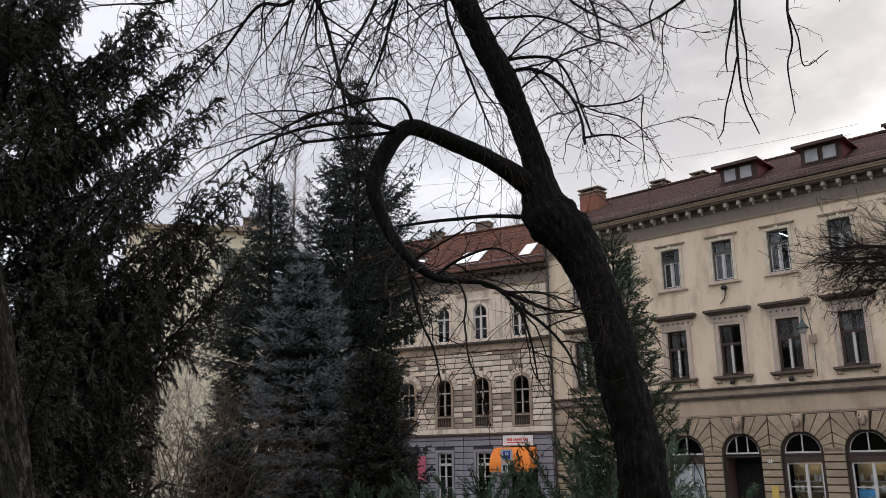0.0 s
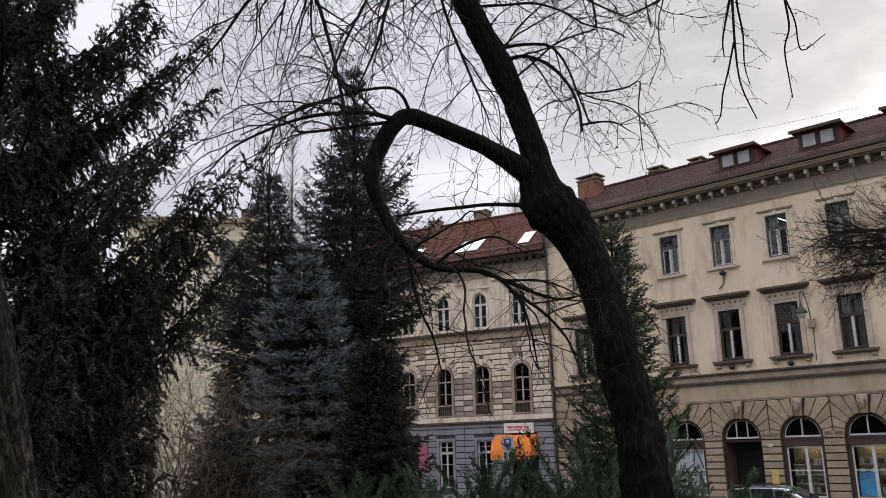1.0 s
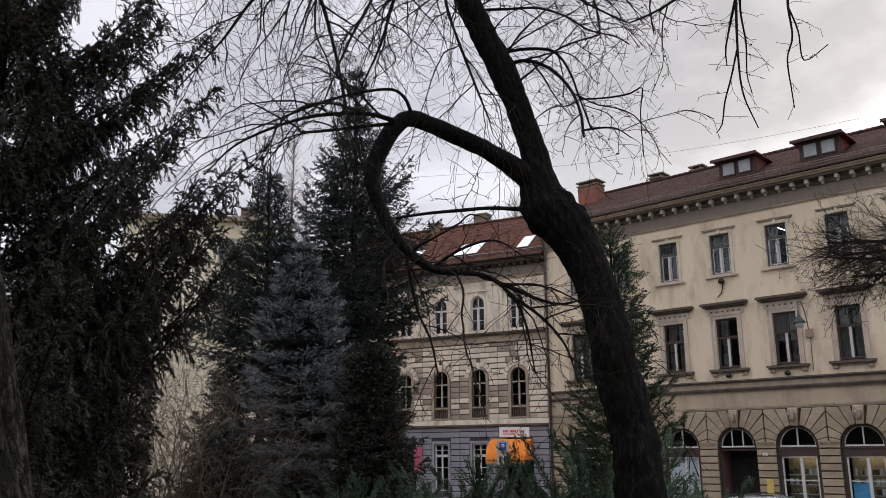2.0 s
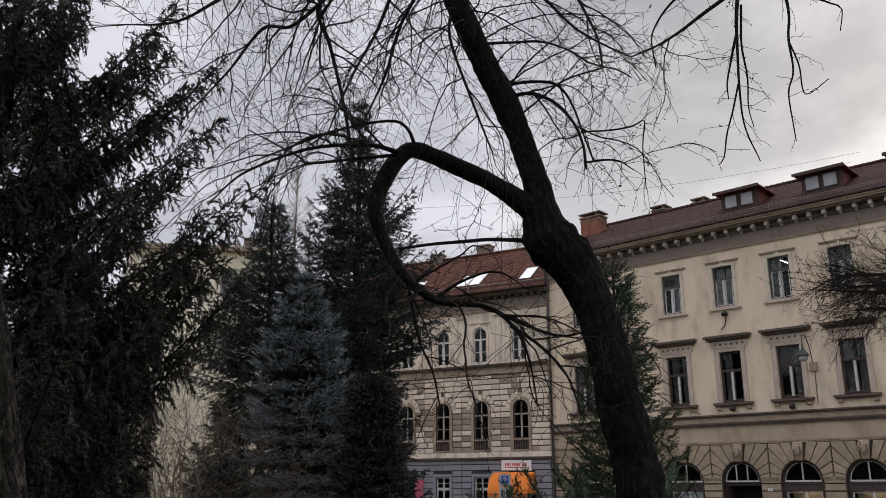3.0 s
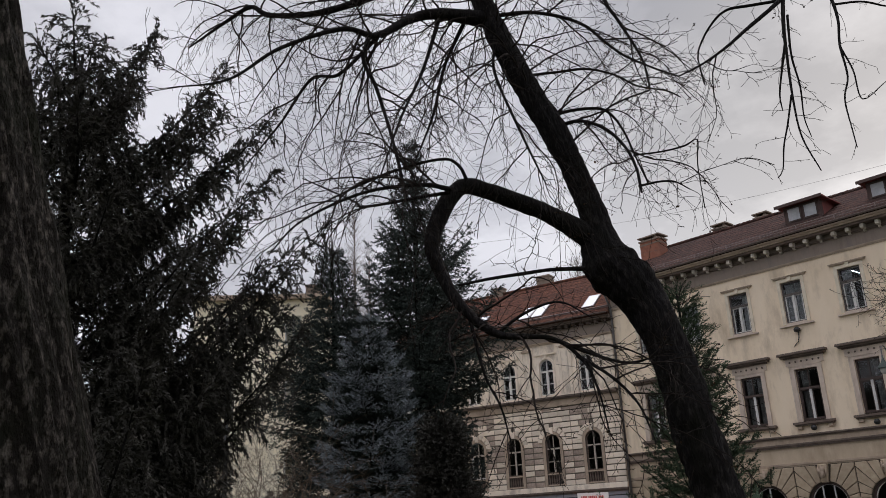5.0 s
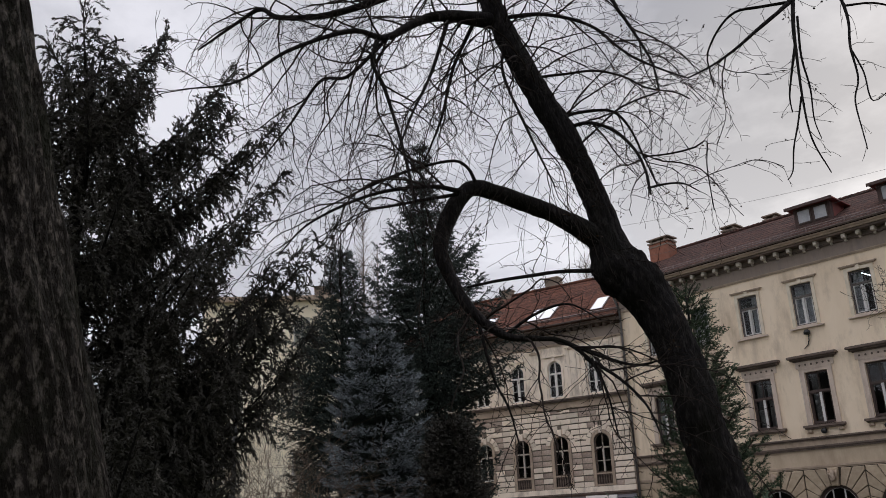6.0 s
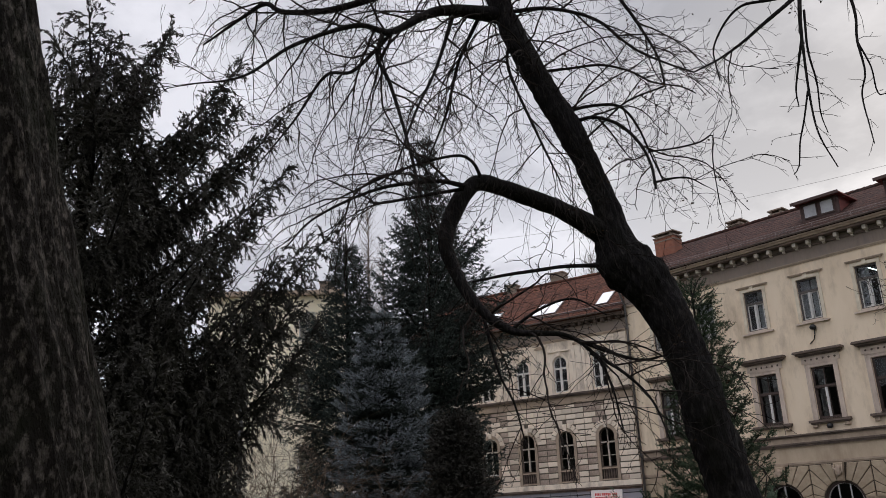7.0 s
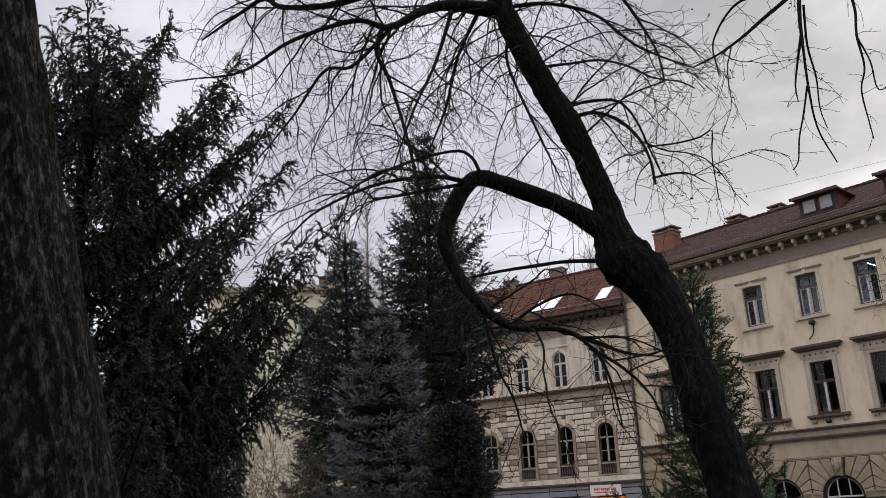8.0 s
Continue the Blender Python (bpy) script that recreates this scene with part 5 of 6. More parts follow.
def conifer(label, at, height, radius, leaf, whorls, per, rise, droop, shoot_len, side_len, step, hang=0.0, needles=22, nlen=0.16, nwid=0.03, power=0.9, bottom=0.04, seed=1, trunk_r=0.14, gap=0.0, curl=0.0, mess=0.45, loose=0.22, limb_r=0.22, group="", name="spruce", skew=None, wob=8.0, young=None, spire=0.02):
    """A conifer: straight tapered trunk, whorls of limbs, flat sprays of leafy shoots along each limb."""
    rng = random.Random(seed)
    tree = root(name, Matrix.Translation(at), label, "tree", group)
    Geo().tube([(0, 0, -0.2), (0, 0, height * 0.3), (0.02, 0.01, height * 0.7), (0, 0, height * 0.99)], [trunk_r * 1.15, trunk_r * 0.85, trunk_r * 0.4, 0.015], 10).obj("trunk", BARK, tree, smooth=True)
    D, P, Ls, Tip = [], [], [], []
    for w in range(whorls):
        t = bottom + (1 - bottom) * (w + rng.random() * mess) / whorls
        if t > 0.985:
            continue
        n = max(3, int(per * (1 - 0.45 * t)))
        a0 = rng.uniform(0, 6.28)
        for k in range(n):
            if rng.random() < gap:
                continue
            a = a0 + 2 * math.pi * k / n + rng.uniform(-0.35, 0.35)
            R = radius * (1 - t) ** power * min(1.0, ((1 - t) / spire) ** 0.7) * rng.uniform(0.68, 1.12) + 0.10
            if skew:
                R *= skew(a, t)
            e = radians(rise(t) + rng.uniform(-wob, wob))
            dr = droop * rng.uniform(0.7, 1.3)
            h = np.array([math.cos(a), math.sin(a), 0.0])
            pts = []
            m = 7
            for j in range(m):
                s = R * j / (m - 1)
                q = s / max(R, 1e-6)
                z = s * math.sin(e) - dr * R * q * q + curl * R * q ** 4
                pts.append(h * (s * math.cos(e)) + np.array([0, 0, height * t + z]))
            Geo().tube(pts, [max(0.006, trunk_r * limb_r * (1 - t * 0.6) * (1 - 0.85 * j / (m - 1))) for j in range(m)], 4, cap=False).obj("limb", BARK, tree)
            side = np.array([-h[1], h[0], 0.0])
            s = 0.10 * R
            while s < R:
                q = s / R * (m - 1)
                i = min(m - 2, int(q))
                p = pts[i] + (pts[i + 1] - pts[i]) * (q - i)
                tang = pts[i + 1] - pts[i]
                tang = tang / (np.linalg.norm(tang) + 1e-9)
                for sg in (-1, 1):
                    L = side_len * (1 - 0.75 * s / R) * rng.uniform(0.6, 1.15) * min(1.0, R / (0.6 * radius) + 0.35) * (0.35 + 0.65 * min(1.0, (1 - t) / (1.3 * spire)))
                    d = tang * rng.uniform(0.45, 0.8) + side * sg * rng.uniform(0.6, 1.0) + np.array([0, 0, rng.uniform(-0.25, 0.12) * min(1.0, loose / 0.2)])
                    d = d / np.linalg.norm(d) * (1 - hang) + np.array([0, 0, -1.0]) * hang * rng.uniform(0.6, 1.2)
                    d /= np.linalg.norm(d)
                    u = 0.0
                    while u < L:
                        dd = d + np.array([rng.gauss(0, 0.28), rng.gauss(0, 0.28), rng.gauss(-0.08 - hang * 0.5, loose)])
                        D.append(dd)
                        P.append(p + d * u + np.array([0, 0, -0.35 * hang * u]))
                        Ls.append(shoot_len * rng.uniform(0.7, 1.2))
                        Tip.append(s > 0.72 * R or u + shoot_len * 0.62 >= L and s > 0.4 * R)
                        u += shoot_len * 0.62
                s += step * rng.uniform(0.7, 1.3)
            for _ in range(3):      # the limb's own tip
                D.append(tang + np.array([rng.gauss(0, 0.15), rng.gauss(0, 0.15), rng.gauss(0, 0.15) - hang * 0.4]))
                P.append(pts[-1] - tang * shoot_len * rng.uniform(0, 0.5))
                Ls.append(shoot_len)
                Tip.append(True)
    for j in range(10):             # the leader
        D.append(np.array([rng.gauss(0, 0.35), rng.gauss(0, 0.35), 1.0]))
        P.append(np.array([0, 0, height * (0.95 + 0.005 * j)]))
        Ls.append(shoot_len)
        Tip.append(True)
    D, P, Ls, Tip = np.array(D), np.array(P), np.array(Ls), np.array(Tip)
    gen = np.random.RandomState(seed)
    shapes = [shoot(rng, needles, nlen, nwid, radians(48)) for _ in range(4)]
    M, pick = frames(D, Ls, gen.uniform(0, 6.28, len(D))), gen.randint(0, 4, len(D))
    # young: leaf colour for the tips; the inner leaf colour holds the tiers' shade
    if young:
        scatter("lighter_tips", shapes, M[Tip], P[Tip], pick[Tip], young, tree, "silvery blue needles at the branch ends")
        scatter("foliage", shapes, M[~Tip], P[~Tip], pick[~Tip], leaf, tree, "inner needles darkened in colour for shade")
    else:
        scatter("foliage", shapes, M, P, pick, leaf, tree)
    return tree


def stand(az, d):
    p = polar(az, d)
    return Vector((p.x, p.y, ground_z(p.x, p.y) - 0.05))


# the dark drooping conifers close by: rising limbs, each hung with a curtain of short branchlets
def plumed(label, at, turn, height, limbs, leaf, seed, trunk_r, curtain, shoot_len, dens=1.0, arm=0.5, group=""):
    """An evergreen whose limbs sweep up from the trunk to given tips (across, away, up) and carry hanging branchlets."""
    rng = random.Random(seed)
    tree = root("conifer", Matrix.Translation(at) @ pose(0, 0, 0, 0, 0, turn), label, "tree", group)
    Geo().tube([(0, 0, -0.2), (0.05, 0, height * 0.3), (-0.03, 0.03, height * 0.7), (0, 0, height)], [trunk_r * 1.2, trunk_r * 0.85, trunk_r * 0.45, 0.015], 12).obj("trunk", BARK, tree, smooth=True)
    D, P, Ls = [], [], []
    for tip in limbs:
        tip = np.array(tip, float)
        out = math.hypot(tip[0], tip[1])
        base = np.array([0, 0, max(0.2, min(height * 0.9, tip[2] - out * rng.uniform(0.85, 1.4)))])
        mid = base + (tip - base) * np.array([0.55, 0.55, 0.42]) + np.array([rng.gauss(0, 0.08), rng.gauss(0, 0.08), 0])
        path = [base * (1 - q) ** 2 + mid * 2 * q * (1 - q) + tip * q * q for q in [i / 12 for i in range(13)]]
        length = sum(float(np.linalg.norm(b - a)) for a, b in zip(path, path[1:]))
        Geo().tube(path, [max(0.006, 0.032 * (1 - 0.85 * i / 12)) for i in range(13)], 4, cap=False).obj("limb", BARK, tree)
        s, flip = 0.14 * length, 1

        def string(p, d, long):
            """A string of leafy shoots that leaves along d and soon hangs."""
            u, pp = 0.0, np.array(p, float)
            while u < long:
                D.append(d + np.array([rng.gauss(0, 0.22), rng.gauss(0, 0.22), rng.gauss(0, 0.16)]))
                P.append(pp.copy())
                Ls.append(shoot_len * rng.uniform(0.7, 1.2))
                pp = pp + d * shoot_len * 0.62
                d = d * 0.6 + np.array([rng.gauss(0, 0.09), rng.gauss(0, 0.09), -0.5])
                d = d / np.linalg.norm(d)
                u += shoot_len * 0.62

        while s < length:
            q = s / length
            i = min(11, int(q * 12))
            p = path[i] + (path[i + 1] - path[i]) * (q * 12 - i)
            tang = (path[i + 1] - path[i]) / (np.linalg.norm(path[i + 1] - path[i]) + 1e-9)
            side = np.array([-tang[1], tang[0], 0.0])
            side = side / (np.linalg.norm(side) + 1e-9)
            taper = 1.0 - 0.7 * q ** 1.6
            flip = -flip
            reach = arm * taper * rng.uniform(0.45, 1.15)
            d = tang * rng.uniform(0.35, 0.8) + side * flip * rng.uniform(0.45, 1.0) + np.array([0, 0, rng.uniform(-0.1, 0.4)])
            d /= np.linalg.norm(d)
            w = 0.0
            while w < reach:
                pp = p + d * w + np.array([0, 0, -0.45 * w * w / arm])
                v = d * 0.7 + np.array([rng.gauss(0, 0.3), rng.gauss(0, 0.3), rng.uniform(-0.6, 0.15)])
                string(pp, v / np.linalg.norm(v), curtain * rng.uniform(0.25, 1.1) * (0.45 + 0.55 * taper))
                w += 0.065
            v = tang * 0.6 + np.array([rng.gauss(0, 0.5), rng.gauss(0, 0.5), rng.uniform(-0.6, 0.3)])
            string(p, v / np.linalg.norm(v), curtain * rng.uniform(0.3, 0.9) * taper)
            s += 0.085 / dens * rng.uniform(0.6, 1.4)
        for _ in range(7):
            D.append(tang + np.array([rng.gauss(0, 0.3), rng.gauss(0, 0.3), rng.gauss(0, 0.3)]))
            P.append(tip - tang * rng.uniform(0, 0.25))
            Ls.append(shoot_len * rng.uniform(0.6, 1.1))
    D, P, Ls = np.array(D), np.array(P), np.array(Ls)
    gen = np.random.RandomState(seed)
    shapes = [shoot(rng, 10, 0.52, 0.15, radians(30)) for _ in range(5)]
    scatter("foliage", shapes, frames(D, Ls, gen.uniform(0, 6.28, len(D))), P, gen.randint(0, 5, len(D)), leaf, tree)
    return tree


spot = stand(71.8, 9.0)
rise0 = spot.z
great = [(-0.45, 0, 8.35), (-0.15, -0.2, 8.8), (0.1, 0.2, 8.6), (0.75, 0, 8.75), (0.6, 0.4, 8.3), (0.5, 0, 7.9), (1.54, -0.1, 8.42), (1.4, 0.2, 8.1), (1.25, 0, 7.7), (1.5, -0.2, 7.8), (2.12, 0, 7.95), (1.75, 0.3, 7.65), (1.6, 0, 7.3), (2.08, -0.2, 7.1), (1.9, 0.2, 6.75), (1.75, 0.4, 6.5),
         (2.76, 0, 6.62), (2.4, 0.1, 6.35), (2.05, 0.2, 6.15), (2.4, 0.4, 5.85), (2.1, 0, 5.75), (1.95, 0.1, 5.4), (2.3, 0, 5.55), (1.8, 0.2, 5.0), (1.6, -0.2, 4.7), (1.4, 0.2, 4.4), (2.5, 0.1, 5.4), (2.3, 0.2, 5.05)]
rng = random.Random(64)
while len(great) < 140:                     # the inner limbs, more of them below
    a = rng.uniform(0, 6.28)
    z = 3.0 + 4.9 * rng.random() ** 1.5
    reach = (2.1 if z < 5.9 else 2.1 - 0.8 * (z - 5.9)) * rng.uniform(0.3, 0.95)
    across = reach * math.cos(a)
    great.append((min(across, 1.55) if z < 5.3 else across, reach * math.sin(a), z))
plumed("tall dark evergreen with long drooping branchlets on the lawn", spot, 71.8, 8.3 - rise0, [(a, b, c - rise0) for a, b, c in great], YEWLEAF, 4, 0.16, 0.36, 0.13, 1.1, 0.5)
# filler evergreens added behind, so the gaps low in the crown look dark
low = []
for k in range(80):
    a, z = rng.uniform(0, 6.28), 2.1 + 2.9 * rng.random()
    reach = (1.75 - 0.16 * max(0, z - 3.4)) * rng.uniform(0.5, 1.0)
    low.append((reach * math.cos(a), reach * math.sin(a), z))
for az, d, seed in ((69.6, 11.6, 8), (73.4, 12.4, 9)):
    spot = stand(az, d)
    plumed("filler evergreen added behind the near one to darken its gaps", spot, az, 5.0 - spot.z, [(a, b, c - spot.z) for a, b, c in low], YEWLEAF, seed, 0.14, 0.55, 0.28, 0.7, 0.7)
# one more added filler closes the gaps that remain
conifer("filler evergreen added at the back to darken the gaps", stand(70.5, 14.5), 4.3, 2.3, YEWLEAF, 20, 10, lambda t: 8 + 24 * t, 0.06, 0.36, 0.9, 0.2,
        hang=0.5, needles=12, nlen=0.36, nwid=0.14, power=0.45, bottom=0.0, seed=9, trunk_r=0.2, name="conifer")


# the group in the middle
def towards_left(az, amount, lo, hi):
    """Longer limbs on one side of the camera's view, between two heights, to fit the outline there."""
    return lambda a, t: 1 + (amount * max(0.0, math.cos(a - math.pi - radians(az))) ** 2 if lo < t < hi else 0.0)


# blue tips over darker inner needles: shade between the tiers put into colour
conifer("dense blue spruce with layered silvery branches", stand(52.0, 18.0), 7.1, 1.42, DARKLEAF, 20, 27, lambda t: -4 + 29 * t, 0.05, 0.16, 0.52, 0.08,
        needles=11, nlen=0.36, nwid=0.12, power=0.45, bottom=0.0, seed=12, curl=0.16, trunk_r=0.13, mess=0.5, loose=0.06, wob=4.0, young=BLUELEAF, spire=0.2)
view_left = towards_left(54.6, 0.6, 0.5, 0.76)
conifer("grey-green spruce rising behind the blue one", stand(54.4, 22.5), 10.6, 2.9, GREENLEAF, 36, 15, lambda t: -2 + 36 * t, 0.12, 0.20, 0.85, 0.12,
        needles=8, nlen=0.38, nwid=0.17, power=0.86, bottom=0.0, seed=15, curl=0.16, trunk_r=0.15, hang=0.2, skew=lambda a, t: view_left(a, t) * (0.78 if t < 0.5 else 1.0), wob=6)
# the dark spruce reaches further right to fit the camera's view
street = towards_left(48.6 + 180, 0.4, 0.42, 0.75)
conifer("tall dark spruce with ragged outline", stand(48.6, 22.0), 13.4, 2.5, DARKLEAF, 42, 14, lambda t: -8 + 40 * t, 0.10, 0.21, 0.8, 0.11,
        needles=9, nlen=0.40, nwid=0.18, power=0.55, bottom=0.02, seed=21, curl=0.26, trunk_r=0.18, gap=0.03, hang=0.22, wob=8, mess=0.6, loose=0.16, spire=0.3, skew=lambda a, t: street(a, t) * (0.74 if t < 0.42 else 1.0))
conifer("slender young spruce close behind the bare tree", stand(31.0, 14.0), 5.7, 1.2, YOUNGLEAF, 26, 9, lambda t: 10 + 32 * t, 0.05, 0.19, 0.55, 0.13,
        needles=18, nlen=0.34, nwid=0.085, power=0.75, bottom=0.0, seed=27, curl=0.18, trunk_r=0.08, gap=0.05)
conifer("small dark spruce with low spreading branches", stand(56.6, 15.0), 2.6, 1.05, DARKLEAF, 16, 11, lambda t: 2 + 30 * t, 0.1, 0.22, 0.55, 0.12,
        needles=12, nlen=0.42, nwid=0.13, power=0.7, bottom=0.0, seed=31, trunk_r=0.07)
conifer("rounded dark yew bush before the spruces", stand(47.3, 16.5), 4.2, 1.0, YEWLEAF, 30, 13, lambda t: 20 + 40 * t, 0.05, 0.22, 0.5, 0.11,
        needles=9, nlen=0.38, nwid=0.18, power=0.38, bottom=0.0, seed=35, trunk_r=0.1, name="yew")


def juniper(az, d, h, r, seed):
    """A spreading juniper: feathery plumes that rise outwards from the base."""
    rng = random.Random(seed)
    bush = root("juniper", Matrix.Translation(stand(az, d)), "spreading green juniper with feathery plumes", "shrub", "junipers along the lawn")
    stems = Geo()
    D, P, Ls = [], [], []
    for k in range(78):
        a, e = rng.uniform(0, 6.28), radians(rng.uniform(8, 74))
        L = min(1.15 * r / max(math.cos(e), 0.2), 1.04 * h / max(math.sin(e), 0.2)) * rng.uniform(0.55, 1.08)
        dr = np.array([math.cos(a) * math.cos(e), math.sin(a) * math.cos(e), math.sin(e)])
        bend = np.array([math.cos(a + 1.2) * 0.15, math.sin(a + 1.2) * 0.15, -0.2 * math.cos(e)]) * L
        pts = [dr * L * q + bend * q * q for q in (0, 0.35, 0.7, 1.0)]
        stems.tube(pts, [0.015, 0.011, 0.007, 0.003], 4, cap=False)
        q = 0.3
        while q < 1.02:
            p = dr * L * q + bend * q * q
            tang = dr * L + bend * 2 * q
            tang /= np.linalg.norm(tang)
            wide = 0.55 * math.sin(math.pi * min(1.0, 0.15 + 0.8 * q))
            for _ in range(7):
                D.append(tang + np.array([rng.gauss(0, wide), rng.gauss(0, wide), rng.gauss(0.05, wide * 0.6)]))
                P.append(p + np.array([rng.gauss(0, 0.02), rng.gauss(0, 0.02), rng.gauss(0, 0.02)]))
                Ls.append(rng.uniform(0.16, 0.30) * (1.15 - 0.5 * q))
            q += 0.05
    tagged(stems.obj("stem_tuft", BROWNTWIG, bush), kind="stuff")
    D, P, Ls = np.array(D), np.array(P), np.array(Ls)
    gen = np.random.RandomState(seed)
    shapes = [shoot(rng, 8, 0.34, 0.10, radians(30)) for _ in range(3)]
    scatter("foliage", shapes, frames(D, Ls, gen.uniform(0, 6.28, len(D))), P, gen.randint(0, 3, len(D)), JUNIPER, bush)


for k, (az, d, h, r) in enumerate(((31.8, 11.2, 2.05, 1.0), (35.0, 12.2, 2.0, 1.1), (38.6, 11.6, 1.75, 1.0), (42.3, 12.2, 1.85, 1.05), (46.0, 11.4, 1.55, 0.95), (49.4, 12.4, 1.6, 1.0), (27.0, 12.6, 1.5, 0.9))):
    juniper(az, d, h, r, 50 + k)


# ---- bare wood ----
def twigs(g, start, direction, length, radius, rng, weep, depth, jitter=0.22, spacing=0.13, ratio=0.5, ends=None, seg=0.075):
    """A crooked twig that bends under its weight, with smaller ones along it."""
    n = max(3, int(length / seg))
    p, d = Vector(start), Vector(direction).normalized()
    pts, rad, dirs = [p.copy()], [radius], [d.copy()]
    for i in range(n):
        d = d + Vector((rng.gauss(0, jitter), rng.gauss(0, jitter), rng.gauss(0, jitter * 0.8) - weep * 0.8))
        d.normalize()
        p = p + d * (length / n)
        pts.append(p.copy())
        dirs.append(d.copy())
        rad.append(max(0.0026, radius * (1 - 0.75 * (i + 1) / n)))
    g.tube(pts, rad, 3 if radius < 0.012 else 5, cap=False)
    if ends is not None and rng.random() < 0.17:
        ends.append(pts[-1])
    if depth:
        s = spacing * rng.uniform(0.4, 1.2)
        step = length / n
        while s < length:
            i = min(n - 1, int(s / step))
            q = pts[i] + (pts[i + 1] - pts[i]) * (s / step - i)
            side = dirs[i].cross(Vector((rng.uniform(-1, 1), rng.uniform(-1, 1), rng.uniform(-1, 1))))
            if side.length > 1e-3:
                dd = dirs[i] * rng.uniform(0.4, 0.9) + side.normalized() * rng.uniform(0.5, 1.0)
                twigs(g, q, dd, length * ratio * rng.uniform(0.45, 1.1) * (1 - 0.4 * s / length), max(0.0025, rad[i] * 0.62), rng, weep, depth - 1, jitter, spacing * 0.9, ratio, ends, seg)
            s += spacing * rng.uniform(0.6, 1.5)


# the big bare tree, its limbs placed to fit the camera's view: x runs to the right across that view, y away, z up; the
# last number is the radius
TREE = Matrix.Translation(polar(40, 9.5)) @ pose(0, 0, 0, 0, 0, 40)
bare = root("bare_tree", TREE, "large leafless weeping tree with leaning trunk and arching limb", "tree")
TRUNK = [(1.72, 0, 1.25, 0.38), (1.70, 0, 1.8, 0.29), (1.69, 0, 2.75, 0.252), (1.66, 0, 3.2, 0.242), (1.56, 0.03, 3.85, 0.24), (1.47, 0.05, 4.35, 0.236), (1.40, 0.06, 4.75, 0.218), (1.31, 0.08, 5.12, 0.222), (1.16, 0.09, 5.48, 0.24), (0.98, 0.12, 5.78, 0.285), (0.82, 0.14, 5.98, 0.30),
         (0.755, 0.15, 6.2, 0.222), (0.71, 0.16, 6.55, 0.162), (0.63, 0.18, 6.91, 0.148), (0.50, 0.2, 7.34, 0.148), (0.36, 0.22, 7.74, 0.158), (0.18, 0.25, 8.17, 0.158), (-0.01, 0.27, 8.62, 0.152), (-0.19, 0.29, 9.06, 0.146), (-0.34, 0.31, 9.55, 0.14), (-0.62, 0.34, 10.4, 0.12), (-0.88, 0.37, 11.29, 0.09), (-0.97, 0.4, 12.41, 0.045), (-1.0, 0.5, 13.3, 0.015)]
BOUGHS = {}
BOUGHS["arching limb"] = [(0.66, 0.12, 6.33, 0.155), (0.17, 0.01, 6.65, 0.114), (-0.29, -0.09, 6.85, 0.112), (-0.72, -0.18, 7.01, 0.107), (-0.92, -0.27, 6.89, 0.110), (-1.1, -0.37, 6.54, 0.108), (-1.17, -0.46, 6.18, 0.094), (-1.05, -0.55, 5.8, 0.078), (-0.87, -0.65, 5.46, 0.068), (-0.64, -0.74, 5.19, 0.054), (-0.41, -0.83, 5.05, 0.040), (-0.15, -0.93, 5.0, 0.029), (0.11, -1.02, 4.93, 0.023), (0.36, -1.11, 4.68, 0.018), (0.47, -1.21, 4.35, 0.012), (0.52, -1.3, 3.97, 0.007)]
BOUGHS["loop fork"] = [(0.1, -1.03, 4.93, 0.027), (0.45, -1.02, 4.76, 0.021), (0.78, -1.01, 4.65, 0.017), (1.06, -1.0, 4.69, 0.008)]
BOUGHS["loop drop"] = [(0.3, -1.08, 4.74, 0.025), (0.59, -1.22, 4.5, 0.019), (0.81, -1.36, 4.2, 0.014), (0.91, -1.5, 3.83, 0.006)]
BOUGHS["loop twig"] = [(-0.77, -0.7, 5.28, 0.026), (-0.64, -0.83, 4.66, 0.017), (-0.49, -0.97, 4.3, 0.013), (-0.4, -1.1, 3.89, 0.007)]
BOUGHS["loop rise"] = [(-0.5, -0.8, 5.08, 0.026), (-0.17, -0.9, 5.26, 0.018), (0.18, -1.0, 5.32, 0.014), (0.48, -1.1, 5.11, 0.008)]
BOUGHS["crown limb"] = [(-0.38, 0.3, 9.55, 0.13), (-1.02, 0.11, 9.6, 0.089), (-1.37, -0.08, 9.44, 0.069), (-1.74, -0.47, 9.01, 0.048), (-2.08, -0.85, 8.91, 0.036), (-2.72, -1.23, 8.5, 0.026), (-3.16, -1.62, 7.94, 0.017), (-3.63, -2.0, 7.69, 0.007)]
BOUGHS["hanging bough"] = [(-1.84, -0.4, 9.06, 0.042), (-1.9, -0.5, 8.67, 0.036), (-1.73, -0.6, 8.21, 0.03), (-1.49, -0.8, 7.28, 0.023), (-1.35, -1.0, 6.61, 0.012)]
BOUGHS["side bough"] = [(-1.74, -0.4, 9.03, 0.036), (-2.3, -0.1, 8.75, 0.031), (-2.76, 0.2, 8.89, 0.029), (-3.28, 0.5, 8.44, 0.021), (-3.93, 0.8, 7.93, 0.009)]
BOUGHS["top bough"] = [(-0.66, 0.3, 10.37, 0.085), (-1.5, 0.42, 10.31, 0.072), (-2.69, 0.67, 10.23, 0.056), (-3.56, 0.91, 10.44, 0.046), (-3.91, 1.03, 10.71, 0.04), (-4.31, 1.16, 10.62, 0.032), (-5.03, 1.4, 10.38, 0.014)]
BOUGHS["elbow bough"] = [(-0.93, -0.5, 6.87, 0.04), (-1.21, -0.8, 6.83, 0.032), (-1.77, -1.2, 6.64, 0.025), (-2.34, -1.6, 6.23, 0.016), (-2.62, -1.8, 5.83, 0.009)]
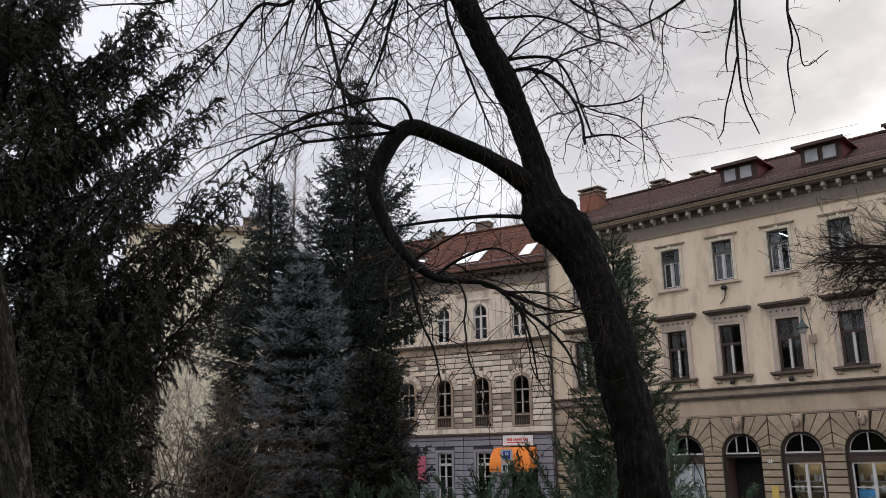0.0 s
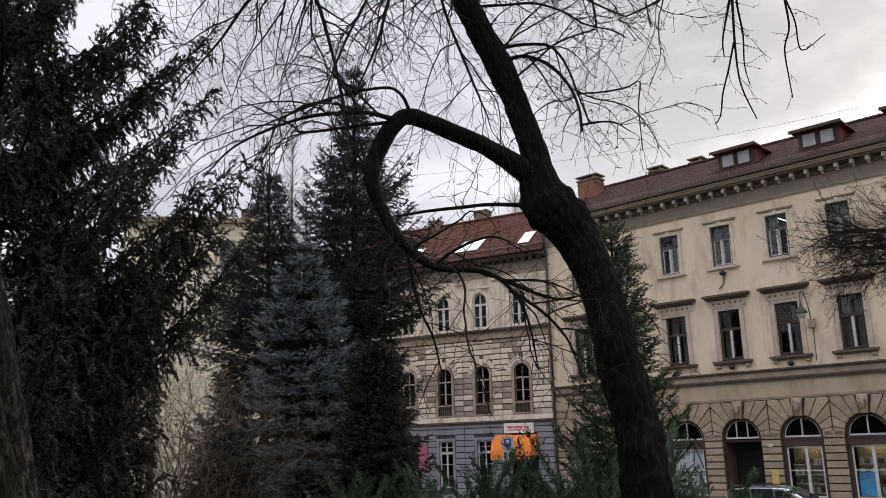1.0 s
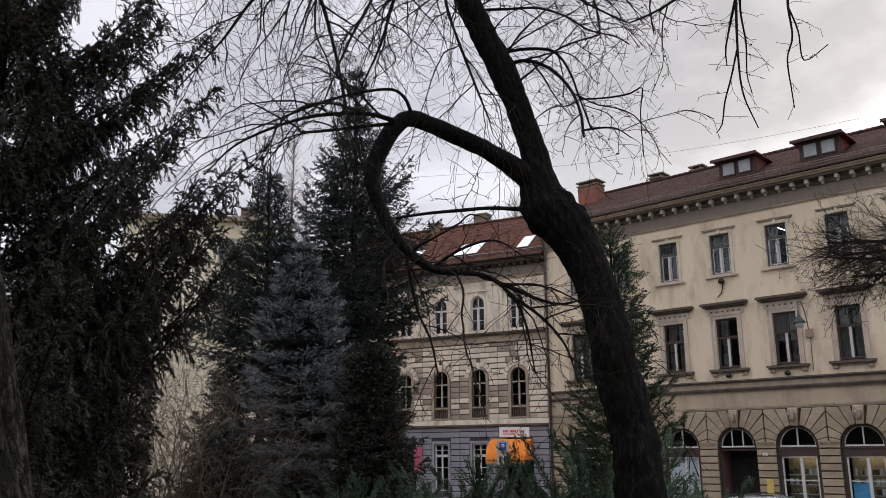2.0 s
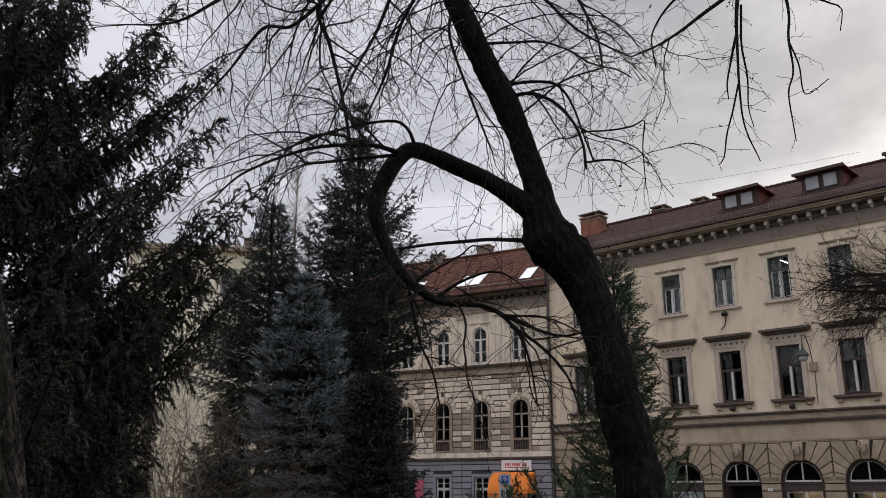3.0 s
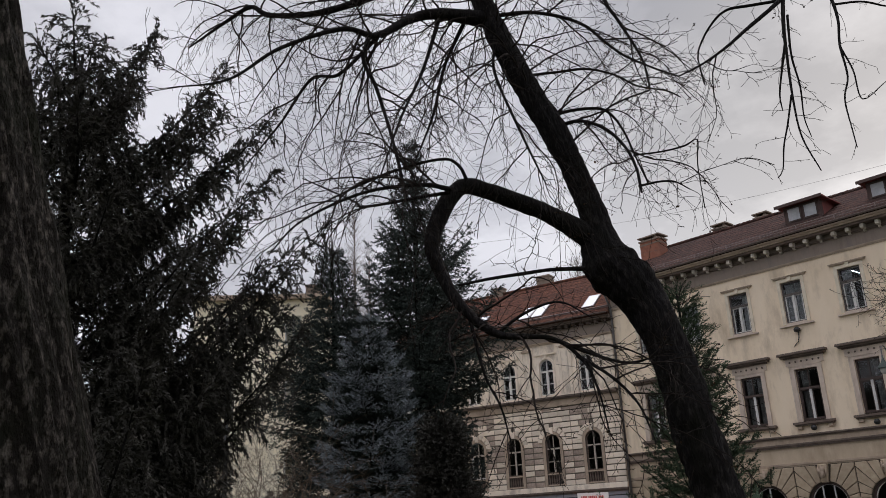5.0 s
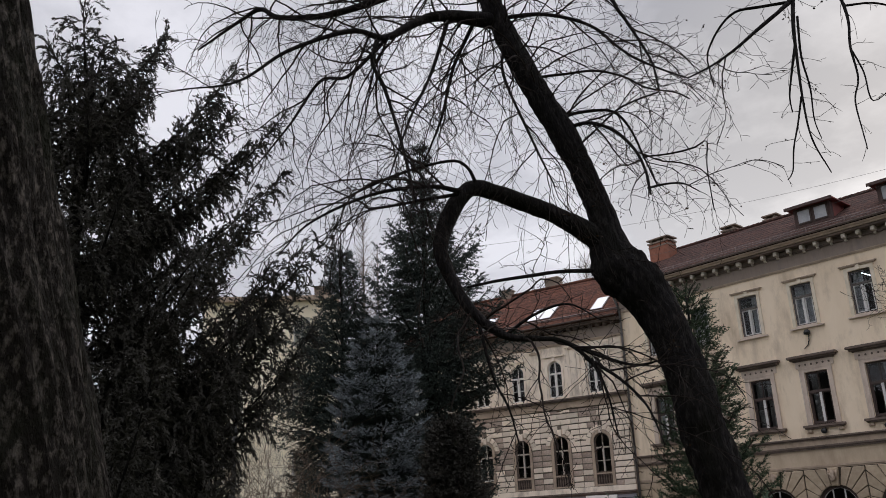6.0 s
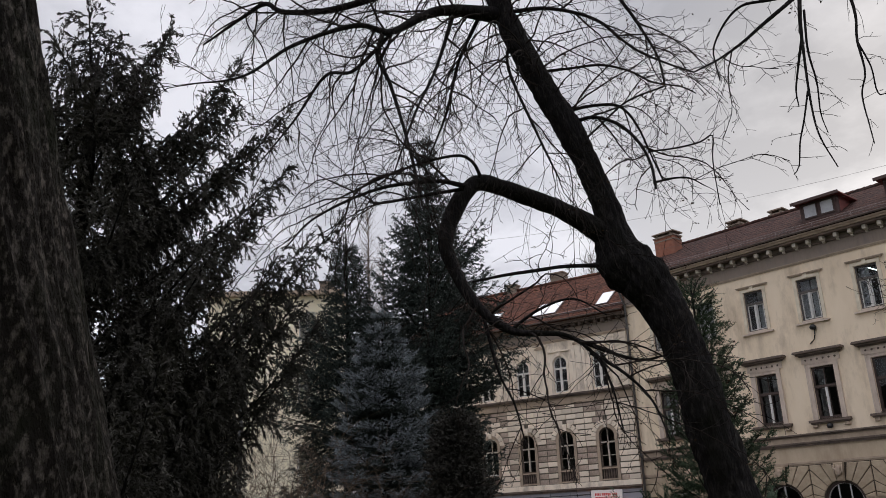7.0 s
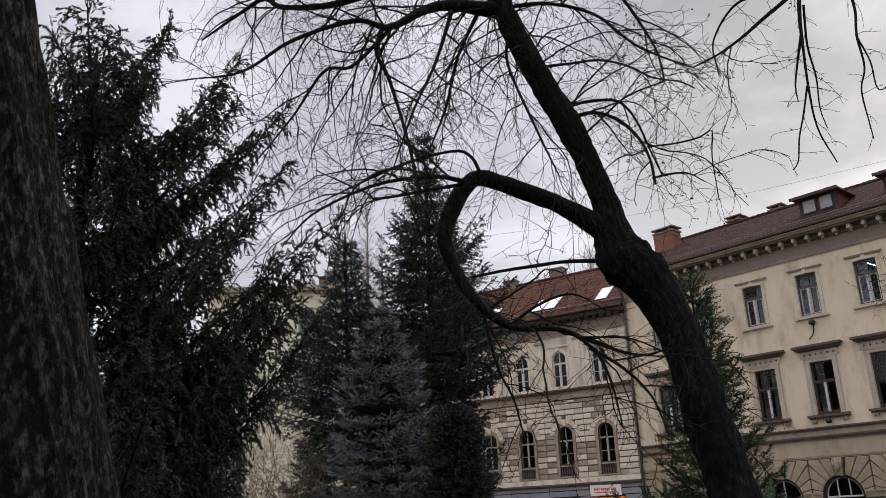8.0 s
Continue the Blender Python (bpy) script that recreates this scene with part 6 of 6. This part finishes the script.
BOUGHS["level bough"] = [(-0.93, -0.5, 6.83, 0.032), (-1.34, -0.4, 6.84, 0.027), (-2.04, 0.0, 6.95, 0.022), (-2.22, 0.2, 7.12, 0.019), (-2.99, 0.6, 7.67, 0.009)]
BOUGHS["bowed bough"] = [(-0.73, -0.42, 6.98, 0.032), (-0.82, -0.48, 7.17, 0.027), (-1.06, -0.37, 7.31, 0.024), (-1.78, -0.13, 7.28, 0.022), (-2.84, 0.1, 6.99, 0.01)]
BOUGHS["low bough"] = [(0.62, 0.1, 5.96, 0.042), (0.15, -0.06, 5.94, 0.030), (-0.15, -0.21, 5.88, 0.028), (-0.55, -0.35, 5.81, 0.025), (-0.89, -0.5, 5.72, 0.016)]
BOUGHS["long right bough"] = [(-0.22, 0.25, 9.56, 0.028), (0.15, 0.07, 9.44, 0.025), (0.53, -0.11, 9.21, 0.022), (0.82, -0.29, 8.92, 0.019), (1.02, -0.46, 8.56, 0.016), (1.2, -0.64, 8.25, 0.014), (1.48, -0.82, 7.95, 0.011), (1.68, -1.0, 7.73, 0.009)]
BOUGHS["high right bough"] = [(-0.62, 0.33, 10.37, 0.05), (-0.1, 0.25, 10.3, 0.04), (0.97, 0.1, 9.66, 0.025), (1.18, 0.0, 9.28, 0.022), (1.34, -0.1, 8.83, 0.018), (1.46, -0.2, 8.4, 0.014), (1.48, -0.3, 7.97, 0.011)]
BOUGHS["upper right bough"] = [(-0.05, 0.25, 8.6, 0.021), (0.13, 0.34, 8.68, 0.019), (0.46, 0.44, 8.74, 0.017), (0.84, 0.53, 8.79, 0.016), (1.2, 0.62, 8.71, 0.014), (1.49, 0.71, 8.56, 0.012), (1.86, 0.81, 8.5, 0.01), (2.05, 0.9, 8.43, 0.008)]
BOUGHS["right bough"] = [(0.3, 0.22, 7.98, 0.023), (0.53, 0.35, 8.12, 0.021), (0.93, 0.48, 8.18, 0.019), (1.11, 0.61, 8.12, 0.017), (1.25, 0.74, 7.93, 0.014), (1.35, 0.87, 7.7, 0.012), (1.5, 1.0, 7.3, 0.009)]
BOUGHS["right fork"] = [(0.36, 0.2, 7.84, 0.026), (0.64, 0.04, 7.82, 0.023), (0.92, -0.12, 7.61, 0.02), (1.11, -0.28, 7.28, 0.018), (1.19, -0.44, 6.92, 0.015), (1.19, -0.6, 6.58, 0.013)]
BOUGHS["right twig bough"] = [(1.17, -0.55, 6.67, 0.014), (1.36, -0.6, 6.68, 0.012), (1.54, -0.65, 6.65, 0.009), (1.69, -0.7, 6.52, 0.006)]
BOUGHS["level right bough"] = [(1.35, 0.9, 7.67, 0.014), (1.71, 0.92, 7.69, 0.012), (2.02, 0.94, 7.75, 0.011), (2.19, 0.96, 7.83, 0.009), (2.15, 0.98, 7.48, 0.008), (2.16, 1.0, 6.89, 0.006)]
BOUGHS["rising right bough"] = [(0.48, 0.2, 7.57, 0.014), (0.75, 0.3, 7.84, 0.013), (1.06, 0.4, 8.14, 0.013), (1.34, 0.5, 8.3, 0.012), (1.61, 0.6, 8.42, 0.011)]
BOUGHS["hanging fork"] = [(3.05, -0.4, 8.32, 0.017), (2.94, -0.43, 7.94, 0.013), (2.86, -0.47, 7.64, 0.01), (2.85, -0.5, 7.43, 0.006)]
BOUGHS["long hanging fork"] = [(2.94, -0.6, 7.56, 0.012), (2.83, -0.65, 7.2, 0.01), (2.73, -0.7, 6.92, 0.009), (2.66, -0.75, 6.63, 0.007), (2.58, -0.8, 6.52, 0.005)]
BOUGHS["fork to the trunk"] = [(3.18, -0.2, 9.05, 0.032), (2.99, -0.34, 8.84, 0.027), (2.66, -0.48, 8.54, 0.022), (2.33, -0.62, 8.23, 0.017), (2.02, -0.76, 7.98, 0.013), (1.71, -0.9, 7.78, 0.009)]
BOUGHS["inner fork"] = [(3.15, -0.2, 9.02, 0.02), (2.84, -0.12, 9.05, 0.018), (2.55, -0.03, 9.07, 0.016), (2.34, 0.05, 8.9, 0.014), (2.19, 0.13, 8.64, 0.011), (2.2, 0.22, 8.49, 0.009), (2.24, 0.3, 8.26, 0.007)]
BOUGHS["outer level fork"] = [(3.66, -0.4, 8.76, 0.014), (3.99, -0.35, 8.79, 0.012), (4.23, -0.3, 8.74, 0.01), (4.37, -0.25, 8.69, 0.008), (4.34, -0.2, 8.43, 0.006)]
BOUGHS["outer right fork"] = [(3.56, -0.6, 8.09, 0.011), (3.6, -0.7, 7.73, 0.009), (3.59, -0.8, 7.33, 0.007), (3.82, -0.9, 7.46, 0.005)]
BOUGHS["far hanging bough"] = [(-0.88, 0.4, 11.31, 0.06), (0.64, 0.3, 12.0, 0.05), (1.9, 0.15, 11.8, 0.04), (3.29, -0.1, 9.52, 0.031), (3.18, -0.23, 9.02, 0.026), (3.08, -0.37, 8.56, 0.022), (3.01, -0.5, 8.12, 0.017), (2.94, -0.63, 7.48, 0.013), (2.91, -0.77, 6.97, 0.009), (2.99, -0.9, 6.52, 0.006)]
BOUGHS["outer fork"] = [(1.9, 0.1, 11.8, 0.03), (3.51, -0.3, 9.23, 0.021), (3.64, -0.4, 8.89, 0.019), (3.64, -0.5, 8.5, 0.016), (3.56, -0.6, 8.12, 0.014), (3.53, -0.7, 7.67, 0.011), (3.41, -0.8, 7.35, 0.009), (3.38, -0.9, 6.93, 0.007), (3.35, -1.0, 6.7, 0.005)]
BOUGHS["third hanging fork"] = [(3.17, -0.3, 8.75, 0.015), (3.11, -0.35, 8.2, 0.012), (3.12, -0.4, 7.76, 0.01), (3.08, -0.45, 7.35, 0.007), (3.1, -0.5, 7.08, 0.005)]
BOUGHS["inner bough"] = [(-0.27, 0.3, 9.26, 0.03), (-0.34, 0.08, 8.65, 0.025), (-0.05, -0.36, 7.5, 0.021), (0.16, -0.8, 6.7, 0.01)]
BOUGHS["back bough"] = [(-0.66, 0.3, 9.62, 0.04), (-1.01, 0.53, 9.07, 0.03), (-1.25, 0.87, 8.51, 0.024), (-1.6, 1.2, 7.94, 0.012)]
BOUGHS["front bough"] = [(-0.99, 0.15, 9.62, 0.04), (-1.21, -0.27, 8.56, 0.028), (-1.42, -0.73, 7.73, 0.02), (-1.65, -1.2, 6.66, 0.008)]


def gnarled(name, pts, sides, material, parent, rough, step=0.06, label=""):
    """A round limb along a path of x, y, z, radius, with swellings and ridges."""
    path = smooth_path(pts, step)
    g = Geo()
    g.tube([p[:3] for p in path], [max(0.003, p[3]) for p in path], sides, cap=False)
    out = []
    for i, v in enumerate(g.v):
        c = Vector(path[i // sides][:3])
        d = Vector(v) - c
        r = d.length
        k = i % sides
        lump = noise.noise((v[0] * 5, v[1] * 5, v[2] * 3)) * 0.10 + noise.noise((k * 2.7, 0.3, v[2] * 2.2 + v[0] * 2)) * 0.07 + noise.noise((v[0] * 22, v[1] * 22, v[2] * 9)) * 0.06
        out.append(tuple(c + d * (1 + rough * lump)))
    g.v = out
    return g.obj(name, material, parent, label, smooth=True), path


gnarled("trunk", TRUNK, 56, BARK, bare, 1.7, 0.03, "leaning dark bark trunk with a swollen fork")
fine = Geo()
leaf_ends = []
rng = random.Random(77)


def weeping(start, direction, length, radius):
    """A long thin bough that arches over and hangs, with side twigs that hang from it in turn."""
    fine = Geo()
    n = max(5, int(length / 0.1))
    p, d = Vector(start), Vector(direction).normalized()
    pts, rad, way = [p.copy()], [radius], [d.copy()]
    for i in range(n):
        d = d + Vector((rng.gauss(0, 0.15), rng.gauss(0, 0.15), rng.gauss(0, 0.12) - 0.055 - 0.06 * i / n))
        d.normalize()
        p = p + d * (length / n)
        pts.append(p.copy())
        way.append(d.copy())
        rad.append(max(0.0042, radius * (1 - 0.75 * (i + 1) / n)))
    fine.tube(pts, rad, 5, cap=False)
    s = 0.1
    while s < length:
        i = min(n - 1, int(s / length * n))
        side = way[i].cross(Vector((rng.uniform(-1, 1), rng.uniform(-1, 1), rng.uniform(-1, 1))))
        if side.length > 0.1:
            twigs(fine, pts[i], way[i] * rng.uniform(0.5, 1.0) + side.normalized() * rng.uniform(0.5, 0.9), rng.uniform(0.25, 0.75) * (1 - 0.35 * s / length), max(0.0045, rad[i] * 0.55), rng, 0.05, 1, 0.22, 0.17, 0.45, leaf_ends)
        s += rng.uniform(0.11, 0.25)
    tagged(fine.obj("branch", TWIG, bare), kind="stuff")


def hanging(start, length, leafy):
    """A hair-thin shoot that hangs almost straight down and forks once."""
    twigs(fine, start, (rng.gauss(0, 0.45), rng.gauss(0, 0.35), rng.uniform(-1.0, 0.1)), length, 0.0046, rng, 0.055, 1, 0.13, 0.2, 0.45, leaf_ends if leafy else None)


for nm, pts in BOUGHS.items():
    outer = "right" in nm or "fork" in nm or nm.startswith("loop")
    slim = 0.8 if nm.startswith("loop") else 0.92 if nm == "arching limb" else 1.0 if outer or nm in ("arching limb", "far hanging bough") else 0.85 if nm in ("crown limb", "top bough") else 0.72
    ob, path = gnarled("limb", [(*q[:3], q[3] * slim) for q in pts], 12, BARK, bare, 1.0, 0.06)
    total, nxt = 0.0, 0.2
    for a, b in zip(path, path[1:]):
        total += float(np.linalg.norm((b - a)[:3]))
        while nxt < total:
            t = Vector((b - a)[:3]).normalized()
            side = t.cross(Vector((rng.uniform(-1, 1), rng.uniform(-1, 1), rng.uniform(-1, 1))))
            sparse = nm == "arching limb" and total < 3.2 or nm == "low bough"
            far = a[0] > 2.3
            if side.length > 0.05 and a[2] < 11.2:
                d = t * rng.uniform(0.3, 1.0) + side.normalized() * rng.uniform(0.5, 0.9) + Vector((-0.2 if a[0] < 0 else 0.2, 0, 0.15))
                if rng.random() < (0.0 if far else 0.08 if sparse else 0.3 if outer else 0.58):
                    weeping(a[:3], d, rng.uniform(0.7, 1.5) if outer else rng.uniform(0.9, 2.2), min(0.015, max(0.006, float(a[3]) * 0.6)))
                else:
                    twigs(fine, a[:3], d, rng.uniform(0.15, 0.42) if far else rng.uniform(0.2, 0.6), 0.0044, rng, 0.09 if far else 0.06, 1, 0.2, 0.16, 0.45, leaf_ends)
            nxt += rng.uniform(0.11, 0.25) * (1.5 if far else 2.2 if sparse else 1.7 if nm in ("elbow bough", "level bough", "bowed bough", "front bough") else 0.85 if outer else 0.85)
    if nm in ("top bough", "crown limb", "hanging bough", "side bough", "back bough", "inner bough", "front bough"):
        for a in path[4::3]:
            hanging(a[:3], rng.uniform(0.5, 1.7), False)
    if outer or nm == "arching limb":
        for a in path[len(path) // (2 if nm == "arching limb" else 8)::4]:
            if a[2] < 10.4 and a[0] < 2.5 and (nm != "arching limb" or a[0] > -0.9) and rng.random() < (1.0 if nm in ("inner fork", "fork to the trunk", "long right bough") else 0.75):
                hanging(a[:3], rng.uniform(0.35, 1.25) * (0.7 if nm.startswith(("loop", "arch")) else 1.0), "right" in nm or "trunk" in nm or "inner" in nm)
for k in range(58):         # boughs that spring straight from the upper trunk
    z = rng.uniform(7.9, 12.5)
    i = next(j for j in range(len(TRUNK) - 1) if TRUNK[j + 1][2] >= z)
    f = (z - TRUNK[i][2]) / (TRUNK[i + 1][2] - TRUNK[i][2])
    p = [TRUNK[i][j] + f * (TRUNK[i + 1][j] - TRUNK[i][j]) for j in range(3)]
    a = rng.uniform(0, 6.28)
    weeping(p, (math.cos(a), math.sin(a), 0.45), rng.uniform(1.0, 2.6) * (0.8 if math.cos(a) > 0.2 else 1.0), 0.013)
tagged(fine.obj("twig_haze", TWIG, bare), kind="stuff")
g = Geo()
for p in leaf_ends:
    if p.x > 0.2 and rng.random() < 0.95:
        for _ in range(rng.randint(1, 3)):
            a, s = rng.uniform(0, 6.28), rng.uniform(0.02, 0.04)
            u = Vector((math.cos(a), math.sin(a), rng.uniform(-1, -0.2))).normalized() * s
            v = Vector((-math.sin(a), math.cos(a), rng.uniform(-0.3, 0.3))) * s * 0.4
            q = p + Vector((rng.gauss(0, 0.02), rng.gauss(0, 0.02), 0))
            g.quad(tuple(q), tuple(q + u * 0.5 + v), tuple(q + u), tuple(q + u * 0.5 - v))
if g.v:
    tagged(g.obj("dry_leaves", DRYLEAF, bare, "a few withered brown leaves"), kind="stuff")

# the trunk right beside the camera, leaning out of the picture
near = root("near_tree", Matrix.Identity(4), "thick leaning tree trunk with deep mossy ridged bark", "tree")
c0, c1 = polar(75.4, 3.5, 3.34), polar(82.2, 3.5, 5.2)
axis = (c1 - c0) / (c1.z - c0.z)
g = Geo()
SIDES, RINGS = 260, 260
for j in range(RINGS):
    z = 1.4 + 5.6 * j / (RINGS - 1)
    c = c0 + axis * (z - c0.z)
    r0 = 0.40 - 0.018 * (z - 3.3) + 0.25 * max(0.0, 2.2 - z) ** 2
    for k in range(SIDES):
        a = 2 * math.pi * k / SIDES
        ca, sa = math.cos(a), math.sin(a)
        w = noise.noise((ca * 1.2, sa * 1.2, z * 0.9)) * 0.25
        ridge = 1 - abs(noise.noise((ca * 5.5 + w, sa * 5.5 - w, z * 1.1 + w * 2))) * 2.2
        fineb = noise.noise((ca * 16, sa * 16, z * 5.0))
        crack = 1 - abs(noise.noise((ca * 11 + w * 2, sa * 11 - w, z * 2.6 + 7))) * 2.4
        r = r0 + 0.026 * ridge + 0.016 * crack + 0.008 * fineb + 0.03 * noise.noise((ca * 1.5, sa * 1.5, z * 0.6))
        g.v.append((c.x + r * ca, c.y + r * sa, z))
g.f = [(j * SIDES + k, j * SIDES + (k + 1) % SIDES, (j + 1) * SIDES + (k + 1) % SIDES, (j + 1) * SIDES + k) for j in range(RINGS - 1) for k in range(SIDES)]
g.obj("trunk", BARK2, near, smooth=True)
top = c0 + axis * (6.9 - c0.z)
for k in range(5):
    a = 2 * math.pi * k / 5
    pts = smooth_path([(*top, 0.2), (top.x + math.cos(a) * 0.8, top.y + math.sin(a) * 0.8, 8.4, 0.13), (top.x + math.cos(a) * 1.6, top.y + math.sin(a) * 1.6, 10.5, 0.05), (top.x + math.cos(a) * 2.0, top.y + math.sin(a) * 2.0, 12.0, 0.01)], 0.2)
    Geo().tube([p[:3] for p in pts], [p[3] for p in pts], 10, cap=False).obj("limb", BARK2, near, smooth=True)


def bare_bush(name, label, at, stems, height, spread, material, seed, weep=0.0, depth=2, r0=0.014, jitter=0.12, spacing=0.2, tilt=0.6, ratio=0.5, category="shrub"):
    rng = random.Random(seed)
    b = root(name, Matrix.Translation(at), label, category)
    g = Geo()
    for k in range(stems):
        a = rng.uniform(0, 6.28)
        t = rng.uniform(0.05, 1.0) * tilt
        twigs(g, (math.cos(a) * 0.1, math.sin(a) * 0.1, 0), (math.cos(a) * t, math.sin(a) * t, 1), height * rng.uniform(0.65, 1.05), r0, rng, weep, depth, jitter, spacing, ratio, None, 0.12)
    tagged(g.obj("stem_thicket", material, b), kind="stuff")
    return b


bare_bush("bare_shrub", "leafless brown shrub with many crooked stems", stand(59.4, 14.0), 16, 4.7, 1.2, BROWNTWIG, 3, weep=0.008, depth=2, spacing=0.2, tilt=0.3)
bare_bush("bare_shrub", "leafless brown shrub beside the blue spruce", stand(58.0, 15.5), 16, 4.7, 1.0, BROWNTWIG, 6, weep=0.008, depth=2, spacing=0.2, tilt=0.3)


def poplar(az, d, height, seed, label):
    rng = random.Random(seed)
    t = root("poplar", Matrix.Translation(polar(az, d)), label, "tree")
    Geo().tube([(0, 0, 0), (0.1, 0, height * 0.5), (0, 0.1, height)], [0.3, 0.12, 0.02], 8).obj("trunk", PALETWIG, t, smooth=True)
    g = Geo()
    for k in range(420):
        z = height * rng.uniform(0.3, 0.96)
        a = rng.uniform(0, 6.28)
        twigs(g, (0, 0, z), (math.cos(a) * 0.75, math.sin(a) * 0.75, 1), rng.uniform(2.6, 5.6) * (1.25 - z / height), 0.016, rng, -0.02, 1, 0.12, 0.5, 0.5, None, 0.4)
    tagged(g.obj("twig_haze", PALETWIG, t), kind="stuff")


poplar(52.9, 70, 30.5, 2, "tall narrow leafless poplar far behind the houses")
poplar(51.9, 72, 27.5, 4, "slim leafless poplar far behind the houses")
poplar(37.4, 72, 25.8, 7, "leafless poplar showing over the roof ridge")

# the tree at the edge, whose twigs reach before the yellow house
at = stand(7.0, 13.0)
edge = root("edge_tree", Matrix.Translation(at), "leafless tree with dense dark spreading twigs", "tree")
rng = random.Random(41)
Geo().tube([(0, 0, -0.1), (0.05, 0, 2.6), (-0.1, 0, 4.4), (0, 0.1, 6.8)], [0.2, 0.16, 0.12, 0.03], 12, cap=False).obj("trunk", BARK, edge, smooth=True)
g = Geo()
for k, (dx, dz, L) in enumerate(((-1.0, 0.30, 2.4), (-1.0, 0.14, 2.3), (-0.9, 0.45, 2.0), (-1.0, 0.22, 2.5), (-1.0, 0.05, 2.2), (0.6, 0.7, 1.6), (-0.2, 1.0, 1.8), (0.8, 0.4, 1.6))):
    pts = smooth_path([(-0.08, 0, 4.0 + 0.14 * k, 0.045), (dx * L * 0.5, 0.2 * math.sin(k), 4.1 + 0.14 * k + dz * L * 0.6, 0.035), (dx * L, 0.4 * math.sin(k), 4.1 + 0.14 * k + dz * L, 0.014)], 0.15)
    Geo().tube([p[:3] for p in pts], [p[3] for p in pts], 8, cap=False).obj("limb", BARK, edge, smooth=True)
    for p, q in zip(pts[3:], pts[4:]):
        for _ in range(5):
            t = Vector((q - p)[:3]).normalized()
            side = t.cross(Vector((rng.uniform(-1, 1), rng.uniform(-1, 1), rng.uniform(-1, 1)))).normalized()
            twigs(g, p[:3], t * 0.8 + side * rng.uniform(0.3, 0.9), rng.uniform(0.5, 1.15), 0.008, rng, 0.012, 2, 0.16, 0.13, 0.5, None, 0.1)
tagged(g.obj("twig_haze", TWIG, edge), kind="stuff")

# ---- street things ----
p = polar(61.3, 17)
r = root("lamp_post", Matrix.Translation((p.x, p.y, ground_z(p.x, p.y))), "thin dark metal lamp post standing among the shrubs", "street lamp")
Geo().lathe([(0.11, 0), (0.11, 0.5), (0.07, 0.6), (0.05, 2.5), (0.04, 5.6)], 12).obj("post", IRON, r, smooth=True)
Geo().lathe([(0.045, 5.6), (0.10, 5.66), (0.11, 5.85), (0.05, 5.92), (0.01, 5.95)], 12).obj("lamp_head", IRON, r, smooth=True)


def car(m):
    r = root("car", m, "silver estate car parked at the kerb", "car")
    lower = [(-2.15, 0.35), (-1.2, 0.22), (1.3, 0.22), (2.1, 0.32), (2.2, 0.6), (2.1, 0.85), (1.25, 0.98), (-2.1, 0.98), (-2.2, 0.7)]
    b = Geo().slab(lower, 0.86, -0.86, 0.05).obj("body", SILVER, r)
    g = Geo()
    prof = [(-2.05, 0.97), (1.2, 0.97), (0.45, 1.42), (0.0, 1.48), (-1.3, 1.48), (-1.85, 1.38)]
    g.slab(prof, 0.72, -0.72, 0.12)
    g.obj("cabin", SILVER, r)
    for s in (-1, 1):
        y = s * 0.74
        for a, bq in (((-1.75, 1.04), (-1.0, 1.40)), ((-0.92, 1.04), (-0.1, 1.42)), ((-0.02, 1.04), (0.55, 1.36))):
            Geo().box(a[0], bq[0], min(y, y - s * 0.03), max(y, y - s * 0.03), a[1], bq[1]).obj("side_window", mat("tinted car glass", (0.02, 0.025, 0.03), rough=0.05), r)
        Geo().tube([(-1.6, s * 0.6, 1.53), (0.1, s * 0.6, 1.53)], [0.02, 0.02], 6).obj("roof_rail", IRON, r)
        Geo().box(2.05, 2.2, s * 0.6 - 0.18, s * 0.6 + 0.18, 0.66, 0.82).obj("headlight", SIGNWHITE, r)
        Geo().box(-2.22, -2.08, s * 0.68 - 0.12, s * 0.68 + 0.12, 0.7, 0.95).obj("tail_light", LAMPRED, r)
        Geo().box(0.6, 0.78, s * 0.9 - 0.1, s * 0.9 + 0.1, 1.0, 1.12).obj("wing_mirror", SILVER, r)
        for x in (-1.35, 1.38):
            w = Geo().tube([(x, s * 0.72, 0.32), (x, s * 0.76, 0.32), (x, s * 0.86, 0.32), (x, s * 0.9, 0.32)], [0.29, 0.32, 0.32, 0.29], 24).obj("wheel", BLACKRUB, r)
            Geo().tube([(x, s * 0.88, 0.32), (x, s * 0.91, 0.32)], [0.2, 0.18], 16).obj("rim", SILVER, w)
    # sloping screens
    g = Geo()
    g.quad((1.12, -0.62, 1.02), (1.12, 0.62, 1.02), (0.52, 0.55, 1.40), (0.52, -0.55, 1.40))
    ob = g.obj("windscreen", mat("tinted screen glass", (0.02, 0.025, 0.03), rough=0.04), r)
    ob.location = (0.03, 0, 0.03)
    return r


car(Matrix.Translation((*polar(21.9, 36.2).xy, 0.02)) @ pose(0, 0, 0, 0, 0, 2))


# wires that cross the sky to the long house
def wire(a, b, sag, r=0.007):
    pts = [Vector(a).lerp(Vector(b), t) + Vector((0, 0, -sag * 4 * t * (1 - t))) for t in [i / 16 for i in range(17)]]
    w = root("overhead_wire", Matrix.Identity(4), "thin dark overhead wire strung across the street", "wire", "overhead wires")
    Geo().tube(pts, [r] * 17, 4).obj("strand", PIPE, w)


wire((-11.5, 43.5, 19.3), (-30.5, 31.0, 17.6), 0.5)
wire((-12.0, 43.5, 18.9), (-36.0, 44.0, 19.9), 0.9)
